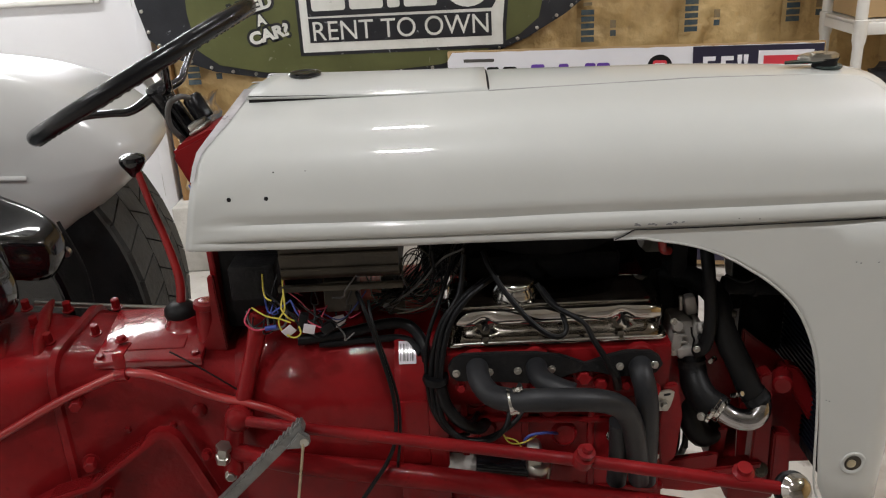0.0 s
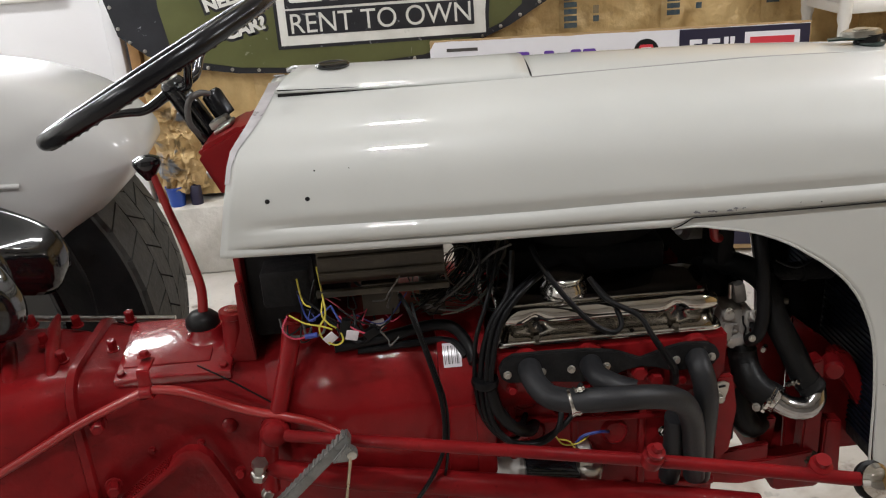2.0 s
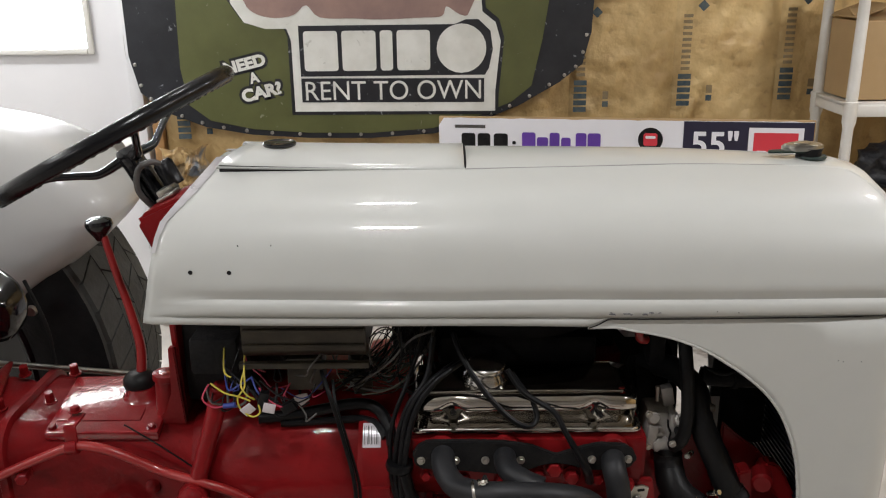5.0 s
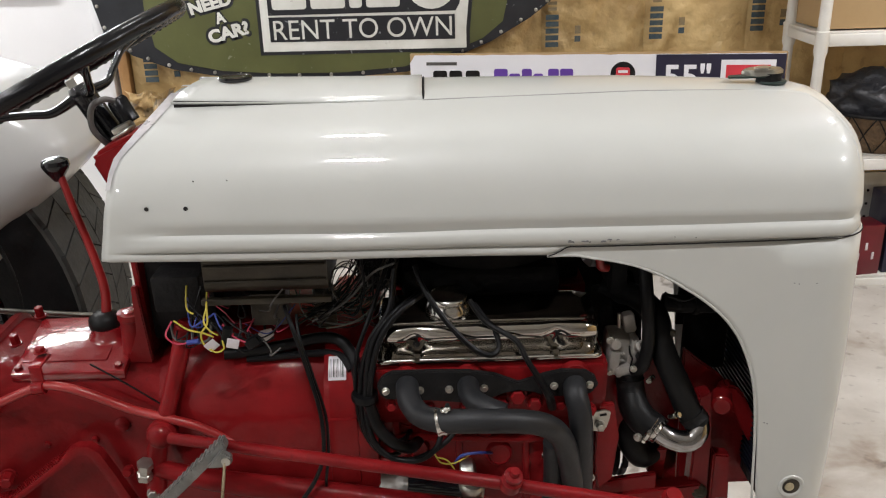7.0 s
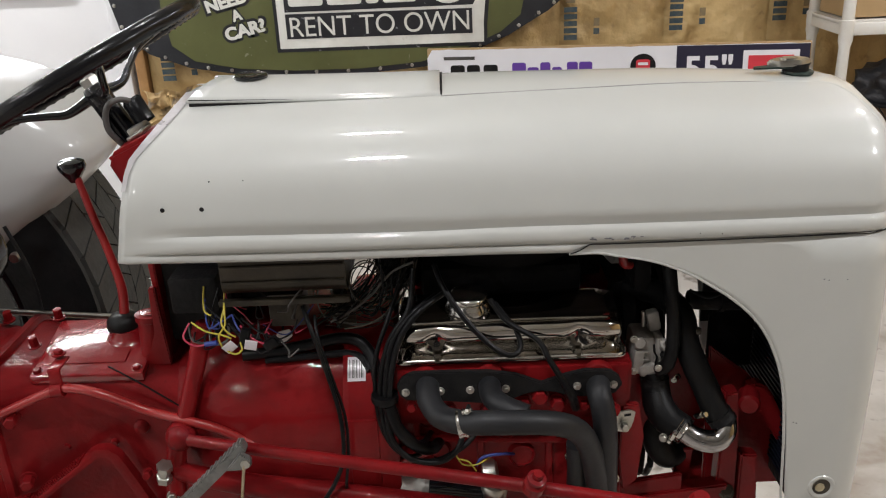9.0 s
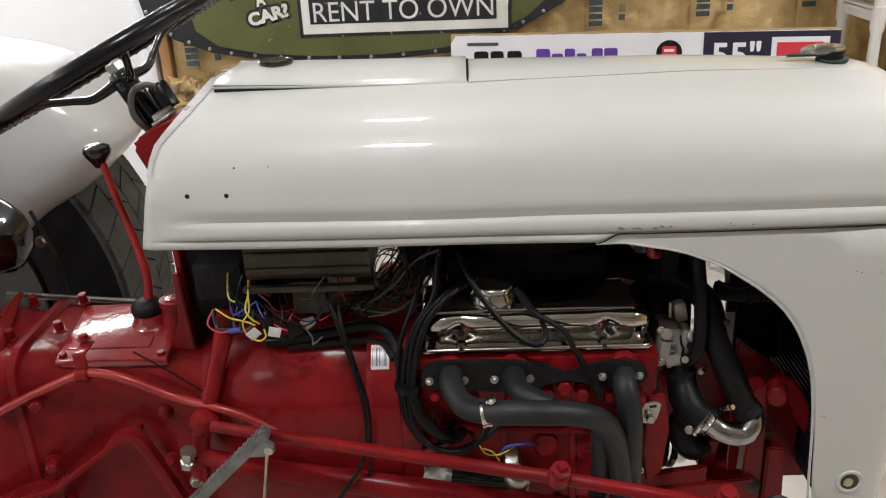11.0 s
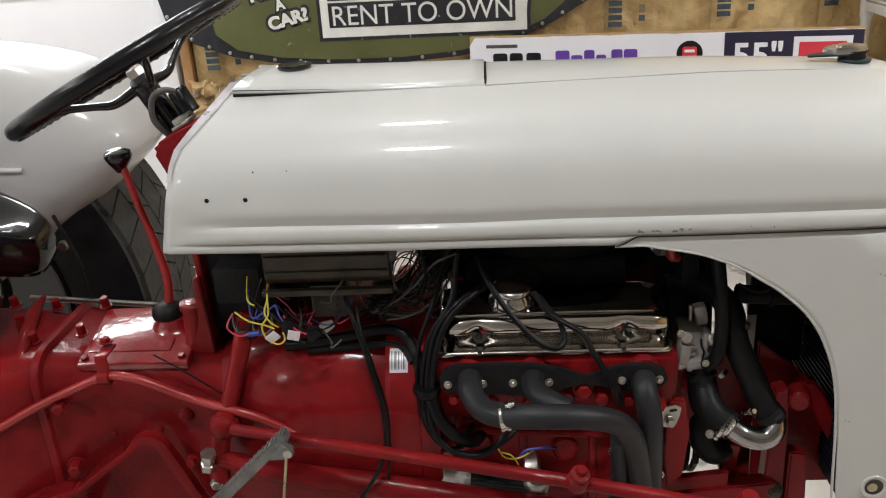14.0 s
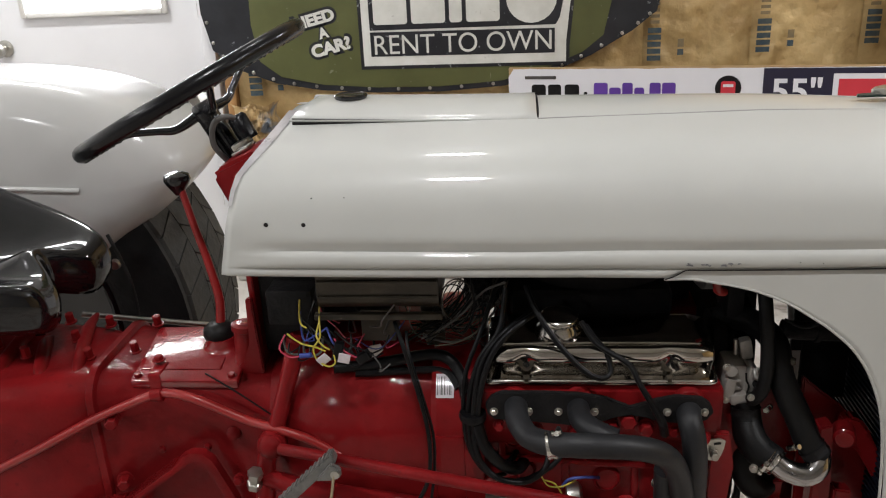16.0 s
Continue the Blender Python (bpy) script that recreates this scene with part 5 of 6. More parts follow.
# far cover: the darkness of the bay is put into its colour
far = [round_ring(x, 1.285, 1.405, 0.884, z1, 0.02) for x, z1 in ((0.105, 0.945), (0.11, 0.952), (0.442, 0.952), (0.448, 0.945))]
part("far_valve_cover", loft(far), M_DARK, T, "far side valve cover, colour darkened for shade")


def valve_cover():
    """Pressed chrome cover: a rail, a face dented at two bolts, a rolled shoulder and a flat top."""
    X0, X1 = 0.096, 0.430
    rows = []
    prof = [(0.9960, 0.8905), (0.9962, 0.8955), (0.9940, 0.9070), (0.9895, 0.9185), (0.9848, 0.9235), (0.9820, 0.9290), (0.9816, 0.9350), (0.9838, 0.9415), (0.9880, 0.9462), (0.9930, 0.9482), (0.9962, 0.9480), (0.9988, 0.9496),
            (1.03, 0.9525), (1.06, 0.9553), (1.080, 0.9572), (1.088, 0.9555), (1.093, 0.946), (1.096, 0.915), (1.097, 0.8905)]
    n, R = 160, 0.022
    for i in range(n + 1):
        f = i / n
        f = 0.5 - 0.5 * math.cos(math.pi * f) if f < 0.08 or f > 0.92 else f
        x = X0 + (X1 - X0) * f
        e = min(1.0, min(x - X0, X1 - x) / R)
        e = math.sqrt(max(0.0, 1 - (1 - e) ** 2))
        dent = max(math.exp(-((x - b) / 0.0140) ** 2) for b in (0.154, 0.365))
        row = []
        for k, (y, z) in enumerate(prof):
            y += dent * (0.0, 0.0, 0.0015, 0.0048, 0.0078, 0.0086, 0.0062, 0.0026, 0.0004)[k] if k < 9 else 0.0
            if k >= 2:
                z = 0.8950 + (z - 0.8950) * (0.80 + 0.20 * e)
            y += 0.016 * (1 - e) * (1 if k < 12 else 0)
            row.append((x, y, z))
        rows.append(row)
    bm = loft(rows, caps=False, closed=False)
    for i in (0, -1):
        r = rows[i]
        vs = [bm.verts.new(q) for q in r]
        bm.faces.new(vs if i else vs[::-1])
    v = part("valve_cover", bm, M_CHROME, T, "chrome pressed steel valve cover", 75)
    corner = [(X0 - 0.007 + a, 0.9845 + b) for a, b in ((0.010, 0.0), (0.003, 0.003), (0.0, 0.010))]
    rail = corner + [(X0 - 0.007, 1.10), (X1 + 0.007, 1.10)] + [(X0 + X1 - a, b) for a, b in corner[::-1]]
    part("rail", slab(rail, 0.0055, "z", 0.8868, 0.0022), M_CHROME, v)
    lip = [(X0 - 0.004, 1.02), (X0 - 0.004, 0.998), (X0 + 0.006, 0.9868), (X0 + 0.03, 0.9866), ((X0 + X1) / 2, 0.9866), (X1 - 0.03, 0.9866), (X1 - 0.006, 0.9868), (X1 + 0.004, 0.998), (X1 + 0.004, 1.02)]
    part("rail_lip", tube([(a, b, 0.8922) for a, b in lip], 0.0028, 10, 6), M_CAP, v)
    part("crown_bead", tube([(X0 + 0.022, 0.9990, 0.9488), (0.20, 0.9985, 0.9508), (0.33, 0.9985, 0.9508), (X1 - 0.022, 0.9990, 0.9488)], 0.0022, 8, 6), M_CHROME, v)
    for x in (0.154, 0.365):
        bolt((x, 0.9890, 0.8925), (0, -0.25, 0.97), 0.0056, v, M_TAN, h=0.007)
    c = lathe([(0.0340, -0.0030), (0.0358, 0.0010), (0.0350, 0.0060), (0.0325, 0.0120), (0.0298, 0.0150), (0.0288, 0.0175), (0.0300, 0.0195), (0.0306, 0.0225), (0.0292, 0.0260), (0.0250, 0.0285), (0.017, 0.0300), (0.008, 0.0308), (0.001, 0.0310)], (0.204, 1.034, 0.9545), (0, -0.10, 1), 40)
    part("breather_cap", c, M_CAP, v, "round chrome breather cap")
    return v


valve_cover()

# exhaust
upper = [(0.092, 0.862), (0.096, 0.846), (0.106, 0.838), (0.165, 0.834), (0.22, 0.828), (0.262, 0.833), (0.285, 0.842), (0.307, 0.846), (0.33, 0.842), (0.352, 0.834), (0.40, 0.832), (0.418, 0.838), (0.428, 0.852),
         (0.422, 0.866), (0.408, 0.876), (0.372, 0.878), (0.345, 0.872), (0.307, 0.859), (0.27, 0.875), (0.23, 0.882), (0.17, 0.884), (0.115, 0.884), (0.100, 0.876)]
fl = slab(upper, 0.010, "y", 0.966, 0.0015)
flange_ob = part("exhaust_flange", fl, M_FLANGE, T, "flat black exhaust flange")
for x in (0.105, 0.157, 0.201, 0.254, 0.360, 0.414):
    bolt((x, 0.9655, 0.853), (0, -1, 0.1), 0.0046, flange_ob, M_STEEL, h=0.006)


def pipe(pts, r):
    return part("exhaust_pipe", tube(pts, r, 20, 7), M_HEADER, T, "matt dark coated exhaust pipe")


pipe([(0.138, 0.970, 0.862), (0.139, 0.945, 0.858), (0.145, 0.925, 0.852), (0.159, 0.905, 0.847), (0.184, 0.885, 0.851), (0.215, 0.872, 0.857), (0.253, 0.870, 0.857), (0.301, 0.880, 0.848), (0.338, 0.895, 0.830), (0.360, 0.910, 0.804), (0.375, 0.925, 0.766), (0.387, 0.945, 0.710), (0.399, 0.970, 0.635)], 0.0175)
pipe([(0.230, 0.970, 0.859), (0.231, 0.945, 0.857), (0.239, 0.925, 0.855), (0.256, 0.910, 0.852), (0.279, 0.900, 0.847)], 0.0168)
pipe([(0.392, 0.972, 0.853), (0.390, 0.950, 0.848), (0.394, 0.938, 0.829), (0.398, 0.935, 0.798), (0.402, 0.945, 0.751), (0.406, 0.960, 0.698), (0.411, 0.980, 0.626)], 0.0178)
pipe([(0.361, 0.960, 0.756), (0.365, 0.975, 0.688), (0.365, 0.990, 0.619)], 0.0168)
cl = part("band_clamp", lathe([(0.0178, -0.0072), (0.0200, -0.0066), (0.0206, -0.0040), (0.0194, -0.0012), (0.0194, 0.0012), (0.0206, 0.0040), (0.0200, 0.0066), (0.0178, 0.0072)], (0.187, 0.884, 0.849), (1, 0, 0.16), 36, caps=False), M_CAP, T, "bright band clamp")
part("clamp_ear", box(0.1940, 0.8785, 0.8720, 0.006, 0.010, 0.020, 0.002, (0, 22, 0)), M_FLANGE, cl)
part("clamp_screw", tube([(0.188, 0.876, 0.872), (0.201, 0.874, 0.877)], 0.0040, 12, 1), M_CHROME, cl)
bolt((0.194, 0.873, 0.875), (-0.1, -0.5, 0.85), 0.0032, cl, M_STEEL)
for x, y, z, r in ((0.305, 0.985, 0.832, 0.012), (0.283, 0.985, 0.818, 0.010), (0.332, 0.985, 0.818, 0.011)):
    bolt((x, y - 0.005, z), (0, -1, 0.1), r, T, M_RED, h=0.016)
lug = part("lifting_lug", slab([(0.424, 0.790), (0.445, 0.794), (0.454, 0.789), (0.452, 0.775), (0.448, 0.761), (0.436, 0.754), (0.420, 0.756)], 0.004, "y", 0.986, 0.001), M_STEEL, T, "bare steel bracket")
part("slot", box(0.4417, 0.9855, 0.7852, 0.011, 0.002, 0.004, 0.001, (0, -8, 0)), M_DARK, lug)
bolt((0.437, 0.985, 0.767), (0, -1, 0.1), 0.0066, lug, M_STEEL, h=0.011)
part("mount_plate", slab([(0.435, 0.80), (0.46, 0.80), (0.47, 0.74), (0.462, 0.66), (0.440, 0.64), (0.432, 0.70)], 0.012, "y", 0.99, 0.002), M_RED, T)

part("timing_cover", slab([(0.448, 0.845), (0.500, 0.842), (0.512, 0.79), (0.505, 0.72), (0.478, 0.700), (0.452, 0.71)], 0.02, "y", 1.055, 0.004), M_RED2, T, "dark red timing cover")
# bolts and lumps low on the engine side
for x, y, z, r in ((0.112, 0.980, 0.822, 0.007), (0.170, 0.982, 0.815, 0.007), (0.225, 0.982, 0.812, 0.008), (0.262, 0.982, 0.800, 0.007), (0.372, 0.983, 0.812, 0.007), (0.418, 0.982, 0.802, 0.008)):
    bolt((x, y - 0.004, z), (0, -1, 0.2), r, T, M_RED, h=0.012)
for x, z, s in ((0.135, 0.780, 0.022), (0.198, 0.765, 0.026), (0.255, 0.752, 0.020), (0.305, 0.775, 0.024), (0.150, 0.715, 0.018), (0.28, 0.70, 0.022)):
    g = lathe([(s, 0), (s, 0.006), (s * 0.8, 0.012), (s * 0.75, 0.008), (s * 0.3, 0.007)], (x, 1.019, z), (0, -1, 0.12), 20)
    part("core_plug", g, M_RED2, T)
part("block_seam", tube([(0.09, 1.014, 0.742), (0.2, 1.012, 0.735), (0.32, 1.012, 0.728), (0.44, 1.014, 0.726)], 0.006, 8, 3), M_RED2, T)
part("drag_clamp", lathe([(0.009, -0.018), (0.015, -0.012), (0.015, 0.008), (0.010, 0.012), (0.010, 0.020)], (0.489, 0.765, 0.791), (0, -0.4, 1), 14), M_RED, T, "red drag link clamp")
part("tie_rod_end", lathe([(0.015, -0.015), (0.022, -0.009), (0.023, 0.0), (0.018, 0.007), (0.016, 0.010), (0.009, 0.013)], (0.552, 0.735, 0.785), (0.2, -0.8, 0.5), 22), M_CHROME, T, "bright metal tie rod end")
part("tie_rod_boot", lathe([(0.016, -0.023), (0.025, -0.017), (0.026, -0.010), (0.019, -0.006)], (0.552, 0.735, 0.785), (0.2, -0.8, 0.5), 22), M_RUBBER, T, "black rubber joint boot")

# front of engine
pump_bits = []
pump = box(0.461, 1.030, 0.884, 0.036, 0.056, 0.060, 0.008, (0, 3, 0))
lathe([(0.010, 0), (0.010, 0.008), (0.008, 0.010)], (0.453, 1.004, 0.906), (0.1, -1, 0.1), 18, pump)
box(0.452, 1.000, 0.872, 0.018, 0.014, 0.040, 0.005, (0, 6, 0), bm=pump)
box(0.474, 1.006, 0.860, 0.042, 0.034, 0.020, 0.006, (0, -8, 0), bm=pump)
for z in (0.878, 0.890):
    box(0.458, 0.9985, z, 0.022, 0.006, 0.004, 0.0015, (0, 10, 0), bm=pump)
pump_bits.append(part("water_pump", pump, M_ALU, T, "grey cast aluminium water pump"))
neck = box(0.4835, 1.020, 0.885, 0.014, 0.050, 0.058, 0.006, (0, 5, 0))
box(0.480, 1.030, 0.930, 0.020, 0.020, 0.034, 0.005, (0, -12, 0), bm=neck)
pump_bits.append(part("pump_cover", neck, M_ALU, T, "grey cast outlet housing"))
seam = [(0.4745, 0.9935, 0.905), (0.4755, 0.992, 0.893), (0.4795, 0.991, 0.884), (0.4775, 0.990, 0.872), (0.4800, 0.988, 0.858)]
pump_bits.append(part("pump_gasket", tube(seam, 0.0016, 8, 4), M_DARK, T))
pump_bits.append(part("pump_stud", tube([(0.4625, 1.02, 0.925), (0.4615, 1.02, 0.950)], 0.0035, 10, 1), M_STEEL, T))
fit = lathe([(0.0095, -0.010), (0.0105, 0.002), (0.0080, 0.004), (0.0080, 0.012), (0.0100, 0.013), (0.0100, 0.019), (0.0070, 0.021), (0.0065, 0.026), (0.004, 0.027)], (0.488, 1.004, 0.8950), (0.25, -0.7, 0.55), 20)
pump_bits.append(part("temperature_sender", fit, M_ALU, T, "brown metal sender fitting"))
pump_bits.append(part("sender_cap", lathe([(0.0068, 0), (0.0058, 0.005), (0.002, 0.007)], (0.4950, 0.9842, 0.9105), (0.25, -0.7, 0.55), 16), M_TAN, T))
pump_bits.append(part("sender_boot", tube([(0.492, 0.985, 0.893), (0.500, 0.990, 0.876), (0.503, 1.0, 0.862)], [0.010, 0.009, 0.007], 14, 4), M_FLANGE, T))
for ob in pump_bits:
    ob.location += Vector((0.016, 0.048, -0.030))
part("pump_body", lathe([(0.05, 0), (0.052, 0.02), (0.045, 0.03), (0.03, 0.045)], (0.455, MID - 0.05, 0.88), (1, 0, 0), 20), M_FLANGE, T)
for x, z in ((0.4475, 0.913), (0.4495, 0.858), (0.486, 0.862)):
    bolt((x, 0.992, z), (0, -1, 0.1), 0.0042, T, M_STEEL)
part("radiator_hose", tube([(0.496, 1.050, 0.819), (0.497, 1.038, 0.792), (0.499, 1.022, 0.775), (0.511, 1.007, 0.759), (0.528, 0.996, 0.751), (0.536, 0.990, 0.747)], [0.0205, 0.0225, 0.0240, 0.0240, 0.0232, 0.0215], 24, 9, ripple=0.0005), M_RUBBER, T, "thick black rubber coolant hose")
part("elbow_pipe", tube([(0.528, 0.996, 0.751), (0.546, 0.990, 0.738), (0.566, 0.985, 0.732), (0.582, 0.985, 0.733), (0.594, 0.990, 0.743), (0.598, 1.000, 0.755), (0.594, 1.010, 0.765)], 0.0178, 28, 9), M_ELBOW, T, "polished chrome elbow pipe")
part("radiator_hose", tube([(0.600, 1.000, 0.754), (0.583, 1.006, 0.774), (0.569, 1.017, 0.808), (0.554, 1.030, 0.841), (0.543, 1.045, 0.872), (0.536, 1.065, 0.915), (0.512, 1.11, 0.930), (0.470, 1.15, 0.925)], [0.0200, 0.0205, 0.0205, 0.0200, 0.0195, 0.0195, 0.0195, 0.0195], 24, 7, ripple=0.0004), M_RUBBER, T, "thick black rubber coolant hose")


def hose_clamp(place, axis, r, screw, material=None):
    """A worm-drive band: slotted strap with rolled edges, screw housing, screw and head."""
    axis = Vector(axis).normalized()
    c = part("hose_clamp", lathe([(r - 0.001, -0.0070), (r + 0.0012, -0.0066), (r + 0.0004, -0.0052), (r + 0.0004, 0.0052), (r + 0.0012, 0.0066), (r - 0.001, 0.0070)], place, axis, 36, caps=False), material or M_CHROME, T, "worm-drive hose clamp")
    q = Vector(screw)
    out = q - Vector(place)
    out = (out - axis * out.dot(axis)).normalized()
    run = axis.cross(out)
    part("screw_housing", tube([q - run * 0.007, q + run * 0.005], 0.0048, 12, 1), M_CHROME, c)
    part("worm_screw", tube([q - run * 0.011, q + run * 0.010], 0.0032, 12, 1), M_STEEL, c)
    part("screw_head", lathe([(0.0050, 0), (0.0050, 0.005), (0.0040, 0.0058)], q + run * 0.009, run, 6), M_CHROME, c)
    return c


hose_clamp((0.496, 1.045, 0.807), (-0.03, 0.25, 1), 0.0218, (0.524, 1.030, 0.819), M_FLANGE)
hose_clamp((0.530, 0.994, 0.750), (0.015, -0.010, -0.008), 0.0222, (0.510, 0.975, 0.751))
hose_clamp((0.591, 1.003, 0.763), (-0.013, 0.006, 0.017), 0.0212, (0.554, 0.990, 0.776), M_FLANGE)
bolt((0.498, 0.983, 0.743), (-0.3, -0.8, 0.4), 0.0050, T, M_STEEL, h=0.010)

part("upper_hose", tube([(0.506, 1.045, 1.02), (0.509, 1.03, 0.975), (0.515, 1.028, 0.919), (0.514, 1.022, 0.880), (0.507, 1.02, 0.852), (0.498, 1.03, 0.835)], 0.0105, 16, 6), M_RUBBER, T, "thin dark rubber hose")
# radiator neck and the ribbed shroud beside it
part("radiator_neck", tube([(0.555, 1.10, 0.922), (0.59, 1.10, 0.918), (0.66, 1.11, 0.912)], [0.015, 0.0145, 0.017], 20, 3), M_FLANGE, T, "black radiator outlet neck")
part("neck_band", tube([(0.604, 1.10, 0.9165), (0.612, 1.101, 0.9155)], 0.0172, 20, 1), M_DARK, T)
part("bracket_bolt", lathe([(0.007, 0), (0.007, 0.004), (0.005, 0.010)], (0.553, 1.045, 0.895), (0.9, -0.4, 0), 12), M_TAN, T)
part("vent_wire", tube([(0.545, 1.06, 0.958), (0.572, 1.05, 0.948), (0.600, 1.05, 0.960), (0.625, 1.06, 0.985)], 0.0022, 8, 6), M_WIRE, T, "thin black vent wire")
# pulleys, fan, radiator
pul = lathe([(0.065, 0), (0.075, 0.004), (0.066, 0.012), (0.066, 0.018), (0.075, 0.026), (0.06, 0.03), (0.03, 0.032)], (0.50, MID, 0.86), (1, 0, 0), 28)
part("fan_pulley", pul, M_FLANGE, T)
part("crank_pulley", lathe([(0.085, 0), (0.09, 0.006), (0.078, 0.014), (0.09, 0.024), (0.06, 0.03)], (0.48, MID, 0.62), (1, 0, 0), 28), M_FLANGE, T)
belt = [(0.515, MID + 0.07 * math.cos(radians(a)), 0.86 + 0.07 * math.sin(radians(a))) for a in range(0, 181, 20)] + [(0.515, MID + 0.085 * math.cos(radians(a)), 0.62 + 0.085 * math.sin(radians(a))) for a in range(180, 361, 20)]
part("fan_belt", tube(belt, 0.006, 8, 2, True), M_RUBBER, T, "black fan belt")
rad = box(0.735, MID, 0.83, 0.05, 0.40, 0.46, 0.006)
r_ = part("radiator", rad, M_FLANGE, T, "black finned radiator")
fins = bmesh.new()
for k in range(42):
    box(0.7085, MID - 0.02, 0.63 + 0.0096 * k, 0.004, 0.34, 0.0035, bm=fins)
tagged(part("fin", fins, M_BAFFLE, r_), "thin dark cooling fins", kind="stuff")
# added upright sheet, black in place of the dark beside the radiator
part("bay_blocker", slab([(0.6256, 0.7384), (0.705, 0.7384), (0.705, 0.8637), (0.6256, 0.8437)], 0.006, "y", 1.20, 0.001), M_DARK, T, "added black sheet beside the radiator")
# added near-black sheets hide the bright floor and stand for bay darkness
part("far_blocker", slab([(0.46, 0.64), (0.600, 0.64), (0.585, 1.06), (0.46, 1.06)], 0.006, "y", 1.37, 0.001), M_DARK, T, "added dark sheet closing off the far side")
part("far_blocker", slab([(0.664, 0.74), (0.74, 0.74), (0.74, 1.06), (0.668, 1.06)], 0.006, "y", 1.37, 0.001), M_DARK, T, "added dark sheet closing off the far side")

# front frame
part("frame_rail", slab([(0.606, 0.785), (0.626, 0.790), (0.634, 0.70), (0.636, 0.56), (0.602, 0.56), (0.605, 0.70)], 0.03, "y", 1.030, 0.003), M_RED, T, "red front support upright")
part("frame_rail", slab([(0.638, 0.676), (0.666, 0.672), (0.672, 0.56), (0.639, 0.56)], 0.025, "y", 1.024, 0.003), M_RED, T, "red front support upright")
part("frame_rail", slab([(0.545, 0.665), (0.571, 0.665), (0.563, 0.56), (0.538, 0.56)], 0.012, "y", 1.060, 0.002), M_RED, T, "red front support upright")
part("gusset", slab([(0.592, 0.845), (0.618, 0.822), (0.655, 0.793), (0.69, 0.752), (0.724, 0.694), (0.745, 0.60), (0.742, 0.570), (0.60, 0.570)], 0.012, "y", 1.085, 0.003), M_RED2, T, "broad red cast front gusset")
arm = slab([(0.648, 0.782), (0.660, 0.790), (0.676, 0.786), (0.690, 0.768), (0.722, 0.70), (0.730, 0.672), (0.716, 0.66), (0.700, 0.69), (0.672, 0.735), (0.650, 0.752)], 0.026, "y", 1.052, 0.004)
part("front_plate", slab([(0.497, 0.66), (0.612, 0.66), (0.612, 0.755), (0.585, 0.795), (0.560, 0.825), (0.512, 0.84), (0.497, 0.82)], 0.012, "y", 1.125, 0.003), M_RED2, T, "red cast timing plate")
part("hinge_arm", arm, M_RED, T, "rounded red hinge arm")
part("pivot_boss", lathe([(0.017, 0), (0.017, 0.03), (0.013, 0.034)], (0.652, 1.056, 0.768), (-0.3, -1, 0), 22), M_RED, T)
part("front_axle", box(0.63, MID + 0.08, 0.53, 0.09, 0.40, 0.08, 0.012), M_RED, T, "red front axle beam")
part("axle_bracket", slab([(0.44, 0.60), (0.62, 0.62), (0.62, 0.58), (0.50, 0.565), (0.44, 0.575)], 0.03, "y", 1.02, 0.003), M_RED, T)
bolt((0.619, 1.024, 0.603), (0, -0.7, 0.7), 0.010, T, M_TAN, h=0.006)
part("axle_stay", slab([(0.436, 0.626), (0.545, 0.640), (0.545, 0.606), (0.436, 0.592)], 0.012, "y", 1.025, 0.002), M_RED, T)
part("lower_hose", tube([(0.50, 1.08, 0.74), (0.505, 1.06, 0.69), (0.525, 1.06, 0.655), (0.55, 1.08, 0.65)], 0.022, 14, 5), M_RUBBER, T)
part("starter_end", lathe([(0.030, 0), (0.031, 0.004), (0.031, 0.020), (0.024, 0.026), (0.010, 0.028)], (0.214, 1.010, 0.662), (1, 0.1, -0.05), 24), M_STEEL, T, "bright metal starter end plate")
for q in ((0.236, 0.985, 0.678), (0.234, 0.985, 0.642)):
    bolt(q, (0.2, -1, 0.2), 0.0045, T, M_STEEL)
bolt((0.358, 1.004, 0.70), (0, -1, 0.2), 0.007, T, M_CHROME)
bolt((0.425, 0.985, 0.668), (0, -1, 0.2), 0.006, T, M_CHROME)
part("starter", tube([(0.127, 1.000, 0.643), (0.213, 1.000, 0.630)], 0.030, 20, 1), M_GLOSSBLACK, T, "black starter motor body")
part("starter_nose", tube([(0.072, 1.010, 0.655), (0.099, 1.010, 0.647), (0.134, 1.010, 0.639)], [0.016, 0.024, 0.026], 18, 4), M_ALU, T, "bare metal starter nose")
part("solenoid", lathe([(0.022, 0), (0.022, 0.05), (0.018, 0.055)], (0.230, 1.000, 0.611), (0.1, -0.2, 1), 18), M_STEEL, T, "zinc solenoid can")
# intake on top, near-black so the colour carries the dark under the hood
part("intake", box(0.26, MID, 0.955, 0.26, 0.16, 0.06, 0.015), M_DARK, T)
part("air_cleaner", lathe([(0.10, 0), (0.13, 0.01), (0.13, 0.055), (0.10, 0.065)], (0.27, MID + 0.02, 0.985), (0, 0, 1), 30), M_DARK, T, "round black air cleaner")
part("distributor", lathe([(0.04, 0), (0.04, 0.04), (0.045, 0.045), (0.04, 0.08), (0.02, 0.09)], (0.09, MID + 0.01, 0.93), (0, 0, 1), 20), M_FLANGE, T)
part("alternator", lathe([(0.05, 0), (0.06, 0.01), (0.06, 0.07), (0.05, 0.08)], (0.45, MID + 0.06, 0.985), (1, 0, 0), 22), M_ALU, T, "round grey alternator")
part("alternator_bracket", box(0.485, MID - 0.05, 0.98, 0.03, 0.08, 0.10, 0.01), M_DARK, T)
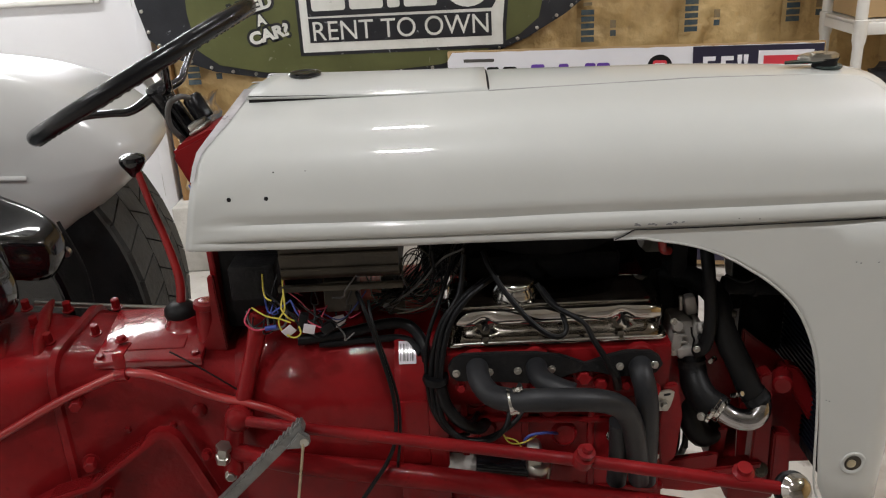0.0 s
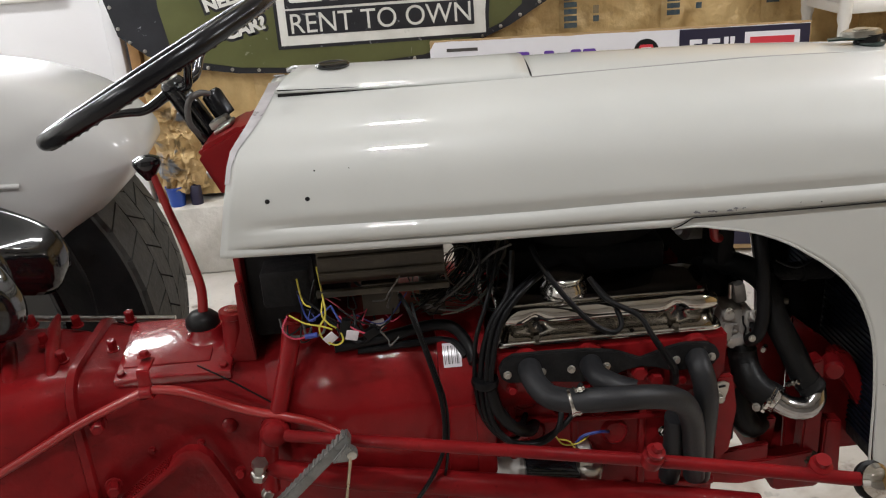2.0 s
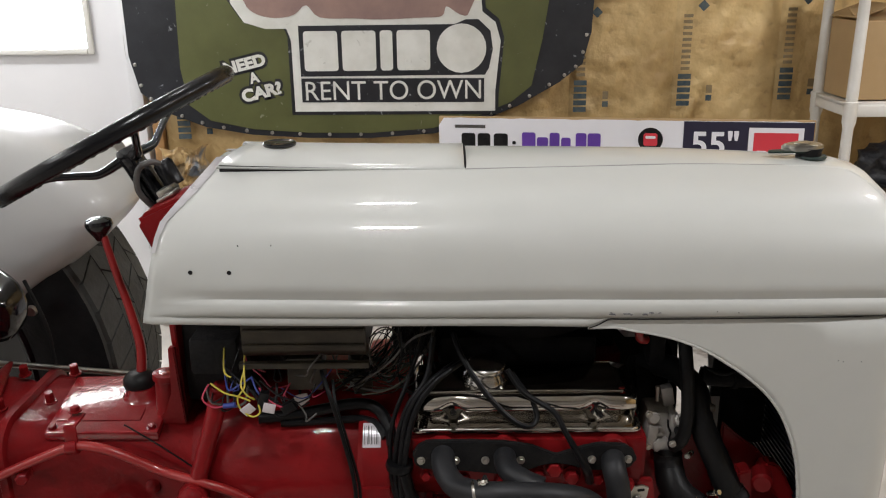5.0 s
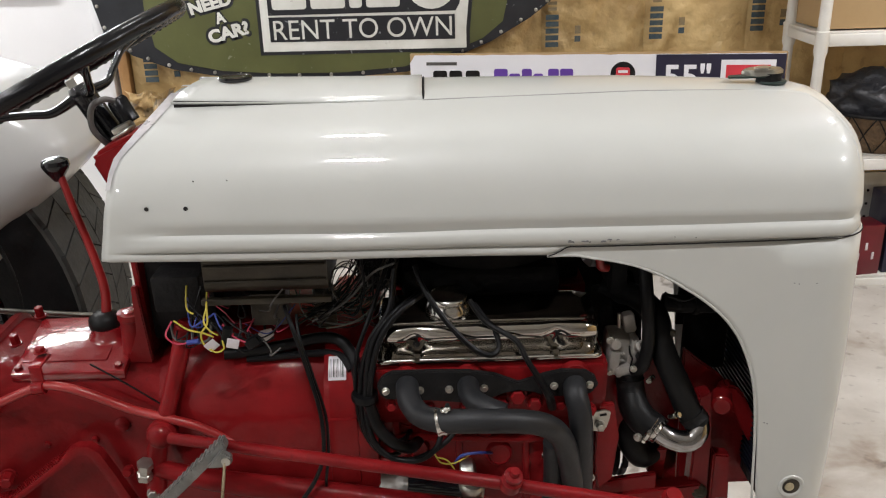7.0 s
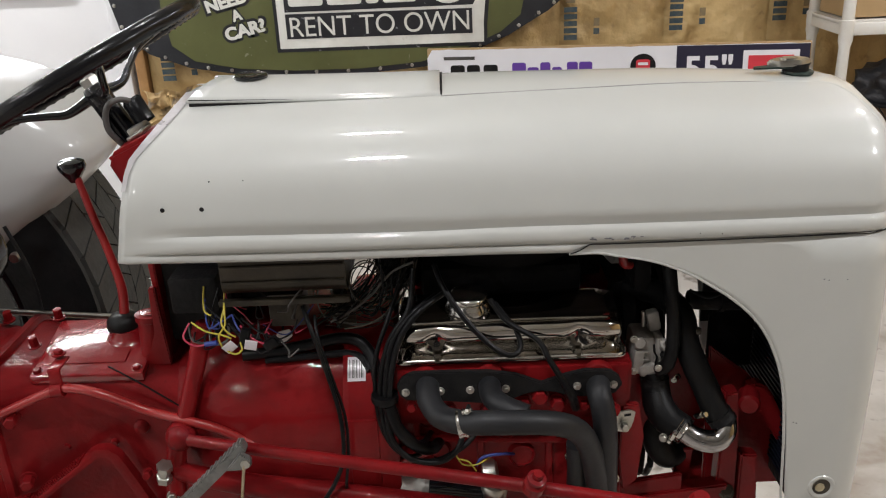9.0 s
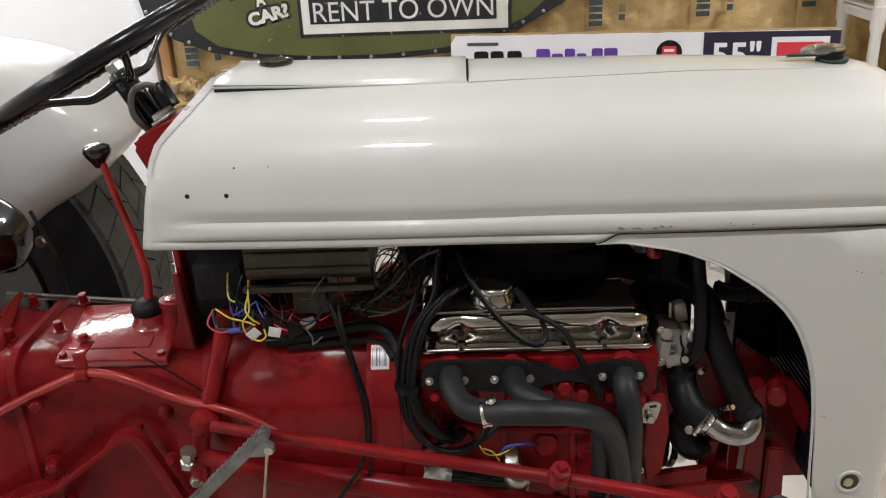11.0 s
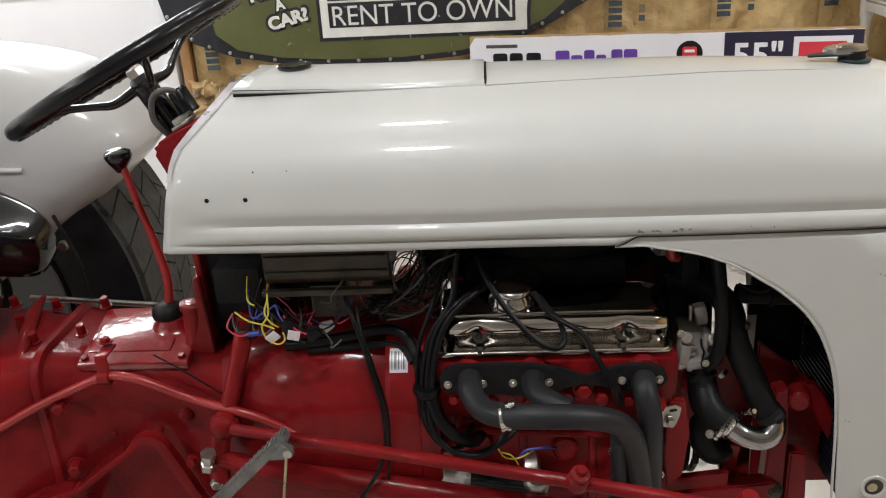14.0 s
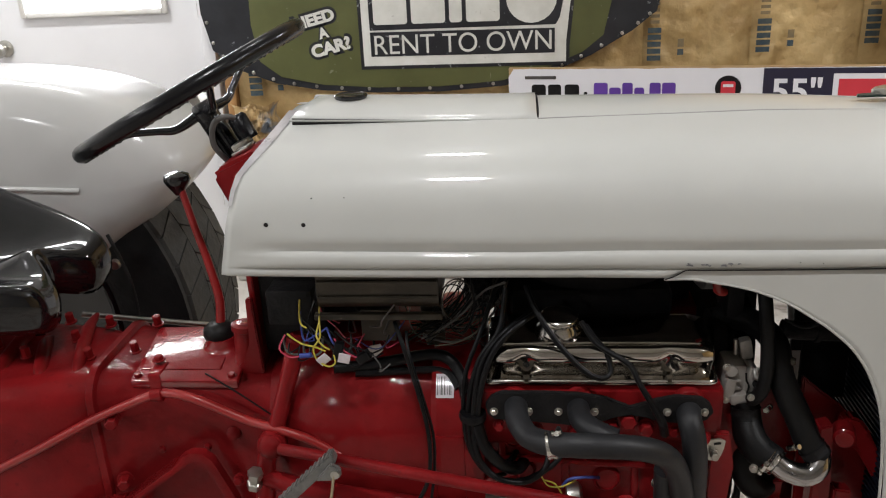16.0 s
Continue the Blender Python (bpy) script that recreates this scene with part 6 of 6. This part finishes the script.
part("red_cable_boot", tube([(0.438, 1.05, 1.035), (0.440, 1.05, 1.012), (0.452, 1.06, 1.004)], 0.007, 10, 3), M_REDLINE, T, "red rubber terminal boot")
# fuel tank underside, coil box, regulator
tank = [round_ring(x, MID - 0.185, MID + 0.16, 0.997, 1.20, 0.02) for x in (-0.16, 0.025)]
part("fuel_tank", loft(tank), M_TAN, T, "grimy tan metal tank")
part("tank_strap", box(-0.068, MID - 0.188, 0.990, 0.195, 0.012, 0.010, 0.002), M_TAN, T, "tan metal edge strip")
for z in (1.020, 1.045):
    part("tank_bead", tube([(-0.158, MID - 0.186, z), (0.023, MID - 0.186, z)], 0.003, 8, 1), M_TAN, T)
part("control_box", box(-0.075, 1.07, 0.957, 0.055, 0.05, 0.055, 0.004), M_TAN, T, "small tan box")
part("bracket_plate", box(0.005, 1.10, 0.935, 0.03, 0.04, 0.06, 0.003, (0, 0, 20)), M_TAN, T)
part("regulator", box(-0.215, 1.08, 0.985, 0.075, 0.06, 0.06, 0.006), M_FLANGE, T, "black electrical box")
# added block, near-black in place of the shade behind the wiring
part("dark_block", box(-0.20, MID + 0.06, 0.93, 0.14, 0.16, 0.05, 0.01), M_DARK, T)

# wiring
def wire(pts, r=0.0023, material=None, name="wire", label="", steps=6, sides=8):
    return part(name, tube(pts, r, sides, steps), material or M_WIRE, T, label)


wire([(-0.1536, 1.0500, 0.8797), (-0.1229, 1.0550, 0.8799), (-0.0865, 1.0560, 0.8843), (-0.0499, 1.0560, 0.8912), (-0.0136, 1.0570, 0.8985), (0.0151, 1.0560, 0.9001), (0.0331, 1.0500, 0.8957), (0.0461, 1.0420, 0.8838), (0.0548, 1.0300, 0.8693), (0.0603, 1.0100, 0.8529)], 0.0092, M_WIRE, "wire_loom", "black corrugated wiring loom", 8, 12)
# thin black tube following the loom just below it
wire([(-0.1186, 1.0500, 0.8704), (-0.0829, 1.0520, 0.8702), (-0.0468, 1.0530, 0.8725), (-0.0108, 1.0530, 0.8744), (0.0135, 1.0520, 0.8752), (0.0338, 1.0420, 0.8721), (0.0485, 1.0220, 0.8591)], 0.0062, M_WIRE, "wire_loom", "thin black tube below the loom")
loops = [
    [(0.125, 1.02, 1.03), (0.115, 0.995, 0.975), (0.085, 0.985, 0.93), (0.068, 0.98, 0.87), (0.066, 0.975, 0.815), (0.074, 0.97, 0.770), (0.100, 0.965, 0.738), (0.138, 0.96, 0.732), (0.175, 0.968, 0.742), (0.205, 0.985, 0.760), (0.220, 1.03, 0.775)],
    [(0.155, 1.02, 0.985), (0.12, 0.99, 0.97), (0.09, 0.98, 0.93), (0.076, 0.972, 0.87), (0.074, 0.968, 0.805), (0.084, 0.962, 0.764), (0.110, 0.958, 0.738), (0.150, 0.955, 0.734), (0.178, 0.965, 0.748), (0.188, 0.985, 0.772), (0.185, 1.03, 0.79)],
    [(0.17, 1.02, 0.99), (0.13, 0.985, 0.975), (0.10, 0.975, 0.935), (0.083, 0.97, 0.87), (0.080, 0.97, 0.81), (0.098, 0.972, 0.768), (0.125, 0.985, 0.750), (0.140, 1.03, 0.745)],
    [(0.11, 1.05, 1.02), (0.085, 1.01, 0.96), (0.062, 0.99, 0.90), (0.058, 0.985, 0.83), (0.066, 0.98, 0.775), (0.090, 0.97, 0.742), (0.12, 0.985, 0.728), (0.14, 1.03, 0.73)],
]
for k, l in enumerate(loops):
    wire(l, 0.0046 if k < 3 else 0.0036, M_WIRE, "cable", "black rubber cable loop", 8, 10)
wire([(0.079, 0.968, 0.83), (0.09, 0.965, 0.79), (0.115, 0.97, 0.755), (0.14, 0.985, 0.738), (0.155, 1.03, 0.73)], 0.0095, M_WIRE, "wire_loom", "black corrugated wiring loom", 14, 12)
part("cable_tie", lathe([(0.020, -0.006), (0.0215, 0), (0.020, 0.006)], (0.072, 0.978, 0.838), (0.05, 0, 1), 16), M_WIRE, T)
wire([(0.155, 1.03, 1.03), (0.168, 1.0, 1.005), (0.20, 0.975, 0.962), (0.235, 0.965, 0.925), (0.262, 0.962, 0.911), (0.277, 0.970, 0.918), (0.272, 0.985, 0.938), (0.255, 1.0, 0.958), (0.242, 1.01, 0.975)], 0.0043, M_WIRE, "plug_lead", "black spark plug lead")
wire([(0.235, 1.0, 0.985), (0.258, 0.985, 0.955), (0.301, 0.965, 0.933), (0.316, 0.950, 0.909), (0.333, 0.942, 0.881), (0.348, 0.940, 0.853), (0.358, 0.965, 0.816)], [0.0042, 0.0042, 0.0042, 0.0043, 0.005, 0.0068, 0.0072], M_WIRE, "plug_lead", "black spark plug lead with boot")
wire([(-0.045, 1.02, 0.975), (-0.031, 0.99, 0.955), (-0.012, 0.975, 0.891), (0.004, 0.966, 0.815), (0.003, 0.961, 0.745), (-0.014, 0.955, 0.70), (-0.045, 0.948, 0.655), (-0.10, 0.94, 0.57), (-0.12, 0.95, 0.46)], 0.0034, M_WIRE, "cable", "hanging black cable")
wire([(-0.028, 1.02, 0.960), (-0.022, 0.995, 0.935), (-0.006, 0.980, 0.880), (0.010, 0.972, 0.81), (0.010, 0.968, 0.745), (0.004, 0.965, 0.70), (-0.004, 0.99, 0.64)], 0.0024, M_WIRE, "cable", "hanging black cable")
col3 = {"y": M_YEL, "r": M_PINKW, "b": M_BLUEW, "g": M_GREYW, "k": M_WIRE}
strands = [
    ("y", [(-0.201, 1.07, 1.005), (-0.186, 1.0, 0.988), (-0.174, 0.99, 0.981)]),
    ("y", [(-0.168, 1.07, 1.009), (-0.156, 1.0, 0.990), (-0.154, 0.985, 0.968), (-0.164, 0.98, 0.952), (-0.161, 0.98, 0.934), (-0.144, 0.975, 0.924), (-0.132, 0.975, 0.930), (-0.134, 0.98, 0.941)]),
    ("y", [(-0.208, 1.0, 0.966), (-0.184, 0.985, 0.958), (-0.161, 0.98, 0.954), (-0.146, 0.98, 0.947)]),
    ("y", [(-0.156, 1.0, 0.987), (-0.159, 0.985, 0.971), (-0.151, 0.98, 0.958), (-0.141, 0.985, 0.947)]),
    ("r", [(-0.211, 1.0, 0.965), (-0.218, 0.985, 0.949), (-0.201, 0.98, 0.937), (-0.178, 0.98, 0.941)]),
    ("r", [(-0.136, 1.0, 0.958), (-0.121, 0.985, 0.947), (-0.101, 0.98, 0.937), (-0.084, 0.985, 0.934)]),
    ("b", [(-0.201, 1.06, 0.983), (-0.181, 0.99, 0.963), (-0.161, 0.985, 0.971), (-0.146, 1.0, 0.976)]),
    ("b", [(-0.146, 1.0, 0.976), (-0.136, 0.985, 0.961), (-0.128, 0.99, 0.947)]),
    ("k", [(-0.136, 1.01, 0.965), (-0.106, 0.985, 0.954), (-0.076, 0.98, 0.943), (-0.096, 0.99, 0.932)]),
    ("k", [(-0.196, 1.03, 0.987), (-0.166, 1.0, 0.972), (-0.126, 0.99, 0.943), (-0.106, 1.0, 0.932)]),
]
for c, l in strands:
    wire(l, 0.0014, col3[c], "wire", {"y": "yellow wire", "r": "red wire", "b": "blue wire", "g": "grey wire", "k": "black wire"}[c])
rw = random.Random(11)
for k in range(40):
    a = Vector((rw.uniform(-0.03, 0.03), rw.uniform(1.02, 1.12), rw.uniform(0.935, 0.955)))
    b = Vector((rw.uniform(0.06, 0.13), rw.uniform(1.02, 1.15), rw.uniform(1.02, 1.06)))
    sag, way = rw.uniform(0.006, 0.045), rw.uniform(-0.03, 0.03)
    pts = []
    for j in range(6):
        u = j / 5
        bow = math.sin(math.pi * u)
        pts.append(a.lerp(b, u) + Vector((sag * 0.7 * bow + 0.006 * math.sin(7 * u + k), way * bow, -sag * bow + 0.008 * math.sin(5 * u + 2 * k))))
    wire(pts, rw.choice((0.0008, 0.0011, 0.0015, 0.0020)), rw.choice((M_WIRE, M_WIRE, M_WIRE, M_WIRE, M_GREYW, M_TAN)))
for k in range(9):
    c = Vector((rw.uniform(-0.01, 0.11), rw.uniform(1.02, 1.06), rw.uniform(0.955, 1.01)))
    r, lean = rw.uniform(0.014, 0.030), rw.uniform(-0.6, 0.6)
    wire([c + Vector((r * math.cos(q), 0.3 * r * math.sin(q + lean), r * math.sin(q) * 1.3)) for q in [0.6 * j for j in range(11)]], 0.0010, rw.choice((M_WIRE, M_WIRE, M_GREYW, M_TAN)))
for k in range(26):
    a = Vector((rw.uniform(-0.20, -0.05), rw.uniform(1.01, 1.08), rw.uniform(0.915, 0.965)))
    b = a + Vector((rw.uniform(-0.06, 0.08), rw.uniform(-0.03, 0.03), rw.uniform(-0.03, 0.05)))
    tint = rw.choice((M_WIRE, M_WIRE, M_WIRE, M_DARK, M_DARK, M_GREYW, M_BLUEW, M_PINKW))
    dip = rw.uniform(0.004, 0.022)
    wire([a, a.lerp(b, 0.3) + Vector((0.006, -0.012, -dip)), a.lerp(b, 0.7) + Vector((-0.004, -0.018, -dip)), b], 0.0010 if tint in (M_BLUEW, M_PINKW) else rw.choice((0.0013, 0.0020)), tint)
part("pale_piece", slab([(-0.102, 0.905), (-0.092, 0.921), (-0.074, 0.925), (-0.070, 0.914), (-0.084, 0.902)], 0.002, "y", 1.045), M_DUSTY, T, "small pale flat piece among the wires")
for x, y, z, tr in ((-0.150, 0.978, 0.934, (10, -35, 10)), (-0.118, 0.976, 0.937, (5, 15, 5))):
    part("wire_tag", box(x, y, z, 0.018, 0.002, 0.016, 0.0006, tr), M_LABEL, T, "small white printed wire tag")
part("connector", box(-0.09, 0.985, 0.935, 0.022, 0.014, 0.014, 0.002, (0, -30, 0)), M_WIRE, T)
part("connector", box(-0.128, 0.985, 0.945, 0.014, 0.012, 0.030, 0.002, (0, 15, 0)), M_WIRE, T)
part("sleeve", tube([(-0.186, 0.98, 0.939), (-0.168, 0.978, 0.942)], 0.004, 10, 1), M_BLUEW, T)
for l in ([(0.174, 0.970, 0.738), (0.185, 0.960, 0.725), (0.204, 0.955, 0.726), (0.221, 0.960, 0.731), (0.232, 0.980, 0.724)], [(0.179, 0.965, 0.731), (0.195, 0.955, 0.732), (0.206, 0.960, 0.711)]):
    wire(l, 0.0012, M_YEL)
wire([(0.207, 0.965, 0.718), (0.217, 0.960, 0.736), (0.243, 0.965, 0.737), (0.267, 1.000, 0.711)], 0.0024, M_BLUEW)
part("dipstick_tube", tube([(0.085, 1.0, 0.70), (0.12, 0.99, 0.725), (0.14, 0.985, 0.735)], 0.007, 10, 2), M_REDLINE, T)

# ---- seat, fender, rear wheel ----
def seat():
    """Pressed pan with two thigh lobes, a raised middle, upturned sides and a rolled front lip."""
    rows = []
    nv = 40
    for i in range(28):
        row = []
        for j in range(nv + 1):
            v = -1 + 2 * j / nv
            xf = -0.662 - 0.055 * math.exp(-(v / 0.22) ** 2) - 0.60 * max(0, abs(v) - 0.60) ** 1.5
            s = max(0.0, (i - 7) / 20)
            u = s * 0.42
            z = 1.000 + 0.135 * abs(v) ** 2.4 * (0.45 + 0.55 * min(1, s * 2.2)) + 0.10 * s ** 3 + 0.035 * math.exp(-(v / 0.24) ** 2) * max(0, 1 - 2.2 * s) - 0.020 * min(1, 4 * s) * (1 - abs(v))
            x = xf - u
            if i < 7:
                a = radians(150 * (7 - i) / 7)
                x = xf + 0.030 * math.sin(a)
                z = z - 0.048 * (1 - math.cos(a))
            y = MID + 0.225 * v * (1 - 0.10 * (1 - s) ** 2)
            row.append((x, y, z))
        rows.append(row)
    pan = part("seat", loft(rows, caps=False, closed=False), M_GLOSSBLACK, T, "gloss black pressed steel seat pan", 70)
    m = pan.modifiers.new("thickness", "SOLIDIFY")
    m.thickness = 0.004
    spring = tube([(-0.80, MID, 0.985), (-0.76, MID, 0.985), (-0.735, MID, 0.97), (-0.725, MID, 0.945), (-0.735, MID, 0.915), (-0.755, MID, 0.895), (-0.76, MID, 0.888), (-0.92, MID, 0.90)], 0.034, 12, 6, flat=0.14)
    part("seat_spring", spring, M_GLOSSBLACK, pan, "bent black leaf spring")
    part("seat_bracket", box(-0.86, MID, 0.955, 0.26, 0.09, 0.05, 0.012), M_GLOSSBLACK, pan, "gloss black seat bracket")


seat()
WR = 0.55
WC = Vector((-1.120, 0, FLOOR + WR))


def rear_wheel():
    y0, y1 = 1.55, 1.87
    ym = (y0 + y1) / 2
    prof = [(0.36, -0.11), (0.40, -0.145), (0.47, -0.160), (0.53, -0.158), (0.565, -0.148), (0.582, -0.125), (0.588, -0.06), (0.590, 0.0), (0.588, 0.06), (0.582, 0.125), (0.565, 0.148), (0.53, 0.158), (0.47, 0.160), (0.40, 0.145), (0.36, 0.11)]
    prof = [(a * WR / 0.60, b) for a, b in prof]
    w = part("rear_tyre", lathe(prof[4:11], (WC.x, ym, WC.z), (0, 1, 0), 72, caps=False), M_TYRE, T, "grey worn patterned rear tyre")
    part("sidewall", lathe(prof[:5], (WC.x, ym, WC.z), (0, 1, 0), 72, caps=False), M_DARK, w, "black tyre sidewall")
    part("sidewall", lathe(prof[10:], (WC.x, ym, WC.z), (0, 1, 0), 72, caps=False), M_DARK, w, "black tyre sidewall")
    tread = bmesh.new()
    n = 46
    for k in range(n):
        for row, (a, b, tilt) in enumerate(((-0.142, -0.073, 0.6), (-0.069, -0.002, -0.6), (0.002, 0.069, 0.6), (0.073, 0.142, -0.6))):
            t0 = 2 * math.pi * (k + 0.5 * (row % 2)) / n
            half = 2 * math.pi / n * 0.47
            vs = []
            for rad in (WR - 0.022, WR - 0.002):
                for dy, s in ((a, -1), (b, -1), (b, 1), (a, 1)):
                    ang = t0 + s * half + tilt * (dy - (a + b) / 2) / 0.6
                    drop = 0.014 if abs(dy) > 0.13 else 0.0
                    q = rad - drop
                    vs.append(tread.verts.new((WC.x + q * math.cos(ang), ym + dy, WC.z + q * math.sin(ang))))
            for f in ((4, 5, 6, 7), (0, 1, 5, 4), (1, 2, 6, 5), (2, 3, 7, 6), (3, 0, 4, 7)):
                tread.faces.new([vs[i] for i in f])
    tagged(part("tread", tread, M_TYRE, w, "", 20), "raised diagonal tread blocks", kind="stuff")
    rim = lathe([(0.33, -0.10), (0.34, -0.12), (0.345, -0.125), (0.335, -0.128), (0.315, -0.105), (0.30, -0.03), (0.29, 0.0), (0.12, 0.01), (0.10, -0.02), (0.0, -0.03)], (WC.x, ym, WC.z), (0, 1, 0), 48, caps=False)
    part("rim", rim, M_GLOSSBLACK, w, "dark wheel rim")


rear_wheel()


def fender():
    edge = [(-1.80, 1.00), (-1.62, 1.13), (-1.42, 1.225), (-1.18, 1.278), (-1.00, 1.280), (-0.86, 1.264), (-0.755, 1.238), (-0.665, 1.202), (-0.600, 1.155), (-0.562, 1.110), (-0.553, 1.078), (-0.563, 1.052), (-0.62, 0.990), (-0.73, 0.908), (-0.86, 0.815), (-1.02, 0.73), (-1.30, 0.68), (-1.60, 0.74), (-1.78, 0.88)]
    line = [Vector((p.x, p.y)) for p in smooth_line([(a, b, 0) for a, b in edge], 5, True)]
    c = Vector((-1.15, 0.98))
    rings = []
    for y, s in ((1.500, 0.0), (1.500, 0.45), (1.501, 0.60), (1.5045, 0.71), (1.511, 0.80), (1.522, 0.88), (1.538, 0.94), (1.558, 0.978), (1.585, 1.0), (1.68, 1.0), (1.80, 0.98), (1.90, 0.92)):
        rings.append([(c.x + (p.x - c.x) * s + (0.0001 * k if s == 0 else 0), y, c.y + (p.y - c.y) * s) for k, p in enumerate(line)])
    bm = loft(rings[1:], caps=False)
    vs = [v for v in bm.verts][:len(line)]
    bm.faces.new(vs)
    f = part("fender", bm, M_FENDER, T, "pale grey domed rear fender", 60)
    part("fender_bead", tube([(-1.25, 1.4995, 1.062), (-1.0, 1.4985, 1.060), (-0.80, 1.4985, 1.052), (-0.770, 1.501, 1.050)], 0.0055, 12, 4, flat=1.0), M_FENDER, f, "pressed raised bead")
    part("fender_bracket", tube([(-0.65, 1.42, 0.80), (-0.66, 1.43, 0.88), (-0.70, 1.45, 0.97)], 0.004, 8, 5), M_FLANGE, T)
    part("hub_bolt", lathe([(0.012, 0), (0.010, 0.01)], (-0.72, 1.50, 0.885), (0, -1, 0), 10), M_STEEL, f)


fender()
